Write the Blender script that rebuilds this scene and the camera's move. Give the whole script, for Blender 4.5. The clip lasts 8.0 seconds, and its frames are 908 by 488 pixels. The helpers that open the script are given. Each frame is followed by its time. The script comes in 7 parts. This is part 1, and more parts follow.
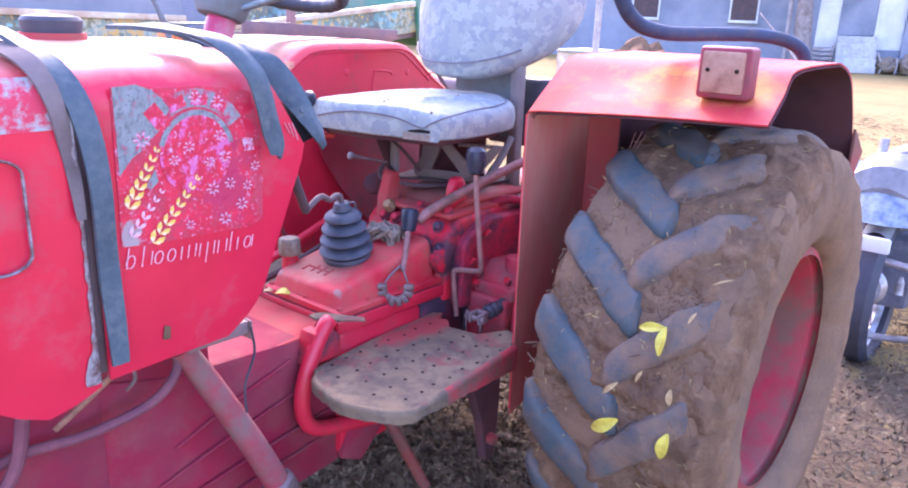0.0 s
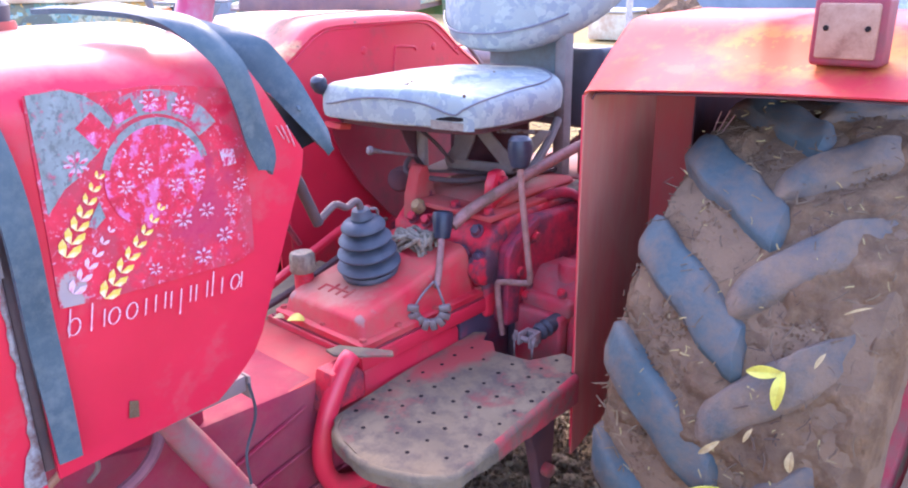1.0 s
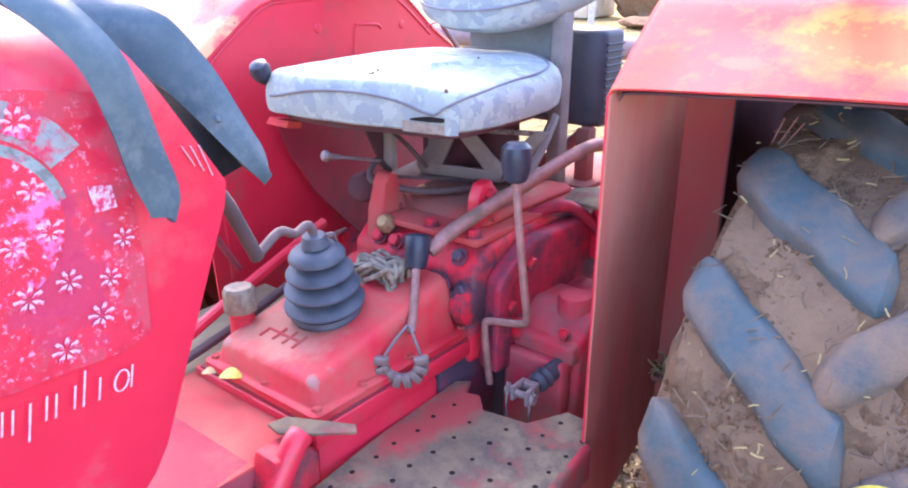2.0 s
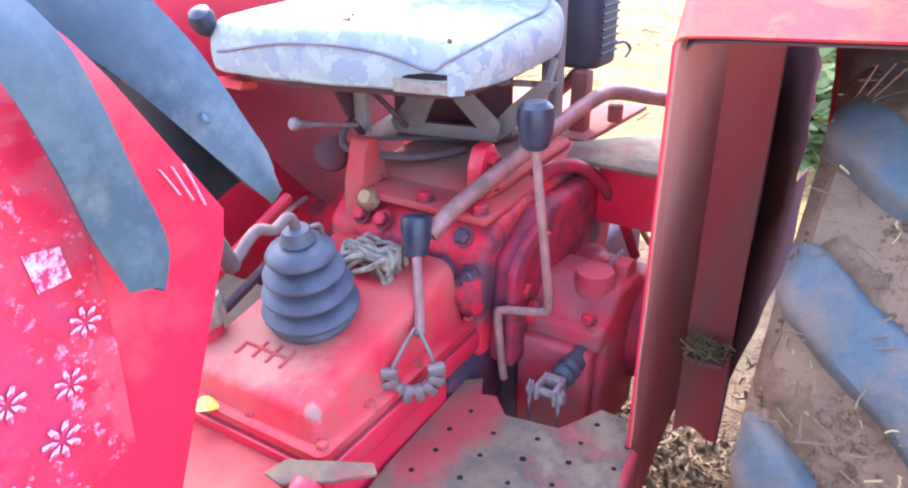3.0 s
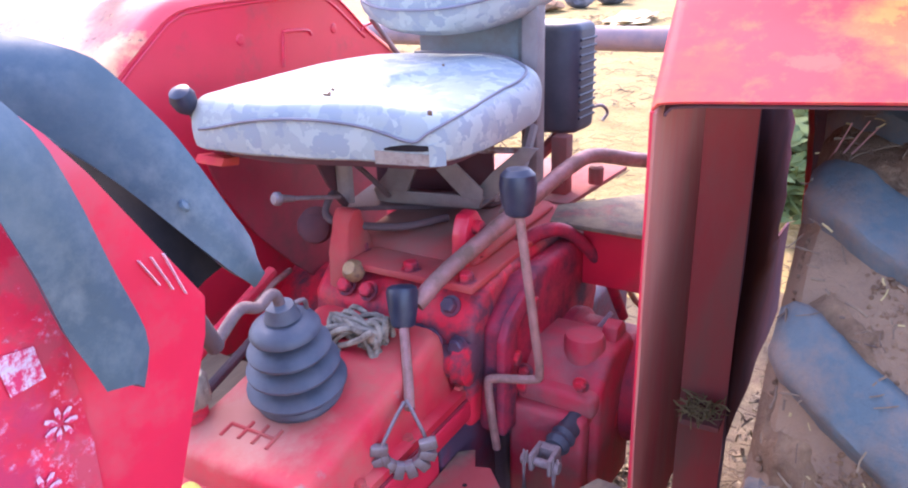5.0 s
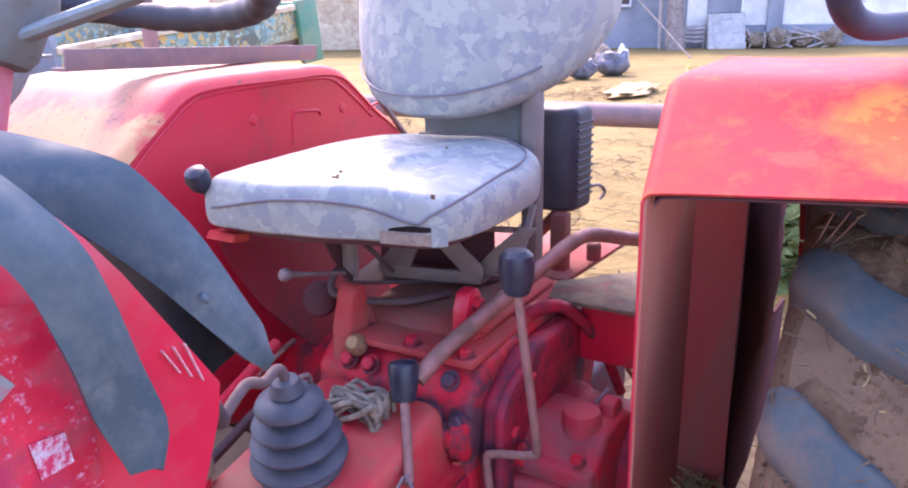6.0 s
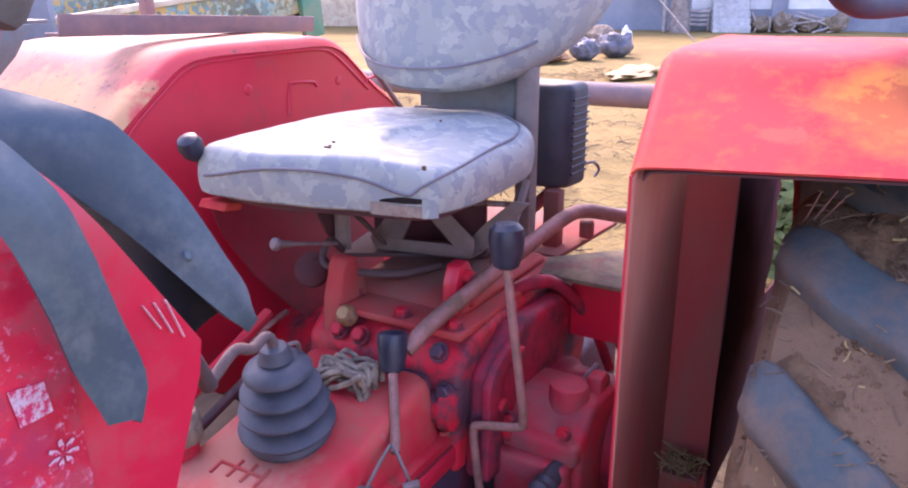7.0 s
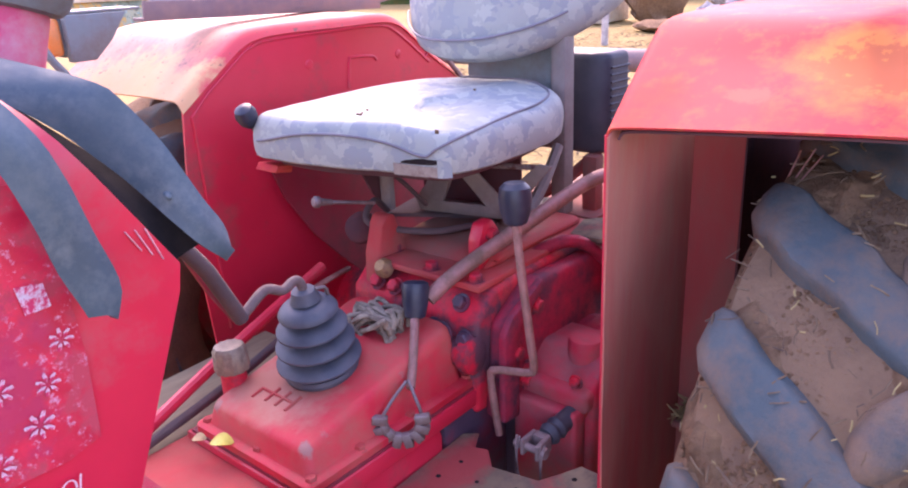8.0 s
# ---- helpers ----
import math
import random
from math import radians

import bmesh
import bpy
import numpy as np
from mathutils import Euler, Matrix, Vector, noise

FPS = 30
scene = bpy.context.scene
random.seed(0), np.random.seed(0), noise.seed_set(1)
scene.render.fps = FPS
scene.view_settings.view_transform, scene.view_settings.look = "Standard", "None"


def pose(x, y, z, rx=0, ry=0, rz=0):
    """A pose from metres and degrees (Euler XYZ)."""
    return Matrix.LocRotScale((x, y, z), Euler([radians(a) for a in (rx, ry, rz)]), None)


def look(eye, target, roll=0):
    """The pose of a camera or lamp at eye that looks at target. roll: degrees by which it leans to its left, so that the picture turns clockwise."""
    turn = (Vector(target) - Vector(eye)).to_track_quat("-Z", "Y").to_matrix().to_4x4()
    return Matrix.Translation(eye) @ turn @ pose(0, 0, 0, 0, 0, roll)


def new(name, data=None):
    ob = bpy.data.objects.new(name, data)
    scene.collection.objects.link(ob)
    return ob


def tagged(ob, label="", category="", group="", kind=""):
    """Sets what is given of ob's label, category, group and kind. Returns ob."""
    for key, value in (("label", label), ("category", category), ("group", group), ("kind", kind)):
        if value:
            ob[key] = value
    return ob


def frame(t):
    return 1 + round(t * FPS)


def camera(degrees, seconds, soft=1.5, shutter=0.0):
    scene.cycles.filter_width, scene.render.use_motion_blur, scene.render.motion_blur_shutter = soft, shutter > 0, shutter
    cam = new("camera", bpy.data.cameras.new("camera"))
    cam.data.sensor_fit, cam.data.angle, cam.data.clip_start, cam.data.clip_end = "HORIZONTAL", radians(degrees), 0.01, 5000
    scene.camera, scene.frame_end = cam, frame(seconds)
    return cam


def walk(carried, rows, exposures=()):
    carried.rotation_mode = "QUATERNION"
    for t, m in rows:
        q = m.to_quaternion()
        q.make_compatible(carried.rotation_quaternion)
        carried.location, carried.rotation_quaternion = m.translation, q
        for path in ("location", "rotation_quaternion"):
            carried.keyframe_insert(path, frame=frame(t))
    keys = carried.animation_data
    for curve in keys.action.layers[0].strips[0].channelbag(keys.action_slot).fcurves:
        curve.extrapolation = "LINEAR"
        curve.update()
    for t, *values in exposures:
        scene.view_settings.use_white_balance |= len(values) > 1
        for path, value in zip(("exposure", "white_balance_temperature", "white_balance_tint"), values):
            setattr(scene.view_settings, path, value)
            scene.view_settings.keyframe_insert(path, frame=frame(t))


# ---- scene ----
cam = camera(61.4, 8.0, soft=2.0)
METRES, EYE, TILT, LEAN, TURN = 1.15, 1.32, -17.0, -2.0, -50.0
ROWS = [
    (0.0, 0.0, 0.0, 0.0, -0.0, 0.0, 0.0),
    (0.5, -0.0093, 0.1068, 0.0241, 1.32, -1.28, 0.29),
    (1.0, -0.0123, 0.252, 0.0672, 2.55, -2.23, 2.21),
    (2.5, -0.0927, 0.6241, 0.1682, -4.8, -7.51, 4.46),
    (3.0, -0.1421, 0.6999, 0.1859, -6.9, -9.79, 4.65),
    (3.5, -0.1412, 0.7126, 0.1934, -7.5, -7.86, 7.48),
    (4.0, -0.1381, 0.7171, 0.1926, -8.55, -6.35, 6.97),
    (5.5, -0.1393, 0.6921, 0.2044, -8.34, -3.0, 6.17),
    (6.0, -0.1416, 0.6755, 0.2125, -8.03, -0.57, 5.88),
    (6.5, -0.1429, 0.6778, 0.2097, -10.17, -1.25, 5.1),
    (7.0, -0.1329, 0.671, 0.2025, -8.06, -2.06, 4.77),
    (7.5, -0.0736, 0.6347, 0.198, -4.49, -2.69, 5.12),
    (8.0, -0.0126, 0.5801, 0.1739, 1.08, -3.23, 4.47),
]
BETWEEN = [
    (1.2, (0.2824, 0.2521, 1.3138), (1.6906, 1.5187, 0.6716), -1.56),
    (2.3, (0.475, 0.5083, 1.284), (1.9561, 1.6043, 0.5059), 0.13),
    (4.2, (0.554, 0.6721, 1.2856), (2.1374, 1.6237, 0.5194), -2.31),
    (5.3, (0.5367, 0.66, 1.2971), (2.1412, 1.6139, 0.5789), -1.71),
]
STEPS = [(t, pose(0, 0, EYE, TILT, LEAN, TURN) @ pose(METRES * x, METRES * y, METRES * z, 90 + pitch, roll, yaw)) for t, x, y, z, yaw, pitch, roll in ROWS]
STEPS += [(t, look(eye, target, roll)) for t, eye, target, roll in BETWEEN]
walk(cam, sorted(STEPS, key=lambda row: row[0]),
     exposures=[(0.0, 2.88, 5700, 41), (0.5, 2.94, 5750, 35), (1.0, 3.02, 5800, 31), (2.5, 3.52, 6030, 25), (3.0, 3.62, 5980, 25), (3.6, 3.53, 5970, 26), (4.2, 3.37, 6000, 29), (5.5, 2.93, 6120, 38), (6.2, 2.59, 6330, 41), (7.0, 2.50, 6450, 44), (7.5, 2.46, 6500, 48), (8.0, 2.70, 6620, 47)])

# ---- light ----
SUN_AZ, SUN_EL = 46.0, 41.0          # degrees from +x towards +y, and above the horizon
world = bpy.data.worlds.new("sky")
scene.world = world
world.use_nodes = True
wn = world.node_tree.nodes
sky = wn.new("ShaderNodeTexSky")
sky.sky_type, sky.sun_disc = "NISHITA", False
sky.sun_elevation, sky.sun_rotation = radians(SUN_EL), radians(90 - SUN_AZ)
sky.dust_density = 2.5
world.node_tree.links.new(sky.outputs[0], wn["Background"].inputs[0])
wn["Background"].inputs[1].default_value = 0.15
sun_data = bpy.data.lights.new("sun", "SUN")
sun_data.energy, sun_data.angle, sun_data.color = 0.52, radians(4.0), (1.0, 0.85, 0.58)
sun = new("sun", sun_data)
_d = Vector((math.cos(radians(SUN_AZ)) * math.cos(radians(SUN_EL)), math.sin(radians(SUN_AZ)) * math.cos(radians(SUN_EL)), math.sin(radians(SUN_EL))))
sun.matrix_world = look(_d * 30, (0, 0, 0))


# ---- materials ----
def mat(name, base, dirt=None, rough=0.5, metal=0.0, scale=8.0, amount=0.5, edge=0.12, grain=60.0, bump=0.15, spread=0.12,
        clear=0.0, second=None, second_amount=0.35, second_scale=22.0, obj_random=0.0, bump_dist=0.003, spec=0.5, stretch=None):
    """A surface: base colour with tone variation, a layer of dirt or wear in noise-shaped patches, fine relief."""
    m = bpy.data.materials.new(name)
    m.use_nodes = True
    nt = m.node_tree
    n, l = nt.nodes, nt.links
    bs = n["Principled BSDF"]
    tc = n.new("ShaderNodeTexCoord")

    def noisy(sc, detail=6.0, rough_=0.6):
        t = n.new("ShaderNodeTexNoise")
        t.inputs["Scale"].default_value, t.inputs["Detail"].default_value, t.inputs["Roughness"].default_value = sc, detail, rough_
        if stretch:
            k = n.new("ShaderNodeVectorMath")
            k.operation = "MULTIPLY"
            k.inputs[1].default_value = stretch
            l.new(tc.outputs["Object"], k.inputs[0])
            l.new(k.outputs[0], t.inputs["Vector"])
        else:
            l.new(tc.outputs["Object"], t.inputs["Vector"])
        return t

    def mix(a, b, fac, kind="MIX"):
        x = n.new("ShaderNodeMix")
        x.data_type, x.blend_type = "RGBA", kind
        for sock, v in ((6, a), (7, b), (0, fac)):
            if isinstance(v, (tuple, list)):
                x.inputs[sock].default_value = (*v[:3], 1)
            elif isinstance(v, float):
                x.inputs[sock].default_value = v
            else:
                l.new(v, x.inputs[sock])
        return x.outputs[2]

    def ramp(src, lo, hi, v0=0.0, v1=1.0):
        r = n.new("ShaderNodeMapRange")
        for k, v in (("From Min", lo), ("From Max", hi), ("To Min", v0), ("To Max", v1)):
            r.inputs[k].default_value = v
        l.new(src, r.inputs["Value"])
        return r.outputs[0]

    tone = noisy(scale * 0.7)
    dark = tuple(c * (1 - 2.2 * spread) for c in base)
    lite = tuple(min(1, c * (1 + 1.6 * spread) + 0.06 * spread) for c in base)
    col = mix(dark, lite, ramp(tone.outputs["Fac"], 0.3, 0.7))
    rv = ramp(tone.outputs["Fac"], 0.3, 0.7, max(0.05, rough - 0.07), min(1, rough + 0.09))
    if second:
        s = noisy(second_scale, 8.0, 0.68)
        f = ramp(s.outputs["Fac"], 0.62 - second_amount * 0.35 - edge, 0.62 - second_amount * 0.35 + edge)
        col = mix(col, second, f)
    if dirt:
        d = noisy(scale, 10.0, 0.7)
        f = ramp(d.outputs["Fac"], 0.68 - amount * 0.4 - edge, 0.68 - amount * 0.4 + edge)
        col = mix(col, dirt, f)
        rr = n.new("ShaderNodeMix")
        l.new(f, rr.inputs[0]); l.new(rv, rr.inputs[2]); rr.inputs[3].default_value = 0.85
        rv = rr.outputs[0]
    if obj_random:
        oi = n.new("ShaderNodeObjectInfo")
        v = ramp(oi.outputs["Random"], 0, 1, 1 - obj_random, 1 + obj_random)
        hs = n.new("ShaderNodeHueSaturation")
        l.new(v, hs.inputs["Value"]); l.new(col, hs.inputs["Color"])
        col = hs.outputs[0]
    l.new(col, bs.inputs["Base Color"])
    l.new(rv, bs.inputs["Roughness"])
    bs.inputs["Metallic"].default_value = metal
    bs.inputs["Specular IOR Level"].default_value = spec
    bs.inputs["Coat Weight"].default_value = clear
    bs.inputs["Coat Roughness"].default_value = 0.15
    if bump:
        g = noisy(grain, 8.0, 0.7)
        b = n.new("ShaderNodeBump")
        b.inputs["Strength"].default_value, b.inputs["Distance"].default_value = bump, bump_dist
        l.new(g.outputs["Fac"], b.inputs["Height"])
        l.new(b.outputs[0], bs.inputs["Normal"])
    return m


RED = (0.62, 0.018, 0.045)
M = {
    "paint": mat("red_tractor_paint", RED, (0.30, 0.07, 0.06), 0.42, amount=0.10, edge=0.10, scale=6, clear=0.12, bump=0.05, grain=30, spread=0.06),
    "hood": mat("red_hood_paint", (0.62, 0.015, 0.048), (0.45, 0.09, 0.10), 0.32, amount=0.14, edge=0.10, scale=5, clear=0.22, bump=0.03, grain=20, spread=0.06, spec=0.35),
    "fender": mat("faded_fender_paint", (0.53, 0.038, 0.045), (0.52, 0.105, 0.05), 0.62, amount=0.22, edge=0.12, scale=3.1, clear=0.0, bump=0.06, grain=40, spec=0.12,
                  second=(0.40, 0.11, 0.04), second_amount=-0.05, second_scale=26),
    # pale base and cream patches carry sun glare; the dark specks are rust
    "fender_sun": mat("glare_pale_fender_paint", (0.60, 0.15, 0.11), (0.64, 0.40, 0.25), 0.5, amount=0.44, edge=0.16, scale=2.6, bump=0.08, grain=40,
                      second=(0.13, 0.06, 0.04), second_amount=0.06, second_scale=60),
    "fender_wall": mat("scuffed_red_wall", (0.50, 0.047, 0.048), (0.28, 0.110, 0.085), 0.7, amount=0.40, edge=0.16, scale=6, stretch=(1.0, 1.0, 0.3), bump=0.2, grain=70, spec=0.3),
    "cast": mat("oily_red_casting", (0.64, 0.015, 0.036), (0.085, 0.034, 0.048), 0.5, amount=0.36, edge=0.10, scale=17, bump=0.4, grain=90, spec=0.3,
                second=(0.36, 0.06, 0.05), second_amount=0.10, second_scale=14),
    # darker version of the casting red, with dark patches
    "cast_dark": mat("darker_red_casting", (0.48, 0.015, 0.044), (0.075, 0.032, 0.050), 0.5, amount=0.44, edge=0.14, scale=13, bump=0.4, grain=90, spec=0.3),
    "brake": mat("dusty_brake_housing", (0.50, 0.020, 0.048), (0.26, 0.105, 0.100), 0.6, amount=0.40, edge=0.14, scale=7, bump=0.35, grain=70, spec=0.25,
                 second=(0.12, 0.045, 0.06), second_amount=-0.02, second_scale=16),
    # near-black: oil on bolts and bores, painted shade on the larger castings
    "oily": mat("shade_and_oil_black_casting", (0.060, 0.036, 0.060), (0.25, 0.020, 0.040), 0.45, amount=0.20, edge=0.12, scale=9, bump=0.4, grain=90),
    "housing": mat("dull_red_housing", (0.35, 0.012, 0.044), (0.215, 0.036, 0.056), 0.6, amount=0.42, edge=0.2, scale=6, bump=0.3, grain=80, spec=0.2, second=(0.20, 0.13, 0.09), second_amount=-0.08, second_scale=9),
    "pipe": mat("dust_caked_pipe", (0.36, 0.026, 0.050), (0.215, 0.115, 0.105), 0.75, amount=0.56, edge=0.14, scale=13, bump=0.3, grain=80, spec=0.3),
    "cover": mat("worn_cover_paint", (0.60, 0.022, 0.040), (0.40, 0.12, 0.085), 0.5, amount=0.28, edge=0.16, scale=9, bump=0.15, grain=60, spec=0.3),
    "carrier": mat("dusty_grey_carrier_sheet", (0.25, 0.225, 0.20), (0.15, 0.11, 0.10), 0.6, amount=0.35, edge=0.2, scale=9, bump=0.2, grain=80, spec=0.3),
    # grimy black that also paints the shade under the fender and seat
    "grime_shade": mat("grime_and_shade_black", (0.095, 0.055, 0.064), (0.15, 0.055, 0.055), 1.0, amount=0.32, edge=0.2, scale=7, bump=0.4, grain=60, spec=0.0),
    "spoke": mat("light_grey_spoke", (0.24, 0.31, 0.33), (0.18, 0.20, 0.20), 0.45, amount=0.2, scale=20, bump=0.05),
    "dusty": mat("dusty_red_casting", (0.54, 0.018, 0.032), (0.34, 0.10, 0.075), 0.6, amount=0.48, edge=0.2, scale=7, bump=0.25, grain=80, spec=0.3),
    "rusty": mat("rust_brown_sheet", (0.215, 0.088, 0.066), (0.40, 0.035, 0.035), 0.75, amount=0.20, edge=0.16, scale=4.2, bump=0.2, grain=70, spec=0.15,
                 second=(0.16, 0.095, 0.080), second_amount=0.3, second_scale=18),
    "wall_dust": mat("dust_streaked_brown_sheet", (0.52, 0.270, 0.180), (0.58, 0.065, 0.065), 0.8, amount=0.40, edge=0.22, scale=5.5, bump=0.1, grain=60, spec=0.1, stretch=(1.0, 1.0, 0.22),
                     second=(0.27, 0.12, 0.10), second_amount=0.22, second_scale=8),
    "plank": mat("grey_yellow_plank", (0.30, 0.235, 0.14), (0.19, 0.14, 0.09), 0.85, amount=0.4, scale=16, bump=0.3, grain=70, spec=0.1, stretch=(0.2, 1.0, 1.0)),
    "steel": mat("dull_grey_steel", (0.24, 0.21, 0.22), (0.16, 0.09, 0.07), 0.45, metal=0.5, amount=0.4, bump=0.2, grain=90),
    "plate_lip": mat("red_traced_plate_lip", (0.165, 0.115, 0.085), (0.50, 0.045, 0.060), 0.75, amount=0.46, edge=0.10, scale=11, bump=0.5, grain=80, spec=0.15),
    "plate": mat("worn_footplate_steel", (0.190, 0.140, 0.088), (0.36, 0.07, 0.06), 0.8, amount=0.08, edge=0.10, scale=8, bump=0.7, grain=90,
                 second=(0.098, 0.078, 0.064), second_amount=0.26, second_scale=17, spec=0.15),
    "rod": mat("pink_dusted_rod", (0.34, 0.16, 0.14), (0.19, 0.11, 0.08), 0.5, metal=0.25, amount=0.35, scale=30, bump=0.2),
    "strap": mat("rubber_strap", (0.036, 0.070, 0.096), (0.066, 0.100, 0.116), 0.42, amount=0.3, edge=0.25, scale=14, bump=0.10, grain=120, spec=0.5, second=(0.16, 0.18, 0.18), second_amount=-0.15, second_scale=70),
    "boot": mat("boot_rubber", (0.042, 0.056, 0.080), (0.105, 0.11, 0.125), 0.45, amount=0.24, edge=0.25, scale=30, bump=0.12, grain=120),
    "tyre": mat("muddy_tyre_rubber", (0.165, 0.105, 0.068), (0.225, 0.140, 0.085), 0.95, amount=0.60, edge=0.12, scale=9, bump=0.9, grain=70, bump_dist=0.006,
                second=(0.14, 0.095, 0.07), second_amount=0.2, second_scale=40, spec=0.1),
    "lug": mat("tyre_lug_rubber", (0.040, 0.064, 0.072), (0.17, 0.108, 0.070), 0.7, amount=0.30, edge=0.10, scale=7, bump=0.5, grain=80, bump_dist=0.004,
               second=(0.065, 0.086, 0.090), second_amount=0.25, second_scale=22),
    "lug_muddy": mat("mud_caked_lug_rubber", (0.058, 0.078, 0.082), (0.20, 0.128, 0.082), 0.85, amount=0.56, edge=0.10, scale=8, bump=0.8, grain=70, bump_dist=0.006,
               second=(0.085, 0.085, 0.088), second_amount=0.4, second_scale=30),
    "mud": mat("dried_mud", (0.255, 0.150, 0.085), (0.165, 0.100, 0.062), 0.95, amount=0.5, scale=22, bump=1.0, grain=120, bump_dist=0.008, spec=0.05, second=(0.30, 0.195, 0.110), second_amount=0.10, second_scale=80),
    "rim": mat("muddy_red_rim", (0.46, 0.02, 0.045), (0.20, 0.105, 0.08), 0.7, amount=0.52, edge=0.14, scale=7, bump=0.4, grain=60, spec=0.2),
    "vinyl": mat("white_floral_vinyl", (0.318, 0.348, 0.322), (0.300, 0.328, 0.318), 0.6, amount=0.42, edge=0.10, scale=12, bump=0.12, grain=140, spread=0.03, clear=0.0, spec=0.15, second=(0.36, 0.365, 0.30), second_amount=0.0, second_scale=6),
    "foam": mat("dirty_seat_foam", (0.36, 0.30, 0.24), (0.22, 0.16, 0.13), 0.95, amount=0.4, scale=30, bump=0.6, grain=200, spec=0.05),
    "piping": mat("grey_piping", (0.16, 0.15, 0.17), None, 0.6, bump=0.0),
    "black": mat("black_plastic", (0.026, 0.031, 0.046), (0.08, 0.075, 0.085), 0.5, amount=0.2, edge=0.2, scale=12, bump=0.1, grain=150),
    "knob": mat("black_knob", (0.010, 0.017, 0.036), (0.06, 0.05, 0.06), 0.45, amount=0.15, scale=30, bump=0.0, clear=0.05),
    "grey": mat("grey_painted_sheet", (0.15, 0.195, 0.205), (0.14, 0.11, 0.09), 0.5, amount=0.25, bump=0.1),
    "column": mat("pink_red_column", (0.55, 0.03, 0.10), (0.45, 0.30, 0.32), 0.35, amount=0.2, bump=0.1),
    "dark": mat("dark_gap", (0.060, 0.042, 0.046), (0.11, 0.07, 0.066), 0.7, amount=0.4, bump=0.3),
    "hole": mat("dark_hole", (0.020, 0.014, 0.014), None, 0.9, bump=0.0, spec=0.05),
    "bare": mat("bare_worn_metal", (0.30, 0.30, 0.32), (0.16, 0.08, 0.07), 0.5, metal=0.4, amount=0.45, scale=40, edge=0.1, bump=0.2),
    "decal": mat("worn_decal_film", (0.60, 0.014, 0.05), (0.46, 0.045, 0.070), 0.4, amount=0.34, edge=0.05, scale=30, bump=0.03, second=(0.60, 0.26, 0.38), second_amount=0.03, second_scale=150),
    "decal_grey": mat("worn_grey_decal", (0.21, 0.245, 0.25), (0.44, 0.08, 0.13), 0.5, amount=0.20, edge=0.05, scale=60, bump=0.05, second=(0.12, 0.14, 0.145), second_amount=0.2, second_scale=110),
    "decal_band": mat("faded_grey_decal", (0.23, 0.25, 0.26), (0.50, 0.04, 0.09), 0.5, amount=0.40, edge=0.06, scale=45, bump=0.05, second=(0.20, 0.20, 0.23), second_amount=0.1, second_scale=110),
    "decal_fleck": mat("flecked_decal", (0.58, 0.012, 0.05), (0.62, 0.34, 0.50), 0.4, amount=0.20, edge=0.03, scale=130, bump=0.0, second=(0.60, 0.12, 0.30), second_amount=0.2, second_scale=40),
    "white_print": mat("pale_print", (0.62, 0.50, 0.60), (0.58, 0.03, 0.10), 0.45, amount=0.46, edge=0.06, scale=120, bump=0.0),
    "pale_text": mat("pale_script_print", (0.70, 0.46, 0.52), (0.62, 0.16, 0.22), 0.5, amount=0.25, edge=0.08, scale=90, bump=0.0),
    "grey_print": mat("grey_print", (0.33, 0.35, 0.38), (0.45, 0.05, 0.10), 0.5, amount=0.25, edge=0.06, scale=50, bump=0.0),
    "yellow_print": mat("yellow_print", (0.80, 0.52, 0.06), (0.72, 0.62, 0.45), 0.45, amount=0.35, edge=0.08, scale=60, bump=0.0),
    "chalk": mat("chalky_worn_paint", (0.36, 0.40, 0.41), (0.60, 0.05, 0.09), 0.6, amount=0.50, edge=0.05, scale=26, bump=0.05, second=(0.20, 0.22, 0.24), second_amount=0.1, second_scale=70),
    "leaf": mat("yellow_leaf", (0.62, 0.55, 0.07), (0.40, 0.30, 0.05), 0.5, amount=0.3, scale=40, bump=0.1),
    "dryleaf": mat("dry_leaf", (0.50, 0.36, 0.16), (0.28, 0.18, 0.09), 0.7, amount=0.4, scale=40, bump=0.2),
    "lever_grey": mat("dusty_grey_lever", (0.185, 0.13, 0.125), (0.10, 0.07, 0.07), 0.65, metal=0.0, spec=0.2, amount=0.4, scale=24, bump=0.2),
    "visor": mat("scratched_blue_plastic", (0.10, 0.15, 0.24), (0.35, 0.42, 0.42), 0.3, amount=0.45, scale=14, bump=0.05),
    "straw_dull": mat("weathered_straw", (0.235, 0.165, 0.095), (0.10, 0.066, 0.05), 0.9, amount=0.5, scale=9, bump=0.0, spec=0.05),
    "litter": mat("dead_leaf_litter", (0.27, 0.215, 0.125), (0.075, 0.048, 0.036), 0.9, amount=0.52, edge=0.10, scale=38, bump=0.0, spec=0.05),
    "straw": mat("straw", (0.39, 0.30, 0.13), (0.27, 0.195, 0.095), 0.85, amount=0.45, scale=6, bump=0.0, spec=0.1),
    "ground": mat("dry_earth", (0.27, 0.190, 0.070), (0.34, 0.25, 0.095), 0.95, amount=0.5, edge=0.2, scale=0.5, bump=0.8, grain=14, bump_dist=0.03,
                  second=(0.20, 0.145, 0.07), second_amount=0.42, second_scale=3.0, spec=0.1),
    # trampled soil, darkened to include the tractor's shadow
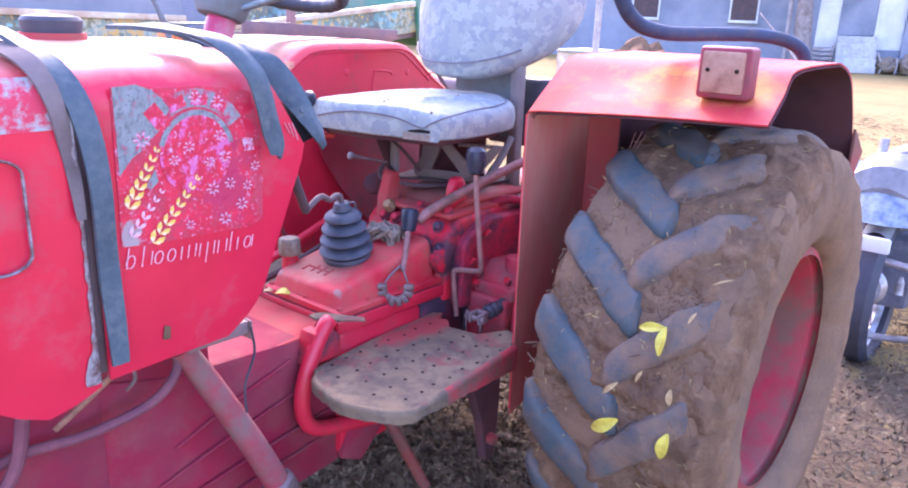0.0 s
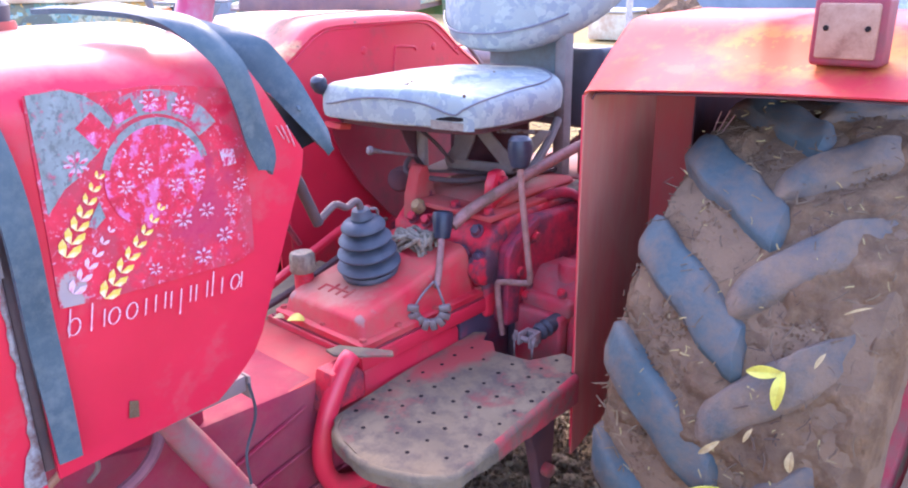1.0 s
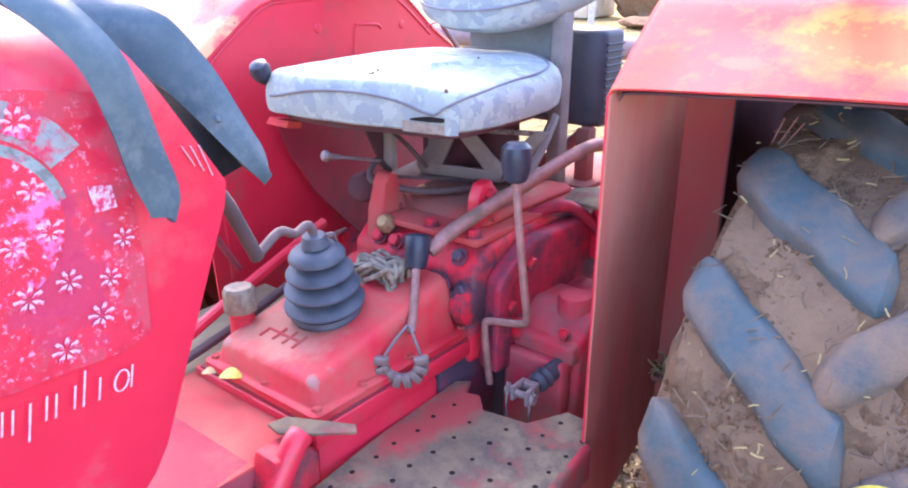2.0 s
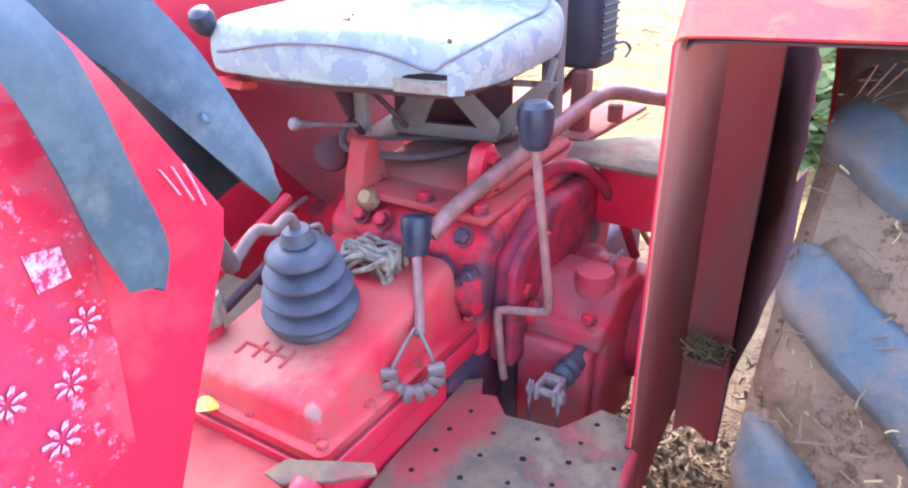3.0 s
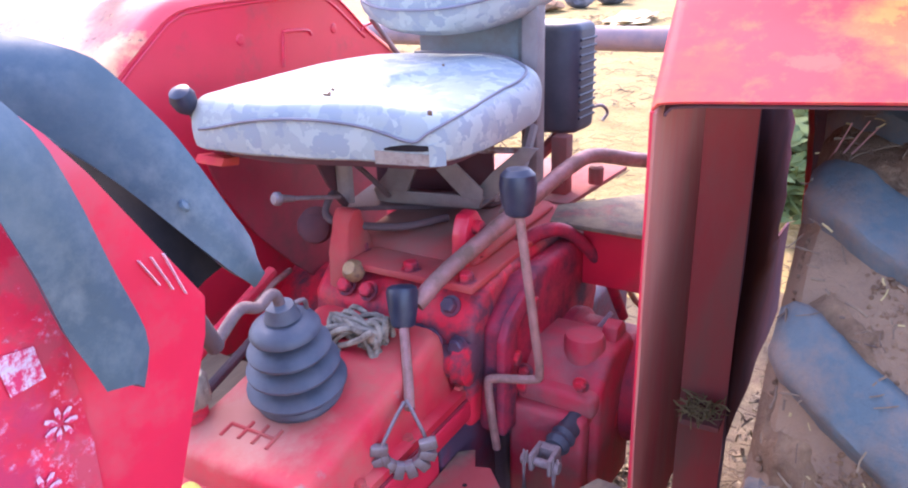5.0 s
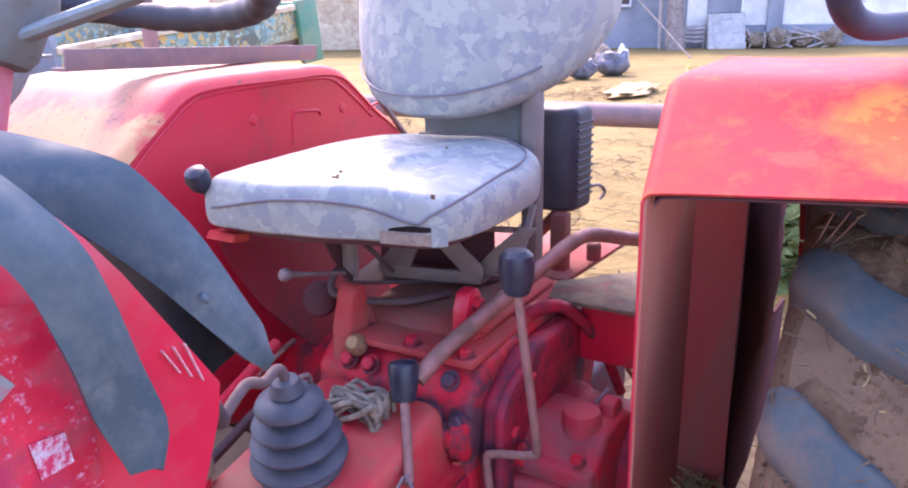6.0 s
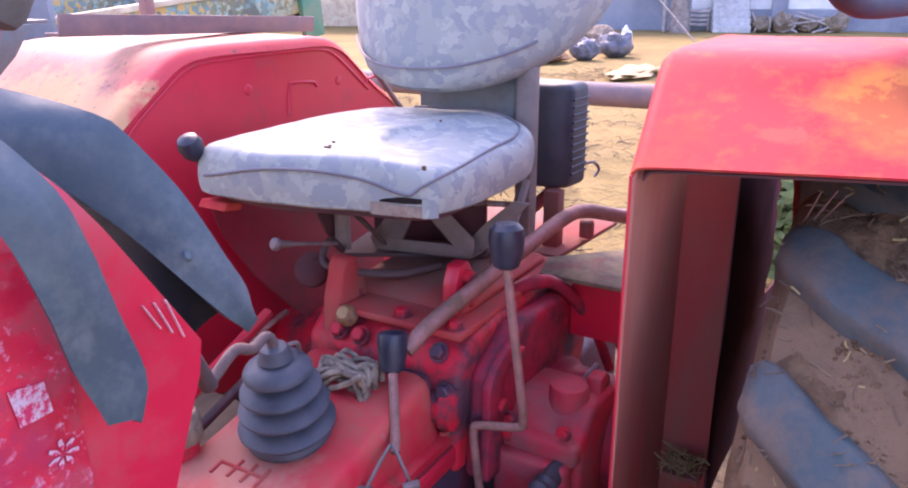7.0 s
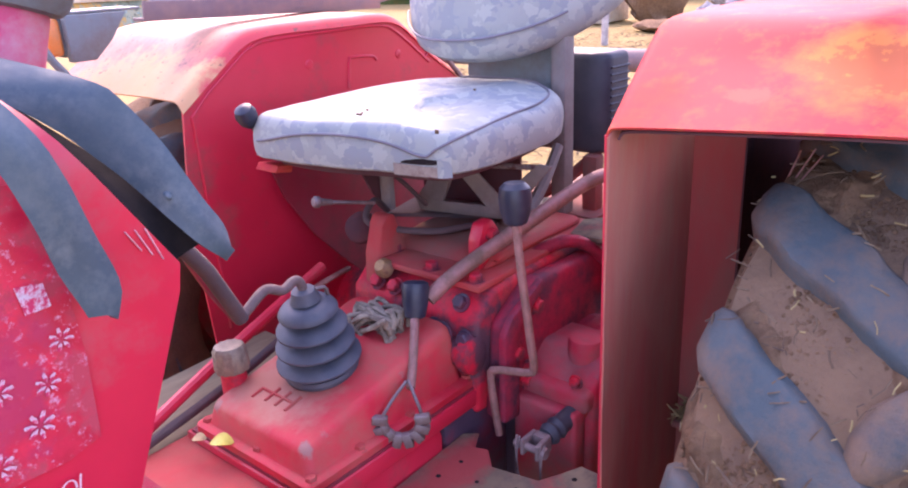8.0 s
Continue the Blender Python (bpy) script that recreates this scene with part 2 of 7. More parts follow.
    "soil": mat("shadow_dark_trampled_soil", (0.130, 0.085, 0.058), (0.19, 0.14, 0.085), 0.95, amount=0.45, edge=0.15, scale=5, bump=1.0, grain=60, bump_dist=0.02, spec=0.1,
                second=(0.26, 0.20, 0.11), second_amount=0.18, second_scale=30),
    "hose": mat("dusty_hose", (0.13, 0.035, 0.055), (0.22, 0.075, 0.09), 0.6, amount=0.45, scale=20, bump=0.2),
    "cloth": mat("knotted_rag", (0.36, 0.30, 0.23), (0.12, 0.09, 0.07), 0.9, amount=0.42, scale=35, bump=0.6, grain=260, spec=0.1),
    "brass": mat("aged_brass", (0.42, 0.26, 0.11), (0.20, 0.10, 0.07), 0.5, metal=0.3, amount=0.4, scale=40),
    "cap": mat("grey_brass_cap", (0.27, 0.215, 0.155), (0.16, 0.11, 0.09), 0.5, metal=0.25, amount=0.35, scale=40, bump=0.2),
    "lining": mat("flap_gap_shade_black", (0.010, 0.009, 0.010), (0.022, 0.018, 0.018), 0.95, amount=0.35, scale=20, bump=0.2, spec=0.04),
    "trim": mat("brown_grey_rubber_trim", (0.135, 0.105, 0.105), (0.22, 0.18, 0.17), 0.7, amount=0.35, edge=0.2, scale=12, bump=0.25, grain=80, spec=0.2),
    "amber": mat("amber_lens", (0.80, 0.22, 0.04), (0.55, 0.25, 0.10), 0.3, amount=0.25, scale=20, bump=0.0, clear=0.4),
    "lens": mat("rust_tan_lens", (0.42, 0.23, 0.15), (0.24, 0.11, 0.07), 0.5, amount=0.4, scale=18, bump=0.1),
    "wall_white": mat("whitewashed_wall", (0.78, 0.80, 0.78), (0.42, 0.46, 0.50), 0.9, amount=0.3, edge=0.2, scale=0.7, bump=0.2, grain=8),
    "wall_grey": mat("grey_blue_wall", (0.20, 0.24, 0.30), (0.32, 0.34, 0.38), 0.9, amount=0.3, edge=0.2, scale=0.8, bump=0.2, grain=8),
    "wall_base": mat("dark_plinth", (0.16, 0.19, 0.24), (0.30, 0.33, 0.38), 0.9, amount=0.4, edge=0.2, scale=1.0, bump=0.2, grain=8),
    "stone": mat("pale_stone", (0.55, 0.56, 0.56), (0.32, 0.33, 0.34), 0.9, amount=0.4, scale=3, bump=0.3, grain=20),
    "sack": mat("dark_sack_plastic", (0.075, 0.08, 0.105), (0.24, 0.24, 0.28), 0.5, amount=0.3, scale=5, bump=0.3, grain=12, bump_dist=0.02),
    "post": mat("weathered_post", (0.32, 0.28, 0.27), (0.50, 0.47, 0.45), 0.8, amount=0.4, scale=6, bump=0.3),
    "bark": mat("grey_bark", (0.20, 0.16, 0.14), (0.34, 0.30, 0.28), 0.9, amount=0.4, scale=6, bump=0.8, grain=20, bump_dist=0.02),
    "green": mat("green_trailer_paint", (0.06, 0.24, 0.15), (0.25, 0.24, 0.16), 0.5, amount=0.25, scale=3, bump=0.1),
    "cream": mat("cream_trailer_paint", (0.62, 0.55, 0.40), (0.45, 0.30, 0.20), 0.6, amount=0.35, scale=4, bump=0.1),
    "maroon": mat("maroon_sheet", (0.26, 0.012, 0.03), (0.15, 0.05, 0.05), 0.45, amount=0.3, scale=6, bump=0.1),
    "bar": mat("brown_grey_angle_bar", (0.17, 0.12, 0.13), (0.26, 0.17, 0.15), 0.6, amount=0.4, scale=10, bump=0.2),
    "tubeb": mat("blue_black_tube", (0.034, 0.052, 0.090), (0.09, 0.09, 0.10), 0.6, amount=0.2, scale=12, bump=0.1, spec=0.12),
    "clevis": mat("dusty_pink_steel", (0.25, 0.185, 0.175), (0.13, 0.08, 0.075), 0.6, metal=0.15, amount=0.4, scale=40, bump=0.3),
    "fairing": mat("scuffed_silver_plastic", (0.27, 0.30, 0.32), (0.14, 0.15, 0.16), 0.4, amount=0.4, edge=0.15, scale=9, bump=0.1, spec=0.4),
    "chrome": mat("scuffed_chrome", (0.42, 0.42, 0.44), (0.26, 0.22, 0.20), 0.35, metal=0.6, amount=0.3, scale=20, bump=0.05),
    "foliage": mat("leaf_green", (0.07, 0.14, 0.04), (0.16, 0.20, 0.05), 0.6, amount=0.5, scale=8, bump=0.0),
    "yellow": mat("yellow_crate", (0.62, 0.48, 0.14), (0.45, 0.34, 0.16), 0.7, amount=0.4, scale=6, bump=0.1),
}


def colour_patch(m, centre, radii, colour, ragged=1.3, edge=0.35, scale=14.0):
    """A ragged patch of colour round a place of the world, on top of a surface's own colour."""
    n, l = m.node_tree.nodes, m.node_tree.links
    bs = n["Principled BSDF"]
    old = bs.inputs["Base Color"].links[0].from_socket
    geo, sub_, div = n.new("ShaderNodeNewGeometry"), n.new("ShaderNodeVectorMath"), n.new("ShaderNodeVectorMath")
    sub_.operation, div.operation = "SUBTRACT", "DIVIDE"
    sub_.inputs[1].default_value, div.inputs[1].default_value = centre, radii
    ln, nz = n.new("ShaderNodeVectorMath"), n.new("ShaderNodeTexNoise")
    ln.operation = "LENGTH"
    nz.inputs["Scale"].default_value, nz.inputs["Detail"].default_value, nz.inputs["Roughness"].default_value = scale, 8.0, 0.65
    l.new(geo.outputs["Position"], sub_.inputs[0])
    l.new(sub_.outputs[0], div.inputs[0])
    l.new(div.outputs[0], ln.inputs[0])
    l.new(geo.outputs["Position"], nz.inputs["Vector"])
    k = n.new("ShaderNodeMath")
    k.operation = "MULTIPLY_ADD"
    l.new(nz.outputs["Fac"], k.inputs[0])
    k.inputs[1].default_value = ragged * 2
    k.inputs[2].default_value = 1.0 - ragged
    d = n.new("ShaderNodeMath")
    d.operation = "SUBTRACT"
    l.new(k.outputs[0], d.inputs[0])
    l.new(ln.outputs["Value"], d.inputs[1])
    r = n.new("ShaderNodeMapRange")
    r.inputs["From Min"].default_value, r.inputs["From Max"].default_value = -edge / 2, edge / 2
    l.new(d.outputs[0], r.inputs["Value"])
    x = n.new("ShaderNodeMix")
    x.data_type = "RGBA"
    l.new(r.outputs[0], x.inputs[0])
    l.new(old, x.inputs[6])
    x.inputs[7].default_value = (*colour, 1)
    l.new(x.outputs[2], bs.inputs["Base Color"])


def flowers(m, scale, light, dark):
    """Small crisp printed shapes, some lighter and some darker than the cloth."""
    n, l = m.node_tree.nodes, m.node_tree.links
    bs = n["Principled BSDF"]
    tc, nz, add, v = n.new("ShaderNodeTexCoord"), n.new("ShaderNodeTexNoise"), n.new("ShaderNodeVectorMath"), n.new("ShaderNodeTexVoronoi")
    nz.inputs["Scale"].default_value, nz.inputs["Detail"].default_value = scale * 0.9, 3.0
    add.operation = "MULTIPLY_ADD"
    add.inputs[1].default_value = (0.045, 0.045, 0.045)
    v.inputs["Scale"].default_value = scale
    l.new(tc.outputs["Object"], nz.inputs["Vector"])
    l.new(nz.outputs["Color"], add.inputs[0])
    l.new(tc.outputs["Object"], add.inputs[2])
    l.new(add.outputs[0], v.inputs["Vector"])
    sep = n.new("ShaderNodeSeparateColor")
    l.new(v.outputs["Color"], sep.inputs[0])
    col = bs.inputs["Base Color"].links[0].from_socket
    for channel, limit, tint in (("Red", 0.66, light), ("Green", 0.70, dark)):
        t = n.new("ShaderNodeMath")
        t.operation = "GREATER_THAN"
        t.inputs[1].default_value = limit
        l.new(sep.outputs[channel], t.inputs[0])
        x = n.new("ShaderNodeMix")
        x.data_type = "RGBA"
        l.new(t.outputs[0], x.inputs[0])
        l.new(col, x.inputs[6])
        x.inputs[7].default_value = (*tint, 1)
        col = x.outputs[2]
    l.new(col, bs.inputs["Base Color"])


flowers(M["vinyl"], 52.0, (0.365, 0.392, 0.358), (0.262, 0.296, 0.306))
# pale band along the hood top: overexposed sunlight put into the paint
colour_patch(M["hood"], (0.40, 1.21, 1.288), (0.95, 0.27, 0.062), (0.66, 0.36, 0.25), 0.45, 0.9, 9)
# oil and dust on the lift casting
colour_patch(M["cast"], (1.500, 1.300, 0.880), (0.085, 0.10, 0.03), (0.15, 0.085, 0.070), 1.0, 0.9, 16)
colour_patch(M["dusty"], (1.530, 1.290, 0.875), (0.11, 0.12, 0.05), (0.23, 0.125, 0.095), 0.8, 0.9, 16)
colour_patch(M["cast"], (1.300, 1.190, 0.765), (0.05, 0.05, 0.03), (0.12, 0.045, 0.058), 1.5, 0.4, 24)
colour_patch(M["cast"], (1.345, 1.120, 0.745), (0.05, 0.03, 0.05), (0.11, 0.042, 0.056), 1.5, 0.4, 24)
# next patch paints the shaded gap between lift and brake housing
colour_patch(M["cast"], (1.470, 1.090, 0.640), (0.07, 0.05, 0.10), (0.10, 0.040, 0.056), 1.2, 0.5, 18)
colour_patch(M["cast"], (1.640, 1.090, 0.780), (0.08, 0.05, 0.07), (0.11, 0.042, 0.056), 1.3, 0.5, 20)
colour_patch(M["paint"], (1.385, 1.345, 0.900), (0.05, 0.04, 0.08), (0.60, 0.042, 0.032), 0.8, 0.6, 20)
colour_patch(M["plate"], (1.17, 0.855, 0.580), (0.20, 0.016, 0.026), (0.50, 0.020, 0.045), 0.8, 0.3, 22)
colour_patch(M["plate"], (1.22, 1.08, 0.62), (0.15, 0.040, 0.03), (0.34, 0.060, 0.055), 1.2, 0.7, 14)
colour_patch(M["fender"], (1.405, 0.590, 1.19), (0.075, 0.135, 0.09), (0.56, 0.165, 0.040), 1.0, 0.6, 13)
colour_patch(M["fender"], (1.345, 0.745, 1.16), (0.012, 0.022, 0.05), (0.40, 0.07, 0.05), 1.8, 0.5, 60)
colour_patch(M["fender"], (1.40, 0.60, 1.19), (0.045, 0.10, 0.09), (0.42, 0.10, 0.035), 1.6, 0.25, 75)
for q in ((1.028, 1.162, 0.728), (1.060, 1.160, 0.730), (1.205, 1.160, 0.757), (1.31, 1.165, 0.77), (1.02, 1.35, 0.735)):
    colour_patch(M["cover"], q, (0.010, 0.010, 0.012), (0.34, 0.16, 0.14), 1.2, 0.4, 60)
colour_patch(M["cover"], (1.08, 1.29, 0.755), (0.07, 0.08, 0.03), (0.46, 0.18, 0.13), 1.0, 0.8, 22)
colour_patch(M["fender_sun"], (1.60, 1.640, 1.20), (1.2, 0.060, 0.14), (0.62, 0.050, 0.060), 0.5, 0.7, 12)
colour_patch(M["fender_sun"], (1.20, 1.80, 1.12), (0.12, 0.25, 0.09), (0.60, 0.31, 0.14), 1.2)
colour_patch(M["fender_sun"], (1.42, 1.90, 1.60), (0.20, 0.20, 0.13), (0.15, 0.07, 0.05), 9.0, 0.5, 75)

# dense flecks of worn print on the decal
colour_patch(M["decal"], (0.660, 0.995, 1.065), (0.040, 0.05, 0.060), (0.46, 0.025, 0.080), 1.8, 0.6, 40)
colour_patch(M["decal"], (0.500, 0.995, 1.000), (0.014, 0.05, 0.022), (0.36, 0.28, 0.28), 1.8, 0.4, 90)

# ---- building helpers ----
def mound(x, y):
    """The trampled rise on which the tractor stands."""
    return 0.10 * math.exp(-((x - 1.6) ** 2 + (y - 1.0) ** 2) / 2.56)


WHERE = {}


def thing(name, at, label, category, group="", kind=""):
    ob = new(name)
    ob.empty_display_size = 0.1
    ob.location = at
    WHERE[ob.name] = Vector(at)
    return tagged(ob, label, category, group, kind)


def part(name, bm, material, parent=None, label="", smooth=True, auto=35):
    """Links a bmesh, built in world metres, as one mesh object (under parent, if given), its origin at its middle."""
    me = bpy.data.meshes.new(name)
    vs = [v.co for v in bm.verts]
    lo = Vector([min(v[i] for v in vs) for i in range(3)])
    hi = Vector([max(v[i] for v in vs) for i in range(3)])
    c = (lo + hi) / 2
    if parent is None:
        c.z = lo.z
    bmesh.ops.translate(bm, verts=bm.verts, vec=-c)
    bmesh.ops.recalc_face_normals(bm, faces=bm.faces)
    if smooth:
        for f in bm.faces:
            f.smooth = True
        for e in bm.edges:
            if len(e.link_faces) == 2 and e.calc_face_angle(0) > radians(auto):
                e.smooth = False
    bm.to_mesh(me)
    bm.free()
    me.materials.append(material)
    ob = new(name, me)
    ob.location = c
    WHERE[ob.name] = c
    if parent is not None:
        ob.parent = parent
        ob.matrix_parent_inverse = Matrix.Translation(-WHERE[parent.name])
    if label:
        ob["label"] = label
    return ob


def alone(name, bm, material, label, category, group="", kind="", smooth=True):
    return tagged(part(name, bm, material, None, "", smooth), label, category, group, kind)


def box(x0, x1, y0, y1, z0, z1, bev=0.004, seg=2, bm=None, m=None):
    bm2 = bmesh.new()
    bmesh.ops.create_cube(bm2, size=1.0)
    for v in bm2.verts:
        v.co = Vector(((x0 + x1) / 2 + v.co.x * (x1 - x0), (y0 + y1) / 2 + v.co.y * (y1 - y0), (z0 + z1) / 2 + v.co.z * (z1 - z0)))
    if bev:
        bmesh.ops.bevel(bm2, geom=list(bm2.edges), offset=bev, segments=seg, affect="EDGES", profile=0.5)
    if m is not None:
        bmesh.ops.transform(bm2, matrix=m, verts=bm2.verts)
    return merge(bm, bm2)


def merge(bm, other):
    if bm is None:
        return other
    me = bpy.data.meshes.new("tmp")
    other.to_mesh(me)
    other.free()
    bm.from_mesh(me)
    bpy.data.meshes.remove(me)
    return bm


def smooth_path(pts, n=8):
    """Catmull-Rom through the points."""
    p = [Vector(q) for q in pts]
    if len(p) < 3:
        return [p[0].lerp(p[-1], i / n) for i in range(n + 1)]
    p = [2 * p[0] - p[1]] + p + [2 * p[-1] - p[-2]]
    out = []
    for i in range(1, len(p) - 2):
        for k in range(n):
            t = k / n
            a, b, c, d = p[i - 1:i + 3]
            out.append(0.5 * ((2 * b) + (c - a) * t + (2 * a - 5 * b + 4 * c - d) * t * t + (3 * b - a - 3 * c + d) * t ** 3))
    out.append(p[-2])
    return out


def tube(pts, r, seg=12, bm=None, smooth=True, n=6, flat=1.0, caps=True):
    """A round bar along points; r a number or a function of 0..1; flat squeezes it."""
    path = smooth_path(pts, n) if smooth else [Vector(p) for p in pts]
    bm = bm or bmesh.new()
    rings, up = [], None
    for i, p in enumerate(path):
        d = (path[min(i + 1, len(path) - 1)] - path[max(i - 1, 0)]).normalized()
        if up is None:
            up = Vector((0, 0, 1)) if abs(d.z) < 0.9 else Vector((1, 0, 0))
        up = (up - d * up.dot(d)).normalized()
        side = d.cross(up)
        rr = r(i / (len(path) - 1)) if callable(r) else r
        rings.append([bm.verts.new(p + (side * math.cos(a) + up * math.sin(a) * flat) * rr) for a in (2 * math.pi * k / seg for k in range(seg))])
    for a, b in zip(rings, rings[1:]):
        for k in range(seg):
            bm.faces.new((a[k], a[(k + 1) % seg], b[(k + 1) % seg], b[k]))
    if caps:
        bm.faces.new(rings[0][::-1])
        bm.faces.new(rings[-1])
    return bm


def lathe(profile, centre, axis, seg=24, bm=None, start=0.0, caps=True):
    """Turns (along, radius) pairs about an axis through centre."""
    bm = bm or bmesh.new()
    ax = Vector(axis).normalized()
    u = ax.orthogonal().normalized()
    w = ax.cross(u)
    c = Vector(centre)
    rings = [[bm.verts.new(c + ax * h + (u * math.cos(a) + w * math.sin(a)) * max(r, 1e-4)) for a in (start + 2 * math.pi * k / seg for k in range(seg))] for h, r in profile]
    for a, b in zip(rings, rings[1:]):
        for k in range(seg):
            bm.faces.new((a[k], a[(k + 1) % seg], b[(k + 1) % seg], b[k]))
    if caps:
        bm.faces.new(rings[0][::-1])
        bm.faces.new(rings[-1])
    return bm


def prism(poly, axis, a, b, bev=0.0, bm=None, seg=2):
    """A flat outline (pairs in the plane across axis: x -> (y, z), y -> (x, z), z -> (x, y)) given depth from a to b."""
    bm2 = bmesh.new()

    def at(p, h):
        return {"x": (h, p[0], p[1]), "y": (p[0], h, p[1]), "z": (p[0], p[1], h)}[axis]
    lo = [bm2.verts.new(at(p, a)) for p in poly]
    hi = [bm2.verts.new(at(p, b)) for p in poly]
    bm2.faces.new(lo)
    bm2.faces.new(hi[::-1])
    for i in range(len(poly)):
        j = (i + 1) % len(poly)
        bm2.faces.new((lo[j], lo[i], hi[i], hi[j]))
    bmesh.ops.recalc_face_normals(bm2, faces=bm2.faces)
    if bev:
        bmesh.ops.bevel(bm2, geom=list(bm2.edges), offset=bev, segments=seg, affect="EDGES", profile=0.5)
    return merge(bm, bm2)


def shell(fn, nu, nv, thick, bm=None):
    """A sheet of metal or rubber over fn(u, v), u and v in 0..1, with real thickness."""
    bm = bm or bmesh.new()
    P = [[Vector(fn(i / nu, j / nv)) for j in range(nv + 1)] for i in range(nu + 1)]
    top, bot = [], []
    for i in range(nu + 1):
        ra, rb = [], []
        for j in range(nv + 1):
            du = P[min(i + 1, nu)][j] - P[max(i - 1, 0)][j]
            dv = P[i][min(j + 1, nv)] - P[i][max(j - 1, 0)]
            nrm = du.cross(dv)
            nrm = nrm.normalized() if nrm.length > 1e-9 else Vector((0, 0, 1))
            ra.append(bm.verts.new(P[i][j]))
            rb.append(bm.verts.new(P[i][j] - nrm * thick))
        top.append(ra)
        bot.append(rb)
    for i in range(nu):
        for j in range(nv):
            bm.faces.new((top[i][j], top[i + 1][j], top[i + 1][j + 1], top[i][j + 1]))
            bm.faces.new((bot[i][j], bot[i][j + 1], bot[i + 1][j + 1], bot[i + 1][j]))
    for i in range(nu):
        bm.faces.new((top[i][0], bot[i][0], bot[i + 1][0], top[i + 1][0]))
        bm.faces.new((top[i][nv], top[i + 1][nv], bot[i + 1][nv], bot[i][nv]))
    for j in range(nv):
        bm.faces.new((top[0][j], top[0][j + 1], bot[0][j + 1], bot[0][j]))
        bm.faces.new((top[nu][j], bot[nu][j], bot[nu][j + 1], top[nu][j + 1]))
    return bm


def along(path, t):
    """The point at 0..1 of a polyline's length."""
    ds = [(b - a).length for a, b in zip(path, path[1:])]
    s = t * sum(ds)
    for a, b, d in zip(path, path[1:], ds):
        if s <= d or b is path[-1]:
            return a.lerp(b, min(1, s / max(d, 1e-9)))
        s -= d


def bolt(at, axis, r=0.011, h=0.009, bm=None):
    """A hexagon head on a washer."""
    bm = lathe([(0, r * 1.35), (0.002, r * 1.35), (0.0021, r * 0.9)], at, axis, 16, bm)
    return lathe([(0.002, r), (h, r), (h + 0.002, r * 0.8)], at, axis, 6, bm)


def jitter(bm, amp, freq=12.0):
    for v in bm.verts:
        v.co += Vector(noise.noise_vector(v.co * freq)) * amp
    return bm


# ---- ground ----
def build_ground():
    bm = bmesh.new()
    c = Vector((2.5, 2.5, 0))
    radii = [0.0] + [0.12 * 1.09 ** i * (i + 1) ** 0.35 for i in range(100)]
    radii = [r for r in radii if r < 60] + [90, 160, 400, 1200, 3000]
    seg = 96
    prev = None
    for r in radii[1:]:
        ring = []
        for k in range(seg):
            a = 2 * math.pi * k / seg
            p = c + Vector((math.cos(a), math.sin(a), 0)) * r
            if r < 60:
                p.z = mound(p.x, p.y) + 0.03 * noise.noise(p * 0.6) + 0.012 * noise.noise(p * 3.1) - 0.02
            ring.append(bm.verts.new(p))
        if prev:
            for k in range(seg):
                bm.faces.new((prev[k], prev[(k + 1) % seg], ring[(k + 1) % seg], ring[k]))
        else:
            bm.faces.new(ring)
        prev = ring
    return alone("ground", bm, M["ground"], "dry ochre earth yard littered with straw", "ground", kind="structure")


build_ground()


def build_soil():
    """Trampled soil round the tractor, a low uneven bed with a ragged outline; its dark colour includes the tractor's
    shadow.
    """
    n, m_ = 120, 26
    bm = bmesh.new()
    c = Vector((1.9, 0.75, 0))
    rings = []
    for j in range(1, m_ + 1):
        ring = []
        for k in range(n):
            a = 2 * math.pi * k / n
            d = Vector((math.cos(a), math.sin(a), 0))
            r = (1.55 + 0.35 * noise.noise(d * 1.7) + 0.10 * noise.noise(d * 9)) * (1.25 if abs(math.cos(a)) > 0.7 else 1.0) * j / m_
            p = c + d * r
            f = 1 - (j / m_) ** 3
            p.z = mound(p.x, p.y) - 0.012 + f * (0.028 + 0.016 * noise.noise(p * 5) + 0.010 * noise.noise(p * 17)) + 0.03 * noise.noise(p * 0.6) + 0.012 * noise.noise(p * 3.1) - 0.02 - (0.03 if j == m_ else 0)
            ring.append(bm.verts.new(p))
        rings.append(ring)
    bm.faces.new(rings[0])
    for a, b in zip(rings, rings[1:]):
        for k in range(n):
            bm.faces.new((a[k], a[(k + 1) % n], b[(k + 1) % n], b[k]))
    return alone("ground_soil", bm, M["soil"], "trampled soil around the tractor, darkened for its shadow", "soil", kind="structure")


build_soil()


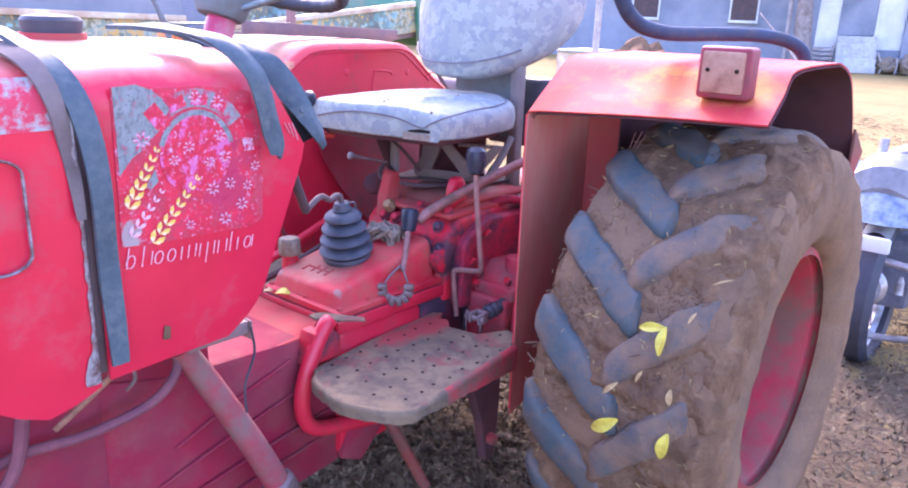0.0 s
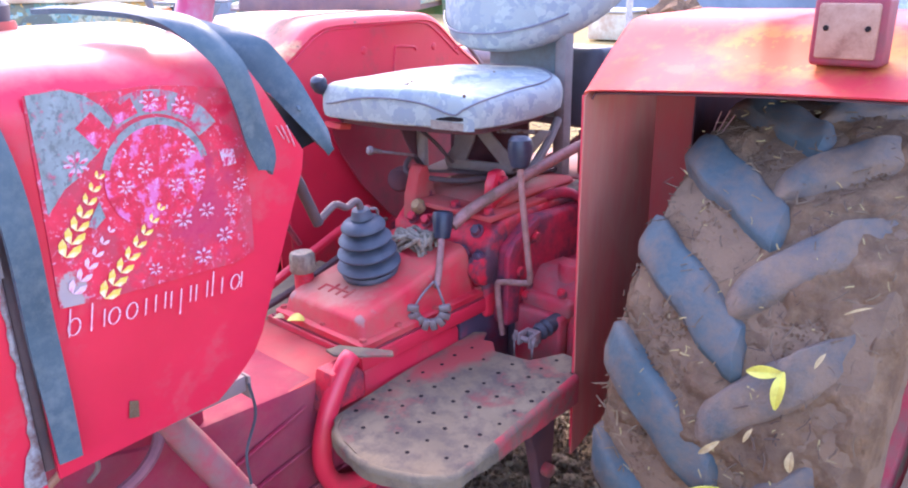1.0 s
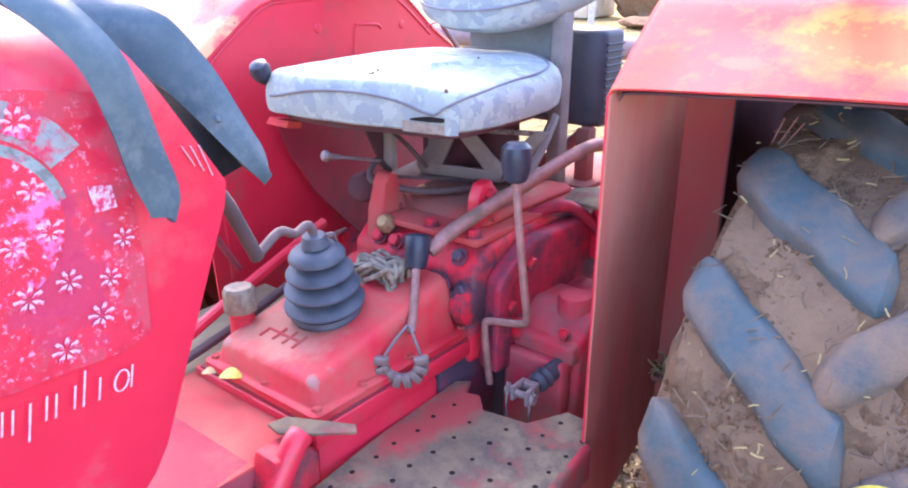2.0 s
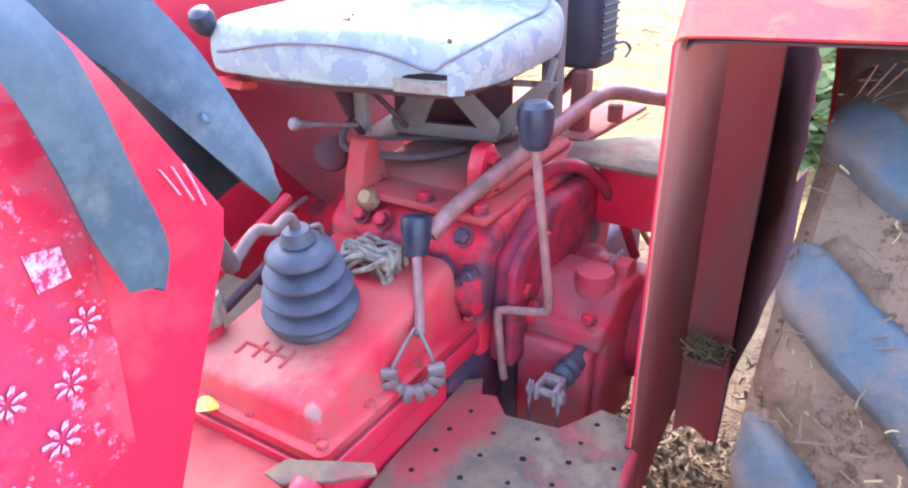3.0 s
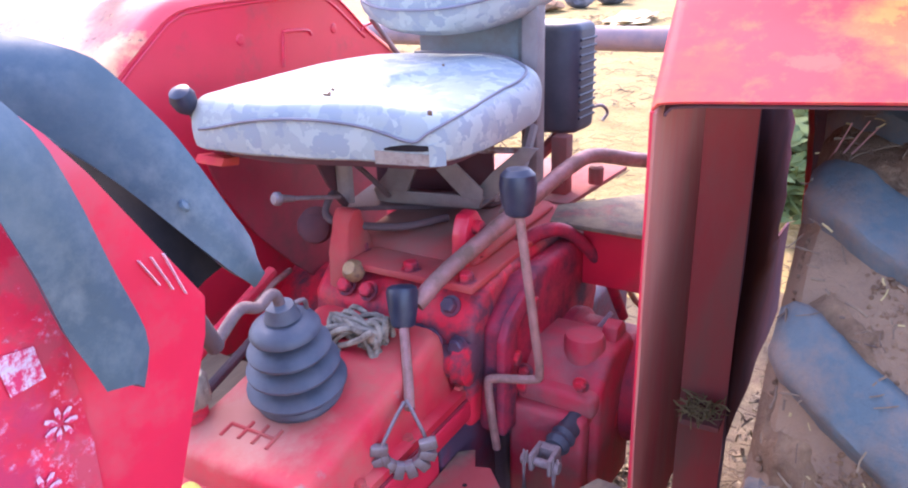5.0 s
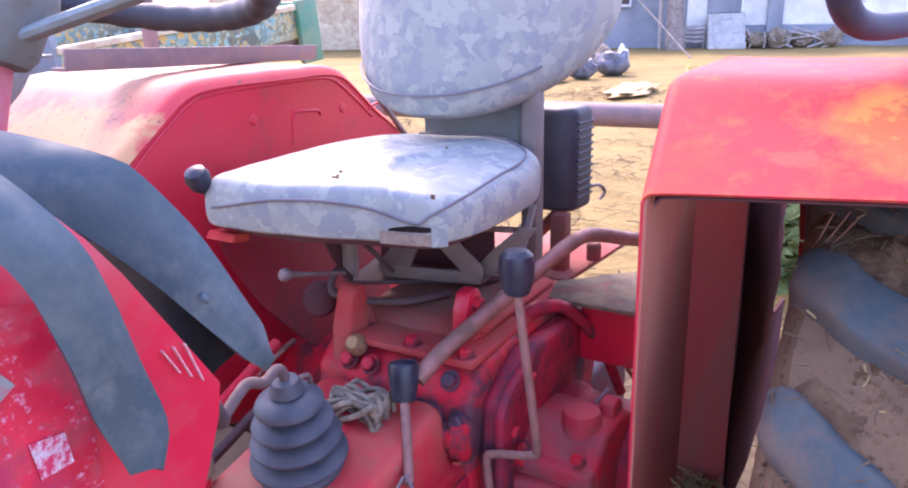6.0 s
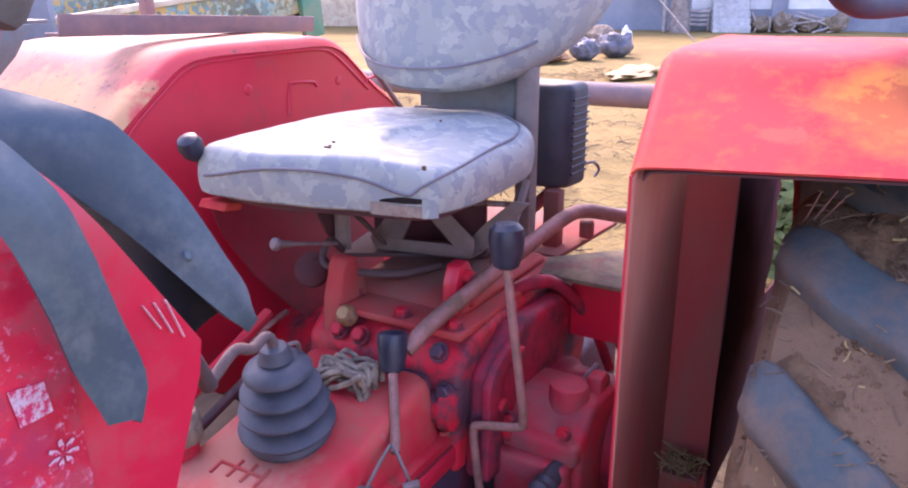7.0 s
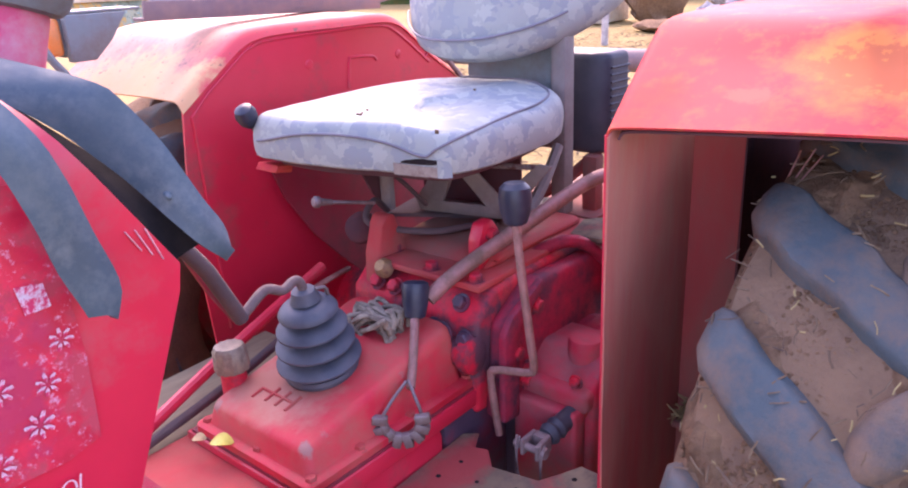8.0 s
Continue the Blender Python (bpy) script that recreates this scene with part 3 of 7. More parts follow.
def straw_stuff(name, n, x0, x1, y0, y1, lo, hi, material, label, keep=lambda x, y: True, z=lambda x, y: 0.0, seed=1, wide=0.0022, tilt=0.10):
    """Loose stalks lying about, joined."""
    rng = random.Random(seed)
    verts, faces = [], []
    for _ in range(n):
        x, y = rng.uniform(x0, x1), rng.uniform(y0, y1)
        if not keep(x, y):
            continue
        a, ln, w = rng.uniform(0, math.pi), rng.uniform(lo, hi), wide * rng.uniform(0.6, 1.8)
        d = Vector((math.cos(a), math.sin(a), rng.uniform(-tilt, tilt)))
        s = Vector((-math.sin(a), math.cos(a), 0)) * w
        p = Vector((x, y, z(x, y) + mound(x, y) + rng.uniform(-0.004, 0.010)))
        bend = Vector((0, 0, rng.uniform(-0.1, 0.2) * ln))
        pts = [p - d * ln / 2, p + bend, p + d * ln / 2]
        b = len(verts)
        for q in pts:
            verts += [q - s, q + s, q + Vector((0, 0, w))]
        for k in (0, 3):
            for i in range(3):
                j = (i + 1) % 3
                faces.append((b + k + i, b + k + j, b + k + 3 + j, b + k + 3 + i))
    me = bpy.data.meshes.new(name)
    me.from_pydata([tuple(v) for v in verts], [], faces)
    me.materials.append(material)
    return tagged(new(name, me), label, "straw", kind="stuff")


straw_stuff("straw_litter", 9000, 0.6, 6.5, -0.6, 3.2, 0.03, 0.16, M["straw"], "pale broken straw scattered on the earth", keep=lambda x, y: x > 3.4 + noise.noise(Vector((x * 3, y * 3, 1))), wide=0.0014)
straw_stuff("straw_litter", 5200, 0.6, 4.2, -0.6, 3.2, 0.02, 0.12, M["straw_dull"], "weathered broken straw trodden into dark soil", keep=lambda x, y: x < 3.6 + noise.noise(Vector((x * 3, y * 3, 1))), seed=5, wide=0.0015, tilt=0.2)
straw_stuff("straw_litter", 4200, 5.0, 14.0, -1.5, 8.0, 0.05, 0.25, M["straw"], "pale straw scattered over the yard", seed=2, wide=0.0025, tilt=0.15)
straw_stuff("straw_litter", 4500, 3.6, 13.0, -0.5, 7.5, 0.04, 0.18, M["straw_dull"], "dull brown debris scattered over the yard", keep=lambda x, y: noise.noise(Vector((x * 1.1, y * 1.1, 4))) > -0.1, seed=6, wide=0.004, tilt=0.2)

# ---- the tractor ----
TR = (1.40, 1.26, 0.0)
tractor = thing("tractor", TR, "worn red farm tractor with muddy tyres and torn white seat", "tractor")
CY = 1.26


# hood and the decorated side panel of the dash
def section(u, half, top, bottom, rad):
    """Cross-section of the hood from the near lower edge over the top to the far lower edge, u in 0..1."""
    pts = [Vector((0, CY - half, bottom)), Vector((0, CY - half, top - rad))]
    for k in range(1, 9):
        a = math.pi / 2 * k / 8
        pts.append(Vector((0, CY - half + rad - rad * math.cos(a), top - rad + rad * math.sin(a) * 0.8)))
    top_z = pts[-1].z
    for k in range(1, 8):
        s = k / 8
        pts.append(Vector((0, CY - half + rad + (2 * half - 2 * rad) * s, top_z + 0.010 * math.sin(math.pi * s))))
    for p in pts[9::-1]:
        pts.append(Vector((0, 2 * CY - p.y, p.z)))
    return along(pts, u)


HALF = 0.267


def dash_fn(u, v):
    p = section(v, HALF, 1.262, 0.800, 0.075)
    # the rear edge: slanting back from the top to a corner, then in again to the foot
    z = p.z
    if z > 1.092:
        xr = 0.822 - (z - 1.092) * 0.62
    else:
        xr = 0.822 - (1.092 - z) * 0.42 - (max(0, 0.87 - z) / 0.07) ** 2 * 0.045
    x0 = 0.452
    return (x0 + (xr - x0) * u, p.y + 0.012 * u * (1 if p.y > CY else -1) * -1, z)


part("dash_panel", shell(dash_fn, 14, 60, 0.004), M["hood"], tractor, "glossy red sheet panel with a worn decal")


def bonnet_fn(u, v):
    p = section(v, HALF - 0.004, 1.266, 0.800, 0.080)
    x0, x1 = -0.38, 0.440
    x = x0 + (x1 - x0) * u
    z = p.z
    if z < 0.86:
        z -= 0.03 * math.exp(-((x - 0.37) / 0.06) ** 2)
        z += max(0, (0.34 - x)) * 0.35 * (0.86 - z) / 0.06 if z < 0.86 else 0
    return (x, p.y, z)


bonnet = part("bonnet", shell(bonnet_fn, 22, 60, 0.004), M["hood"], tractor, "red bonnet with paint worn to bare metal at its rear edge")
# worn rear edge of the bonnet and a scuffed foot
def worn_fn(u, v):
    z = 0.800 + 0.395 * v
    ragged = 0.004 * noise.noise(Vector((3, 0, v * 26))) + 0.003 * noise.noise(Vector((7, 0, v * 70)))
    broad = 0.006 + 0.016 * math.exp(-((v - 0.02) / 0.09) ** 2)
    left = 0.4395 - broad - ragged
    return (left + (0.4395 - left) * u, 0.9958 - 0.0012 - 0.002 * math.sin(math.pi * u), z)


part("worn_edge", shell(worn_fn, 4, 70, 0.001), M["bare"], bonnet, "flaked bare metal edge")
part("edge_gap", box(0.4405, 0.4515, 0.9975, 1.0035, 0.812, 1.200, 0.002), M["dark"], bonnet, "dark gap at the bonnet joint")
part("worn_crown", shell(lambda u, v: (lambda p: (0.25 + 0.185 * u, p.y - 0.0015, p.z + 0.0015))(section(0.262 + 0.05 * v, HALF - 0.004, 1.266, 0.800, 0.080)), 6, 8, 0.001), M["chalk"], bonnet, "chalky grey faded paint")
# a stadium-shaped outline on the bonnet side
ring_pts = []
for k in range(33):
    a = 2 * math.pi * k / 32
    ring_pts.append((0.335 + 0.034 * math.cos(a), 0.9905, 1.058 + (0.050 if math.sin(a) >= 0 else -0.050) + 0.022 * math.sin(a)))
part("outline_mark", tube(ring_pts + ring_pts[:1], 0.0038, 8, smooth=False, flat=0.5, caps=False), M["bare"], bonnet, "grey worn outline of a vent")
# filler cap
cap = part("filler_cap", lathe([(0, 0.034), (0.012, 0.034), (0.013, 0.043), (0.032, 0.045), (0.038, 0.040), (0.041, 0.018)], (0.54, CY, 1.252), (0, 0, 1), 28), M["black"], tractor, "black round filler cap")
part("collar", lathe([(-0.006, 0.052), (0.014, 0.048), (0.014, 0.034)], (0.54, CY, 1.252), (0, 0, 1), 28), M["dusty"], cap)

# dash body behind the panel, filled dark for its unlit inside
part("dash_board", prism([(0.47, 0.82), (0.690, 0.82), (0.712, 0.87), (0.805, 1.090), (0.745, 1.190), (0.715, 1.208), (0.47, 1.210)], "y", CY - HALF + 0.022, CY + HALF - 0.022, 0.004), M["dark"], tractor, "dark inside of the dash")

# decal
def laid(bm):
    """Lays thin film on the panel, which leans in towards its rear edge."""
    for v in bm.verts:
        v.co.y = 0.9922 + 0.012 * (v.co.x - 0.452) / 0.37 - 0.5 * (0.9915 - v.co.y)
    return bm


film = [(0.490, 1.208), (0.526, 1.211), (0.548, 1.204), (0.575, 1.203), (0.615, 1.204), (0.660, 1.199), (0.712, 1.190), (0.727, 1.130), (0.730, 1.053), (0.727, 0.985), (0.700, 0.978), (0.600, 0.982), (0.540, 0.985), (0.486, 0.990)]
decal = part("decal", laid(prism(film, "y", 0.9903, 0.9915)), M["decal"], tractor, "faded decal with wheat ears, flowers and a gear ring")


def flat_poly(poly, y=0.9880):
    return laid(prism(poly, "y", y, y + 0.0005))


def ear(a, b, n, size, y):
    """A wheat ear: pairs of pointed leaves along a line, smaller towards the tip."""
    a, b = Vector(a), Vector(b)
    d = (b - a).normalized()
    s = Vector((-d.y, d.x))
    out = []
    for k in range(n):
        t = (k + 0.2) / n
        c = a.lerp(b, t)
        w = size * (1.15 - 0.75 * t)
        for sg in (-1, 1):
            tip = c + s * sg * w * 0.62 + d * w * 1.05
            poly = [c, c + s * sg * w * 0.50 + d * w * 0.18, c + s * sg * w * 0.72 + d * w * 0.62, tip, c + d * w * 0.72 + s * sg * w * 0.22]
            out.append(flat_poly([(p.x, p.y) for p in poly], y))
    return out


part("grey_patch", flat_poly([(0.492, 1.208), (0.526, 1.210), (0.547, 1.202), (0.562, 1.190), (0.573, 1.173), (0.562, 1.158), (0.553, 1.143), (0.540, 1.134), (0.530, 1.122), (0.512, 1.112), (0.500, 1.098), (0.492, 1.090)], 0.9883), M["decal_grey"], decal, "worn grey corner of the decal")
band = [radians(a) for a in range(30, 129, 7)]
part("grey_patch", flat_poly([(0.612 + 0.094 * math.cos(a), 1.108 + 0.092 * math.sin(a)) for a in band] + [(0.612 + 0.066 * math.cos(a), 1.108 + 0.066 * math.sin(a)) for a in band[::-1]], 0.9891), M["decal_band"], decal, "grey arch behind red blocks")
part("grey_patch", flat_poly([(0.544, 1.092), (0.548, 1.074), (0.535, 1.064), (0.528, 1.069)], 0.9873), M["decal_grey"], decal)
part("wheel_disc", flat_poly([(0.613 + 0.060 * math.cos(2 * math.pi * k / 32), 1.105 + 0.058 * math.sin(2 * math.pi * k / 32)) for k in range(32)], 0.9878), M["decal_fleck"], decal, "red disc flecked with pale print")
arc = [radians(a) for a in range(12, 163, 6)]
part("gear_ring", flat_poly([(0.614 + 0.064 * math.cos(a), 1.104 + 0.066 * math.sin(a)) for a in arc] + [(0.614 + 0.056 * math.cos(a), 1.104 + 0.058 * math.sin(a)) for a in arc[::-1]], 0.9876), M["decal_grey"], decal)
part("gear_tooth", flat_poly([(0.551, 1.185), (0.570, 1.160), (0.552, 1.146), (0.533, 1.171)], 0.9874), M["decal_fleck"], decal)
for cx, cz, w, h, a in ((0.584, 1.184, 0.013, 0.012, 0.35), (0.622, 1.187, 0.013, 0.011, -0.05), (0.656, 1.177, 0.012, 0.011, -0.45)):
    ca, sa = math.cos(a), math.sin(a)
    part("gear_tooth", flat_poly([(cx + p * ca - q * sa, cz + p * sa + q * ca) for p, q in ((-w, h), (-w * 0.2, h), (0, h * 0.3), (w, h * 0.5), (w, -h), (-w, -h))], 0.9874), M["decal_fleck"], decal)
part("gear_tooth", flat_poly([(0.693, 1.122), (0.712, 1.119), (0.714, 1.101), (0.696, 1.100)], 0.9874), M["white_print"], decal)
for a, b, n, size, mt in (((0.499, 1.040), (0.553, 1.126), 7, 0.0150, "yellow_print"), ((0.530, 0.984), (0.617, 1.077), 8, 0.0150, "yellow_print"), ((0.499, 1.000), (0.557, 1.066), 6, 0.0120, "pale_text")):
    for leaf_bm in ear(a, b, n, size, 0.9872):
        part("wheat_leaf", leaf_bm, M[mt], decal)


def petal(cx, cz, s, a, y):
    ca, sa = math.cos(a), math.sin(a)
    return flat_poly([(cx + r * ca - w * sa, cz + r * sa + w * ca) for r, w in ((s * 0.2, 0), (s * 0.55, s * 0.17), (s, s * 0.12), (s * 1.02, -s * 0.12), (s * 0.55, -s * 0.17))], y)


for cx, cz, s in ((0.636, 1.049, 0.011), (0.667, 1.053, 0.010), (0.655, 0.999, 0.011), (0.687, 1.017, 0.011), (0.715, 1.074, 0.009), (0.594, 1.001, 0.008),
                  (0.699, 1.045, 0.009), (0.653, 1.128, 0.010), (0.600, 1.117, 0.009), (0.660, 1.095, 0.010), (0.633, 1.090, 0.009), (0.615, 1.186, 0.011), (0.651, 1.178, 0.011), (0.528, 1.134, 0.013), (0.575, 1.100, 0.009)):
    for k in range(7):
        part("petal", petal(cx, cz, s, 2 * math.pi * k / 7 + cx * 50, 0.9870), M["white_print"], decal)
# the maker's script line is kept as plain slanted strokes and rings
def stroke(x, z0, z1, w=0.0016):
    lean = 0.22 * (z1 - z0)
    part("script_stroke", flat_poly([(x, z0), (x + w, z0), (x + w + lean, z1), (x + lean, z1)], 0.9872), M["pale_text"], decal)


def oval(x, z, w, h):
    loop = [radians(a) for a in range(4, 357, 16)]
    rim = [(x + 0.22 * (h * math.sin(a)) + w * math.cos(a), z + h * math.sin(a)) for a in loop]
    hole = [(x + 0.22 * (h * math.sin(a)) + (w - 0.0019) * math.cos(a), z + (h - 0.0011) * math.sin(a)) for a in loop[::-1]]
    part("script_stroke", flat_poly(rim + hole, 0.9872), M["pale_text"], decal)


x = 0.488
for w, marks in ((0.022, "Io"), (0.020, "Ii"), (0.019, "o"), (0.019, "o"), (0.030, "iii"), (0.009, "i"), (0.021, "ji"), (0.021, "ii"), (0.012, "I"), (0.014, "i"), (0.019, "oi")):
    z = 0.957 - (x - 0.488) * 0.062
    for k, mark in enumerate(marks):
        at = x + (w - 0.006) * k / max(1, len(marks) - 1 + (0 if len(marks) > 1 else 1))
        if mark == "o":
            oval(x + w * 0.36, z + 0.0095, 0.0072, 0.0095)
        else:
            stroke(at, z - (0.011 if mark == "j" else 0), z + (0.030 if mark == "I" else 0.0195))
    x += w + 0.0012
part("chip", laid(prism([(0.536, 0.835), (0.548, 0.832), (0.550, 0.852), (0.540, 0.856)], "y", 0.9903, 0.9915)), M["mud"], tractor, "chipped paint spot")
for k in range(3):
    part("scratch", prism([(0.7780 + 0.008 * k, 1.136 - 0.001 * k), (0.7785 + 0.008 * k, 1.1363 - 0.001 * k), (0.7885 + 0.008 * k, 1.118 - 0.006 * k), (0.7881 + 0.008 * k, 1.1177 - 0.006 * k)], "y", 1.0018, 1.0040), M["pale_text"], tractor, "pale scratch")


# rubber straps draped over the hood
def strap(name, centre, widths, thick=0.006, across=None, lab="", n=10, tip=0.0, material="strap"):
    path = smooth_path(centre, n)

    def fn(u, v):
        c = along(path, u)
        c2 = along(path, min(1, u + 0.01)) if u < 0.99 else c
        c0 = along(path, max(0, u - 0.01))
        d = (c2 - c0).normalized()
        k = u * (len(widths) - 1)
        i = min(int(k), len(widths) - 2)
        w = widths[i] + (widths[i + 1] - widths[i]) * (k - i)
        a = along([Vector(q) for q in across], u).normalized()
        a = (a - d * a.dot(d)).normalized()
        s = v - 0.5
        return c + a * w * s - d * tip * abs(s) * 2 * u ** 8 + d.cross(a) * 0.004 * math.sin(u * 14 + s)
    return part(name, shell(fn, 40, 6, thick), M[material], tractor, lab)


strap("rubber_strap", [(0.372, 1.20, 1.282), (0.398, 1.10, 1.278), (0.425, 1.025, 1.250), (0.445, 0.988, 1.195), (0.458, 0.981, 1.10), (0.4615, 0.979, 0.97), (0.4625, 0.981, 0.826)],
      [0.030, 0.030, 0.030, 0.030, 0.029, 0.028, 0.024], across=[(1, 0, 0), (1, 0, 0), (1, 0, 0)], lab="grey rubber strap hanging over the hood")
strap("edge_trim", [(0.345, 1.20, 1.2775), (0.371, 1.10, 1.2745), (0.398, 1.020, 1.247), (0.417, 0.992, 1.195), (0.430, 0.9905, 1.12), (0.434, 0.9905, 1.04)], [0.028, 0.028, 0.027, 0.024, 0.018, 0.012], thick=0.004, across=[(1, 0, 0), (1, 0, 0), (1, 0, 0)], lab="brown-grey rubber trim along the bonnet edge", material="trim")


def flap_between(left, right, lab, name):
    """A rubber flap between two edge curves, both from the hood top to the tip."""
    a, b = smooth_path(left, 8), smooth_path(right, 8)

    def fn(u, v):
        p, q = along(a, u), along(b, u)
        d = q - p
        c = p + d * v
        bulge = 0.004 * math.sin(math.pi * v) + 0.002 * noise.noise(Vector((u * 6, v * 3, p.x * 9)))
        return c + Vector((0.2, -0.8, 0.5)) * bulge
    return part(name, shell(fn, 36, 8, -0.006), M["strap"], tractor, lab)


flap_between([(0.570, 1.150, 1.2755), (0.606, 1.09, 1.275), (0.650, 1.020, 1.262), (0.690, 0.988, 1.222), (0.707, 0.981, 1.170), (0.716, 0.979, 1.130), (0.729, 0.978, 1.094)],
             [(0.625, 1.160, 1.2755), (0.660, 1.09, 1.275), (0.695, 1.020, 1.262), (0.720, 0.984, 1.224), (0.732, 0.979, 1.190), (0.742, 0.979, 1.150), (0.752, 0.979, 1.109), (0.744, 0.979, 1.085)],
             "grey rubber strip with a clipped end", "rubber_strip")
flap = flap_between([(0.628, 1.170, 1.2785), (0.690, 1.140, 1.262), (0.742, 1.103, 1.234), (0.777, 1.081, 1.208), (0.796, 1.063, 1.184), (0.814, 1.041, 1.157), (0.829, 1.016, 1.124), (0.843, 1.008, 1.103), (0.8680, 1.018, 1.0850)],
                    [(0.700, 1.200, 1.277), (0.765, 1.130, 1.256), (0.808, 1.075, 1.236), (0.820, 1.057, 1.226), (0.836, 1.037, 1.193), (0.843, 1.023, 1.168), (0.853, 1.016, 1.136), (0.866, 1.018, 1.110), (0.8700, 1.019, 1.0860)],
                    "wide grey rubber flap over the dash edge", "rubber_flap")
# added sheet that paints the dark gap between hood edge and flap
gap_edge_a = smooth_path([(0.735, 1.060, 1.236), (0.752, 1.018, 1.205), (0.776, 1.0085, 1.166), (0.798, 1.0085, 1.130), (0.819, 1.0095, 1.098)], 6)
gap_edge_b = smooth_path([(0.760, 1.108, 1.226), (0.785, 1.090, 1.199), (0.807, 1.063, 1.171), (0.829, 1.032, 1.139), (0.853, 1.020, 1.103)], 6)
part("lining", shell(lambda u, v: along(gap_edge_a, u).lerp(along(gap_edge_b, u), v) + Vector((-0.006, 0.006, -0.004)) * math.sin(math.pi * v), 20, 5, 0.003), M["lining"], flap, "added black sheet for the shaded gap under the flap")
for q in ((0.825, 1.0175, 1.150), (0.8635, 1.0125, 1.099)):
    part("rivet", lathe([(0, 0.004), (0.002, 0.0033), (0.003, 0.001)], q, (0.3, -0.75, 0.5), 12), M["strap"], flap)

# steering column and wheel
part("steering_column", lathe([(0, 0.027), (0.085, 0.026), (0.115, 0.025)], (0.815, 1.255, 1.215), (0.32, 0.05, 0.90), 20), M["column"], tractor, "pink-red round steering column")
col_top = Vector((0.845, 1.26, 1.312))
wheel_axis = Vector((0.32, 0.0, 0.947))
part("column_collar", lathe([(-0.022, 0.030), (-0.020, 0.040), (-0.012, 0.046), (0.01, 0.050), (0.03, 0.056), (0.040, 0.055), (0.047, 0.048), (0.05, 0.02)], col_top, wheel_axis, 40), M["grey"], tractor, "grey cap at the head of the column")
sw = part("steering_wheel_hub", lathe([(0, 0.05), (0.02, 0.056), (0.05, 0.05), (0.06, 0.02)], col_top + wheel_axis * 0.05, wheel_axis, 24), M["grey"], tractor, "grey steering wheel hub")
u1 = Vector((0, 1, 0))
u2 = wheel_axis.cross(u1).normalized()
wc = col_top + wheel_axis * 0.075
ringp = [wc + (u1 * math.cos(2 * math.pi * k / 144) + u2 * math.sin(2 * math.pi * k / 144)) * 0.205 for k in range(145)]
part("steering_wheel_rim", tube(ringp, lambda t: 0.0120 + 0.0016 * abs(math.sin(t * math.pi * 36)), 14, smooth=False, caps=False), M["black"], sw, "black steering wheel rim with finger grips")
for k in range(3):
    a = 2 * math.pi * k / 3 + radians(203)
    dv = u1 * math.cos(a) + u2 * math.sin(a)
    part("spoke", tube([wc - wheel_axis * 0.078 + dv * 0.03, wc + dv * 0.12 - wheel_axis * 0.036, wc + dv * 0.2], 0.0135, 10, flat=0.45), M["spoke"], sw, "flat light grey spoke")

# added block that covers the sunlit housing deck below the panel
part("steering_box", box(0.46, 0.71, 1.150, 1.380, 0.668, 0.822, 0.012), M["housing"], tractor, "added dull red block hiding the sunlit deck under the dash")
# brackets, rods and hoses under the dash
part("bracket", box(0.60, 0.715, 1.035, 1.06, 0.776, 0.800, 0.003), M["bar"], tractor, "dark sheet bracket under the panel")
part("bracket", box(0.715, 0.719, 1.030, 1.06, 0.766, 0.800, 0.001), M["bar"], tractor)
pp = part("pipe", tube([(0.615, 1.085, 0.765), (0.655, 1.075, 0.690), (0.720, 1.060, 0.560), (0.775, 1.050, 0.440)], lambda t: 0.021 + 0.004 * t, 16), M["pipe"], tractor, "dusty pink pipe running down to a grey joint")
part("pipe_joint", lathe([(-0.005, 0.026), (0.0, 0.032), (0.026, 0.033), (0.030, 0.026), (0.045, 0.024)], (0.772, 1.050, 0.447), (0.4, -0.1, -0.9), 18), M["steel"], pp, "grey ball joint cap")
part("rod", tube([(0.505, 1.05, 0.792), (0.455, 1.07, 0.745), (0.405, 1.09, 0.700)], 0.005, 10), M["lens"], tractor, "thin rust-orange rod")
part("hose", tube([(0.20, 1.10, 0.60), (0.33, 1.10, 0.672), (0.45, 1.09, 0.672), (0.55, 1.08, 0.690), (0.60, 1.08, 0.730), (0.61, 1.09, 0.79)], 0.0085, 10), M["hose"], tractor, "dusty rubber hose")
part("hose", tube([(0.22, 1.08, 0.55), (0.33, 1.07, 0.66), (0.36, 1.06, 0.78)], 0.010, 10), M["hose"], tractor)
part("wire", tube([(0.715, 1.03, 0.79), (0.72, 1.03, 0.74), (0.705, 1.04, 0.68), (0.712, 1.05, 0.62)], 0.0022, 6), M["black"], tractor)
part("wire", tube([(0.50, 1.03, 0.80), (0.505, 1.03, 0.77), (0.495, 1.04, 0.75)], 0.003, 6), M["steel"], tractor)

# engine side and clutch housing
eng = part("engine_block", box(-0.45, 0.50, 1.135, 1.385, 0.30, 0.80, 0.012), M["housing"], tractor, "maroon oily engine block")
hs = part("clutch_housing", prism([(0.40, 0.30), (1.02, 0.34), (1.02, 0.665), (0.62, 0.69), (0.40, 0.75)], "y", 1.140, 1.415, 0.015), M["housing"], tractor, "dusty red ribbed clutch housing")
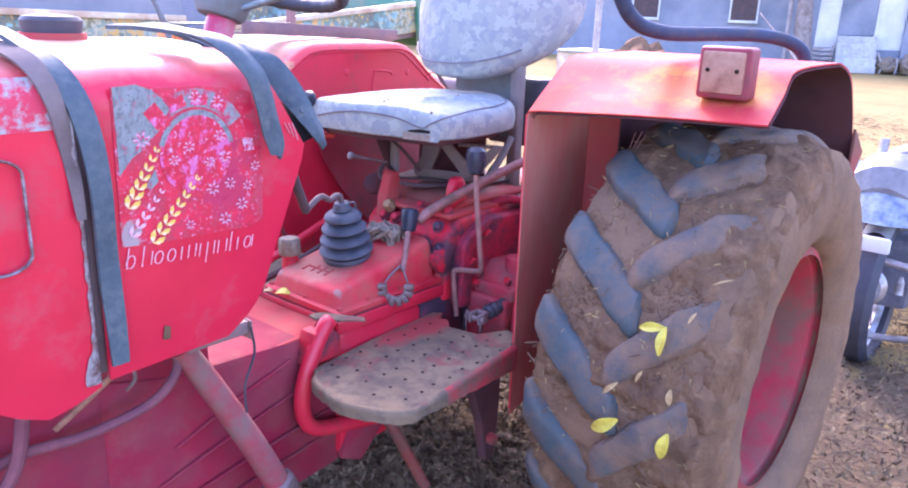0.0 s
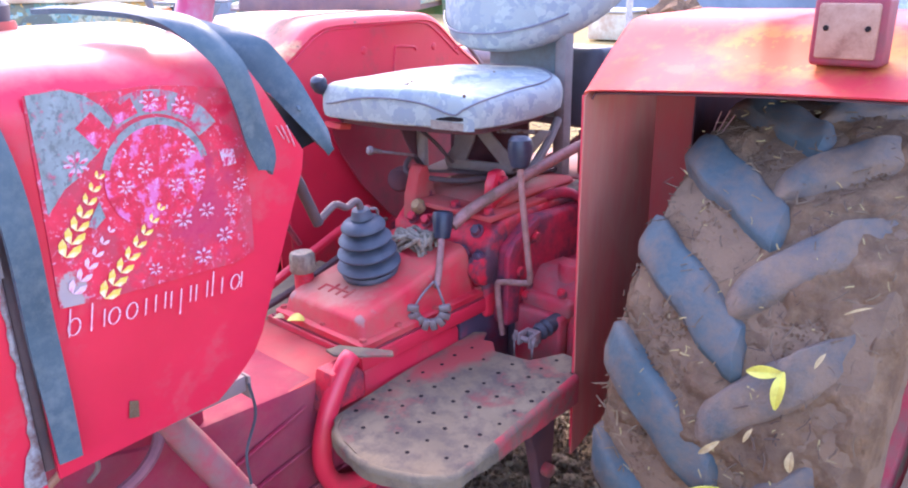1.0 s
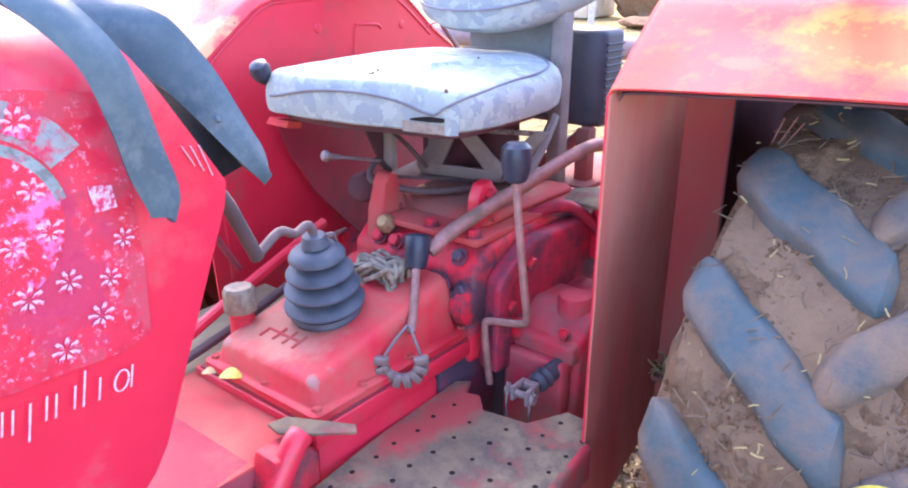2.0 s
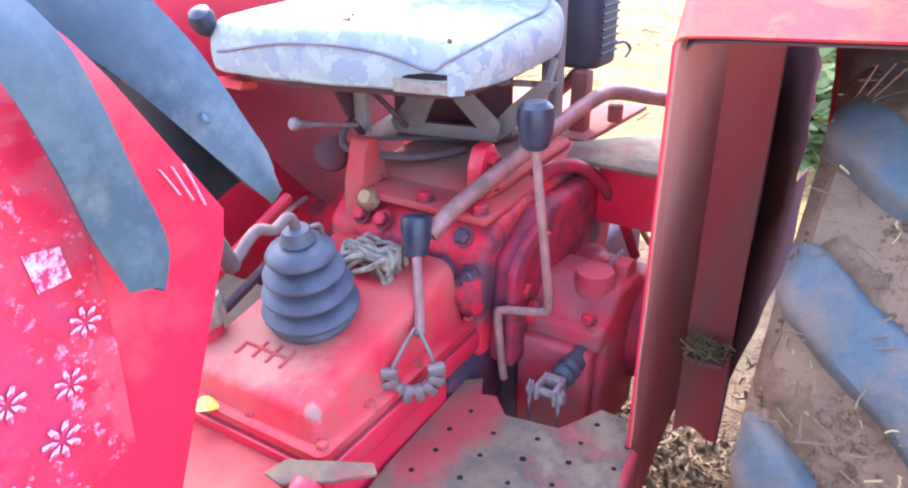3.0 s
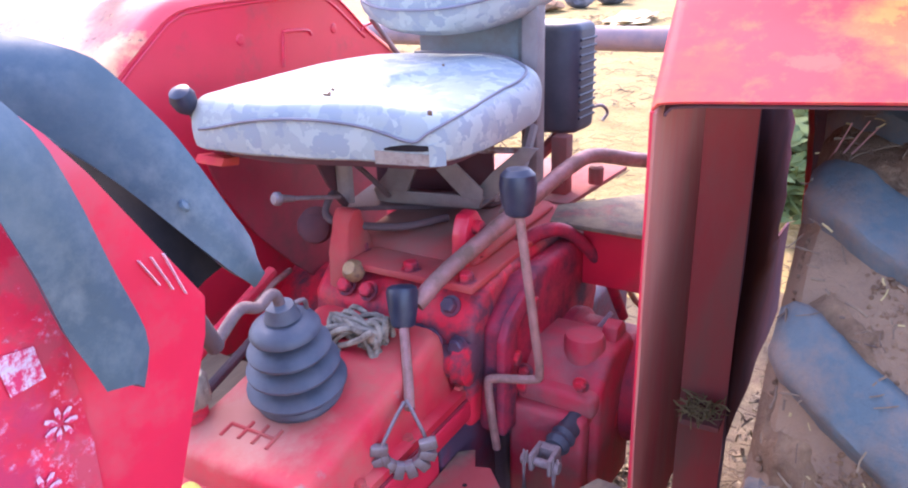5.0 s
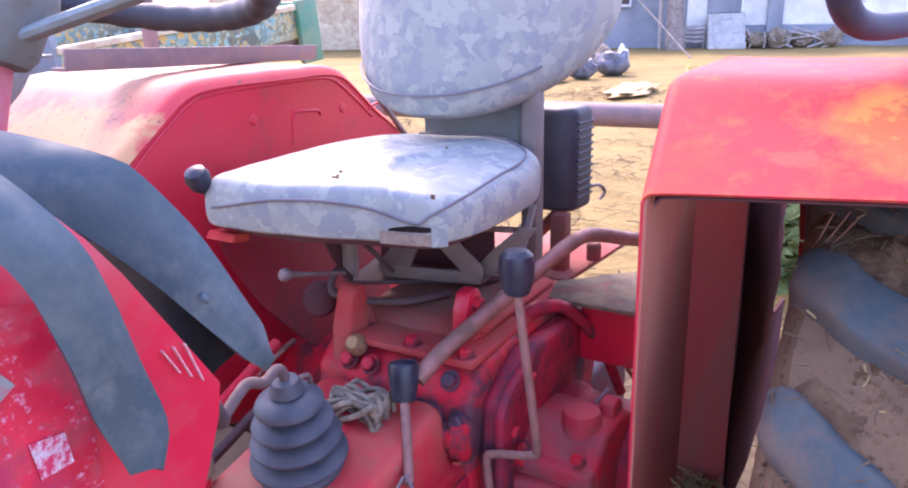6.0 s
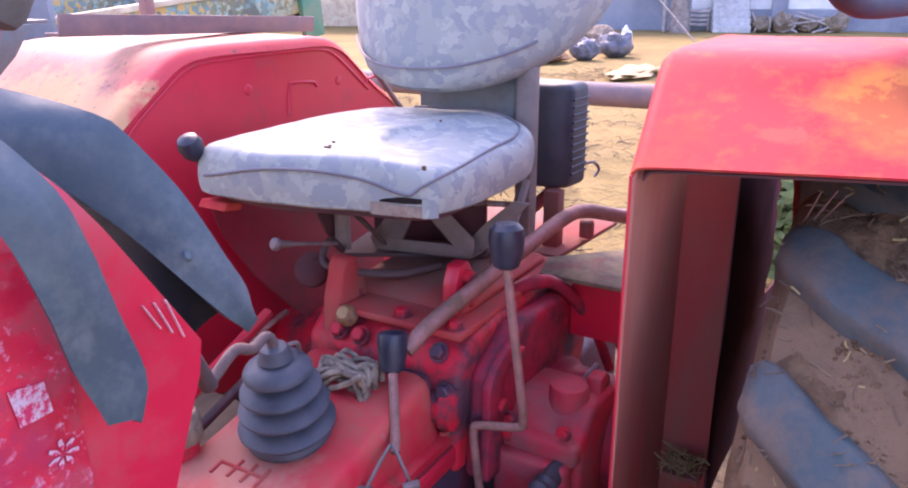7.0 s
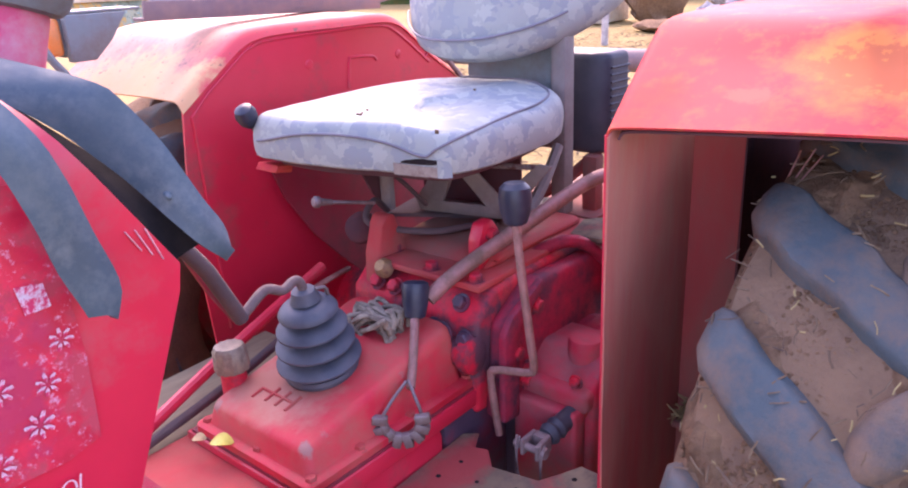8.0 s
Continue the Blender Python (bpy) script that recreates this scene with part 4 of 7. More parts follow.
for z0, sl, x0, x1 in ((0.60, 0.10, 0.62, 0.88), (0.53, 0.10, 0.56, 0.92), (0.455, 0.09, 0.46, 0.98), (0.40, 0.08, 0.45, 0.98)):
    part("rib", tube([(x0, 1.138, z0 - sl * 0.5), ((x0 + x1) / 2, 1.133, z0), (x1, 1.138, z0 + sl * 0.35)], 0.0045, 8, flat=0.7), M["housing"], hs)
part("housing_deck", prism([(0.62, 1.144), (1.03, 1.144), (1.03, 1.41), (0.62, 1.41)], "z", 0.664, 0.672, 0.003), M["dusty"], tractor, "dust-covered housing top")
part("housing_lug", prism([(0.895, 0.62), (0.985, 0.62), (0.985, 0.668), (0.965, 0.690), (0.915, 0.690)], "y", 1.105, 1.150, 0.006), M["cast"], tractor)
# shade beneath the lift is put into this part's black
part("gearbox_rear", prism([(1.26, 0.36), (1.42, 0.36), (1.42, 0.655), (1.26, 0.655)], "y", 1.127, 1.393, 0.010), M["oily"], tractor, "rear of the gearbox, blackened for the shade beneath the lift")
part("gearbox", prism([(1.00, 0.36), (1.258, 0.36), (1.258, 0.655), (1.00, 0.660)], "y", 1.125, 1.395, 0.014), M["paint"], tractor, "red gearbox casting")
part("gearbox_flange", box(0.995, 1.35, 1.1225, 1.402, 0.656, 0.684, 0.003), M["paint"], tractor, "red joint flange")
# maroon strip painting the shadow line below the cover flange
part("gasket", box(0.999, 1.345, 1.126, 1.392, 0.6845, 0.6885, 0.0), M["maroon"], tractor)

# gear cover with sloped top
gc = bmesh.new()
lev = [(0.6890, 1.000, 1.340, 1.128, 1.385, 0.010), (0.7000, 1.000, 1.340, 1.128, 1.385, 0.012), (0.7030, 1.004, 1.336, 1.132, 1.381, 0.014), (0.7036, 1.012, 1.328, 1.142, 1.372, 0.016),
       (0.7080, 1.0135, 1.326, 1.1445, 1.370, 0.016), (0.7330, 1.018, 1.320, 1.150, 1.364, 0.016), (0.7385, 1.0205, 1.318, 1.153, 1.361, 0.017), (0.7415, 1.025, 1.314, 1.158, 1.357, 0.019), (0.7425, 1.032, 1.306, 1.165, 1.350, 0.022)]
rings = []
for z, x0, x1, y0, y1, r in lev:
    ring = []
    for cx, cy, a0 in ((x1 - r, y1 - r, 0), (x0 + r, y1 - r, 90), (x0 + r, y0 + r, 180), (x1 - r, y0 + r, 270)):
        for k in range(5):
            a = radians(a0 + 90 * k / 4)
            px, py = cx + r * math.cos(a), cy + r * math.sin(a)
            rise = max(0, z - 0.703) / 0.037
            ring.append(gc.verts.new((px, py, z + rise * (px - 1.05) * 0.20)))
    rings.append(ring)
for a, b in zip(rings, rings[1:]):
    for k in range(20):
        gc.faces.new((a[k], a[(k + 1) % 20], b[(k + 1) % 20], b[k]))
gc.faces.new(rings[0][::-1])
gc.faces.new(rings[-1])
cover = part("gear_cover", gc, M["cover"], tractor, "bright red gear lever cover with worn corners")
for q in ((1.015, 1.14), (1.015, 1.25), (1.015, 1.37), (1.33, 1.14), (1.33, 1.37), (1.20, 1.139), (1.10, 1.139)):
    part("bolt", bolt((q[0], q[1], 0.700), (0, 0, 1), 0.008, 0.006), M["dusty"], cover)
part("boss", bolt((1.115, 1.163, 0.722), (0, -1, 0.35), 0.009, 0.008), M["cast"], cover)
# shift pattern cast on the slope
sp = Vector((1.075, 1.265, 0.7462))


def pat(a, b, bm=None):
    z = lambda x: 0.7430 + (x - 1.05) * 0.214
    return tube([(sp.x + a[0], sp.y + a[1], z(sp.x + a[0])), (sp.x + b[0], sp.y + b[1], z(sp.x + b[0]))], 0.0025, 6, bm, n=1)


pt = None
for a, b in (((-0.02, 0.045), (0.0, 0.045)), ((-0.016, 0.02), (0.012, 0.02)), ((-0.016, -0.002), (0.014, -0.002)), ((-0.016, -0.024), (0.014, -0.024)), ((0, 0.045), (0, -0.024))):
    pt = pat(a, b, pt)
part("shift_pattern", pt, M["dusty"], cover, "raised shift pattern")

# bellows boot and bent gear lever
prof = [(0.0, 0.054), (0.006, 0.056), (0.012, 0.054)]
h = 0.012
for r in (0.0595, 0.0550, 0.0490, 0.0410):
    # each fold is a dome whose rim hangs over a deep crease
    prof += [(h, r * 0.42), (h + 0.0074, r * 0.46), (h + 0.0077, r * 1.01), (h + 0.0086, r * 1.05), (h + 0.0115, r * 1.05), (h + 0.0165, r * 0.97), (h + 0.0210, r * 0.84), (h + 0.0245, r * 0.66), (h + 0.0258, r * 0.42)]
    h += 0.0265
prof += [(h + 0.002, 0.022), (h + 0.006, 0.020), (h + 0.018, 0.0165), (h + 0.020, 0.009)]
boot_at, boot_ax = Vector((1.148, 1.262, 0.764)), Vector((-0.16, -0.04, 1)).normalized()
boot = part("gear_boot", lathe(prof, boot_at, boot_ax, 32), M["boot"], tractor, "dark grey rubber bellows boot")
gtop = boot_at + boot_ax * (h + 0.012)
gl = part("gear_lever", tube([gtop - boot_ax * 0.03, gtop + boot_ax * 0.012, gtop + Vector((-0.012, 0, 0.024)), gtop + Vector((-0.035, -0.001, 0.018)), (1.062, 1.251, 0.923), (1.030, 1.249, 0.907), (1.018, 1.248, 0.901)], 0.0068, 12), M["lever_grey"], tractor, "bent steel gear lever")
part("lever_shaft", tube([(1.019, 1.248, 0.899), (0.990, 1.238, 0.953), (0.957, 1.225, 1.006), (0.880, 1.212, 1.100), (0.795, 1.200, 1.180)], 0.0100, 12), M["dark"], gl, "dark brown shaft running up to the dash")
part("clip", lathe([(-0.004, 0.015), (0.004, 0.0155), (0.008, 0.014)], gtop - boot_ax * 0.004, boot_ax, 18), M["steel"], gl)
part("clip_wire", tube([gtop + Vector((0.01, -0.012, 0.006)), gtop + Vector((0.028, -0.012, 0.002)), gtop + Vector((0.036, -0.008, -0.016))], 0.003, 8), M["steel"], gl)

# breather cap on the cover's front corner
bc = part("breather", lathe([(-0.025, 0.030), (-0.004, 0.024), (0, 0.021), (0.048, 0.0185), (0.050, 0.015)], (1.068, 1.368, 0.715), (0, 0.05, 1), 18), M["cast"], tractor, "dark neck of a breather")
fluted = lathe([(0.042, 0.019), (0.043, 0.0235), (0.047, 0.0255), (0.078, 0.0240), (0.083, 0.0205), (0.085, 0.010)], (1.068, 1.368, 0.720), (0, 0.05, 1), 36)
for v in fluted.verts:
    out = Vector((v.co.x - 1.068, v.co.y - 1.371, 0))
    if out.length > 0.02:
        v.co += out.normalized() * 0.0013 * math.cos(12 * math.atan2(out.y, out.x))
part("breather_cap", fluted, M["cap"], bc, "grey-brass fluted cap")
# linkage rods and a plank on the far side of the cover
part("linkage_rod", tube([(1.195, 1.55, 0.745), (1.155, 1.55, 0.815), (1.125, 1.55, 0.880)], 0.0065, 8), M["maroon"], tractor, "dark maroon rod")
part("linkage_rod", tube([(0.93, 1.43, 0.690), (1.12, 1.47, 0.735), (1.36, 1.50, 0.800)], 0.010, 10), M["paint"], tractor, "red linkage rod")
part("linkage_rod", tube([(0.90, 1.41, 0.680), (1.10, 1.44, 0.700), (1.30, 1.46, 0.745)], 0.008, 10), M["dark"], tractor)
part("linkage_rod", tube([(1.36, 1.55, 0.735), (1.44, 1.59, 0.722), (1.54, 1.636, 0.704)], 0.006, 8), M["rod"], tractor)
part("foot_board", prism([(0.85, 1.42), (1.30, 1.44), (1.30, 1.62), (0.85, 1.60)], "z", 0.640, 0.660, 0.003), M["plank"], tractor, "far side footboard under dust")

# ring of grey tabs on a wire loop below the short lever
# short lever with a black knob
ka = part("range_lever", tube([(1.196, 1.130, 0.752), (1.222, 1.148, 0.772), (1.275, 1.187, 0.825)], 0.0068, 10), M["rod"], tractor, "short lever dusted pink")
part("knob", lathe([(-0.028, 0.012), (-0.025, 0.016), (-0.005, 0.0195), (0.018, 0.0215), (0.025, 0.020), (0.028, 0.014), (0.029, 0.003)], (1.281, 1.191, 0.842), (0.25, 0.16, 0.95), 24), M["knob"], ka, "black plastic knob")
loop = part("wire_loop", tube([(1.196, 1.138, 0.760), (1.160, 1.135, 0.745), (1.140, 1.137, 0.720), (1.148, 1.126, 0.694), (1.172, 1.106, 0.694), (1.184, 1.100, 0.720), (1.190, 1.118, 0.748), (1.198, 1.136, 0.762)], 0.0025, 8), M["steel"], tractor, "wire loop hung with grey tabs")
lc, lu, lv = Vector((1.160, 1.117, 0.720)), Vector((0.64, -0.77, 0)), Vector((0, 0, 1))
for k in range(8):
    a = radians(172 + k * 28)
    dv = lu * math.cos(a) + lv * math.sin(a)
    sv = -lu * math.sin(a) + lv * math.cos(a)
    c = lc + dv * 0.030
    m4 = Matrix((Vector((dv.x, sv.x, 0.77, c.x)), Vector((dv.y, sv.y, 0.64, c.y)), Vector((dv.z, sv.z, 0, c.z)), Vector((0, 0, 0, 1))))
    part("tab", box(-0.011, 0.011, -0.0065, 0.0065, -0.006, 0.006, 0.002, m=m4), M["steel"], loop, "grey metal tab")

# tall bent lever
kb = part("lift_lever", tube([(1.345, 1.088, 0.610), (1.340, 1.092, 0.660), (1.338, 1.096, 0.716), (1.340, 1.088, 0.728), (1.350, 1.035, 0.736), (1.352, 1.026, 0.748), (1.348, 1.030, 0.80), (1.350, 1.045, 0.90), (1.358, 1.059, 0.972)], 0.0062, 10, n=5), M["rod"], tractor, "thin lever bent to a step")
part("knob", lathe([(-0.031, 0.013), (-0.028, 0.017), (-0.010, 0.0225), (0.010, 0.024), (0.022, 0.022), (0.029, 0.015), (0.031, 0.003)], (1.361, 1.061, 0.994), (0.05, 0.05, 1), 24), M["knob"], kb, "glossy black knob")
# long handbrake pipe
part("brake_lever", tube([(1.300, 1.182, 0.838), (1.350, 1.165, 0.868), (1.470, 1.125, 0.916), (1.600, 1.090, 0.958), (1.660, 1.072, 0.963), (1.720, 1.030, 0.946), (1.78, 1.005, 0.930)], 0.0120, 14), M["rod"], tractor, "long dusty bent brake pipe")

# lift cover casting
lift_poly = [(1.328, 0.640), (1.780, 0.600), (1.800, 0.790), (1.740, 0.838), (1.470, 0.845), (1.380, 0.838), (1.338, 0.800)]
lift = part("lift_cover", prism(lift_poly, "y", 1.118, 1.395, 0.012, seg=3), M["cast"], tractor, "red hydraulic lift casting with oily stains")
part("lift_ledge", prism([(1.352, 1.125), (1.352, 1.36), (1.44, 1.385), (1.72, 1.385), (1.72, 1.125)], "z", 0.840, 0.852, 0.004), M["dusty"], lift, "dusty top flange")
part("lift_top", prism([(1.41, 0.850), (1.70, 0.850), (1.69, 0.868), (1.50, 0.874), (1.44, 0.868)], "y", 1.150, 1.372, 0.012, seg=3), M["dusty"], lift, "dusty raised lid")
part("lift_tube", lathe([(0, 0.026), (0.006, 0.030), (0.02, 0.030), (0.022, 0.023), (0.135, 0.023), (0.137, 0.030), (0.155, 0.030), (0.16, 0.022)], (1.322, 1.272, 0.735), (0.05, -1, 0.08), 20), M["cast"], lift, "red tube along the front of the casting")
part("lift_side", prism([(1.345, 0.63), (1.70, 0.60), (1.74, 0.70), (1.70, 0.825), (1.45, 0.838), (1.365, 0.79)], "y", 1.085, 1.120, 0.012, seg=3), M["cast_dark"], lift)
part("lift_border", prism([(1.345, 0.632), (1.385, 0.628), (1.392, 0.780), (1.455, 0.822), (1.455, 0.842), (1.372, 0.806), (1.350, 0.780)], "y", 1.076, 1.090, 0.004), M["cast_dark"], lift, "raised bolted border of the casting")
part("lift_bore", lathe([(0, 0.020), (0.004, 0.021), (0.006, 0.016), (0.003, 0.012)], (1.325, 1.178, 0.770), (-0.97, 0, 0.2), 18), M["oily"], lift, "open oily bore")
part("lift_bore", lathe([(0, 0.015), (0.004, 0.016), (0.006, 0.012), (0.003, 0.008)], (1.325, 1.132, 0.735), (-0.97, 0, 0.2), 18), M["oily"], lift)
for q, ax in (((1.352, 1.160, 0.817), (-0.8, 0, 0.6)), ((1.330, 1.200, 0.775), (-0.95, 0, 0.2)), ((1.328, 1.135, 0.772), (-0.95, 0, 0.2)), ((1.345, 1.295, 0.815), (-0.8, 0, 0.6)),
              ((1.345, 1.335, 0.815), (-0.8, 0, 0.6)), ((1.385, 1.084, 0.74), (0, -1, 0)), ((1.41, 1.084, 0.68), (0, -1, 0)), ((1.44, 1.084, 0.80), (0, -1, 0)), ((1.47, 1.084, 0.66), (0, -1, 0)),
              ((1.37, 1.145, 0.850), (0, 0, 1)), ((1.37, 1.235, 0.850), (0, 0, 1)), ((1.40, 1.345, 0.850), (0, 0, 1))):
    part("bolt", bolt(q, ax, 0.0115, 0.012), M["oily" if q[1] < 1.21 and q[0] < 1.36 else "cast"], lift)
part("plug", lathe([(0, 0.017), (0.012, 0.016), (0.02, 0.010)], (1.352, 1.322, 0.838), (-0.8, 0, 0.6), 14), M["brass"], lift, "brass coloured plug")
lug = part("lift_lug", prism([(1.405, 0.850), (1.465, 0.850), (1.462, 0.905), (1.445, 0.928), (1.420, 0.925), (1.408, 0.900)], "y", 1.165, 1.190, 0.005), M["paint"], lift, "red lug with a pin")
part("pin", lathe([(0, 0.011), (0.012, 0.011), (0.014, 0.008)], (1.435, 1.166, 0.905), (0, -1, 0), 12), M["cast"], lug)
post = part("lift_post", jitter(prism([(1.345, 0.80), (1.428, 0.83), (1.418, 0.868), (1.402, 0.905), (1.396, 0.922), (1.378, 0.925), (1.366, 0.905), (1.352, 0.855)], "y", 1.335, 1.372, 0.008), 0.005, 30), M["dusty"], lift, "dusty red upright lug")
part("lift_arm", tube([(1.52, 1.16, 0.83), (1.57, 1.12, 0.858), (1.62, 1.09, 0.84), (1.68, 1.055, 0.76), (1.72, 1.03, 0.66)], lambda t: 0.013 - 0.004 * t, 12), M["cast_dark"], tractor, "dark rusty curved lift arm")
part("pin_rod", tube([(1.56, 1.050, 0.668), (1.60, 1.012, 0.728)], 0.004, 8), M["chrome"], tractor)

# rear axle trumpet and brake housing on the near side
part("axle_housing", lathe([(0, 0.105), (0.04, 0.105), (0.05, 0.095), (0.20, 0.09), (0.222, 0.088)], (1.60, 1.11, 0.61), (0, -1, 0), 28), M["cast_dark"], tractor, "red rear axle housing")
part("axle_housing", lathe([(0, 0.14), (0.04, 0.14), (0.05, 0.115), (0.20, 0.10), (0.42, 0.085)], (1.60, 1.41, 0.61), (0, 1, 0), 28), M["cast"], tractor)
# near-black here paints the dark gap beside the brake housing
part("rear_casting", box(1.42, 1.98, 1.10, 1.42, 0.40, 0.66, 0.02, 3), M["oily"], tractor, "red rear axle centre casting")
bx = part("brake_housing", prism([(1.415, 0.490), (1.570, 0.470), (1.585, 0.690), (1.560, 0.722), (1.470, 0.728), (1.425, 0.690)], "y", 0.965, 1.095, 0.009, seg=3), M["brake"], tractor, "red brake housing box")
part("flange", lathe([(0, 0.105), (0.02, 0.105), (0.024, 0.095)], (1.585, 1.02, 0.60), (0.35, -0.94, 0), 26), M["cast"], bx)
part("cylinder", lathe([(0, 0.031), (0.052, 0.030), (0.057, 0.027), (0.058, 0.012)], (1.480, 1.010, 0.690), (0, 0.03, 1), 22), M["brake"], bx)
part("front_box", jitter(box(1.385, 1.420, 0.976, 1.090, 0.500, 0.662, 0.008, 3), 0.003, 30), M["brake"], bx)
part("ledge", jitter(box(1.405, 1.50, 0.968, 1.090, 0.655, 0.690, 0.010, 3), 0.003, 30), M["brake"], bx, "rounded red ledge")
part("ear", prism([(1.505, 0.69), (1.56, 0.69), (1.56, 0.735), (1.545, 0.748), (1.52, 0.745)], "y", 0.975, 1.000, 0.004), M["brake"], bx)
part("boss", lathe([(0, 0.020), (0.012, 0.019), (0.014, 0.012)], (1.412, 1.045, 0.575), (-1, 0, 0.05), 16), M["oily"], bx)
part("rib", box(1.412, 1.44, 0.975, 1.085, 0.640, 0.660, 0.006), M["dusty"], bx)
for q in ((1.414, 0.99, 0.705), (1.414, 1.075, 0.705), (1.410, 0.985, 0.53)):
    part("bolt", bolt(q, (-1, 0, 0), 0.009, 0.008), M["cast"], bx)
cl = part("clevis", lathe([(0, 0.014), (0.010, 0.0185), (0.018, 0.015), (0.026, 0.0185), (0.036, 0.015), (0.050, 0.017), (0.085, 0.014)], (1.345, 1.000, 0.640), (0.9, -0.08, 0.12), 18), M["black"], tractor, "rubber seal and steel clevis")
for dy in (-0.013, 0.013):
    part("fork", jitter(box(1.303, 1.342, 1.004 + dy - 0.0035, 1.004 + dy + 0.0035, 0.624, 0.650, 0.003), 0.002, 60), M["clevis"], cl)
part("fork_bridge", jitter(box(1.330, 1.345, 0.990, 1.018, 0.626, 0.648, 0.003), 0.002, 60), M["clevis"], cl)
part("fork_pin", lathe([(-0.026, 0.0085), (-0.021, 0.009), (-0.020, 0.006), (0.022, 0.006), (0.023, 0.009), (0.028, 0.008)], (1.312, 1.004, 0.637), (0, 1, 0), 12), M["clevis"], cl)
for dy, lean in ((-0.024, 0.004), (-0.018, -0.003), (0.020, 0.003), (0.025, -0.004)):
    part("split_pin", tube([(1.310, 1.004 + dy, 0.652), (1.305, 1.004 + dy + lean * 0.4, 0.632), (1.304, 1.004 + dy + lean, 0.600), (1.306, 1.004 + dy + lean * 1.6, 0.582)], 0.0017, 6), M["clevis"], cl)
# fender bracket
fb = part("fender_bracket", prism([(1.62, 1.130), (1.70, 1.150), (1.98, 0.880), (1.62, 0.880)], "z", 0.850, 0.858, 0.002), M["plate"], tractor, "dusty flat fender bracket")
part("bracket_web", prism([(1.655, 1.085), (1.672, 1.085), (1.672, 0.88), (1.655, 0.88)], "z", 0.742, 0.850, 0.002), M["paint"], fb, "red bracket web")
part("tail_pin", tube([(1.80, 1.06, 0.70), (1.78, 1.02, 0.66), (1.80, 0.97, 0.655)], 0.006, 8), M["brass"], tractor)
part("spring", tube([(1.84 + 0.012 * math.cos(k * 1.2), 1.128 + 0.012 * math.sin(k * 1.2), 0.64 + 0.0035 * k) for k in range(40)], 0.0035, 6, smooth=False), M["bare"], tractor, "small coil spring")

# footplate
plate_poly = [(0.905, 1.098), (0.872, 1.050), (0.850, 0.960), (0.872, 0.888), (0.905, 0.845), (0.935, 0.836), (1.280, 0.866), (1.338, 0.900), (1.340, 0.935), (1.305, 0.952), (1.275, 0.968), (1.262, 1.040), (1.292, 1.070), (1.285, 1.090), (1.318, 1.108), (1.300, 1.128), (1.10, 1.120)]
fp = prism(plate_poly, "z", 0.612, 0.621, 0.0)
bmesh.ops.bevel(fp, geom=[e for e in fp.edges if abs(e.verts[0].co.z - e.verts[1].co.z) < 1e-4], offset=0.003, segments=2, affect="EDGES")
plate = part("footplate", fp, M["plate"], tractor, "worn steel footplate drilled with holes and torn at one corner")
lip_path = smooth_path([(0.915, 1.090, 0), (0.872, 1.050, 0), (0.850, 0.960, 0), (0.872, 0.888, 0), (0.905, 0.845, 0), (0.940, 0.836, 0), (1.10, 0.850, 0), (1.280, 0.866, 0)], 6)


def lip_fn(u, v):
    p = along(lip_path, u)
    d = (along(lip_path, min(1, u + 0.02)) - along(lip_path, max(0, u - 0.02))).normalized()
    out = Vector((d.y, -d.x, 0)) * -1
    if out.dot(p - Vector((1.08, 0.97, 0))) < 0:
        out = -out
    r = 0.007
    if v < 0.5:
        a = math.pi * v
        return Vector((p.x, p.y, 0.6215 - r)) + out * r * math.sin(a) + Vector((0, 0, r * math.cos(a))) - out * 0.004
    dent = 0.004 * noise.noise(Vector((u * 9, 0, 0)))
    return Vector((p.x, p.y, 0.6215 - r - (v - 0.5) * (0.030 + 0.062 * max(0, u - 0.5) / 0.5 + 0.010 * noise.noise(Vector((u * 30, 3, 0)))))) + out * (r - 0.004 + dent)


part("rolled_lip", shell(lambda u, v: lip_fn(u * 0.60, v), 40, 12, 0.003), M["plate"], plate, "rolled-down edge")
part("front_lip", shell(lambda u, v: lip_fn(0.60 + 0.40 * u, v), 24, 12, 0.003), M["plate_lip"], plate, "folded front edge with traces of red")
hole_rng = random.Random(41)
for i in range(10):
    for j in range(5):
        hx = 0.895 + 0.043 * i + (0.020 if j % 2 else 0) + hole_rng.uniform(-0.004, 0.004)
        hy = 0.876 + 0.052 * j + hole_rng.uniform(-0.004, 0.004)
        if hx > 1.245 and hy > 0.94 or hx < 0.90 + 0.10 * max(0, 0.9 - hy) or hx > 1.305 or hx < 0.89 and hy > 1.06:
            continue
        size = hole_rng.uniform(0.0034, 0.0046)
        part("hole", lathe([(0.0, size), (0.0006, size - 0.0002)], (hx, hy, 0.6208), (0, 0, 1), 10), M["hole"], plate)
part("rail_hoop", tube([(0.965, 1.115, 0.702), (0.945, 1.112, 0.690), (0.907, 1.11, 0.630), (0.885, 1.11, 0.560), (0.892, 1.11, 0.505), (0.926, 1.108, 0.472), (1.015, 1.105, 0.450), (1.12, 1.10, 0.43)], 0.0170, 14), M["paint"], tractor, "red bent tube carrying the footplate")
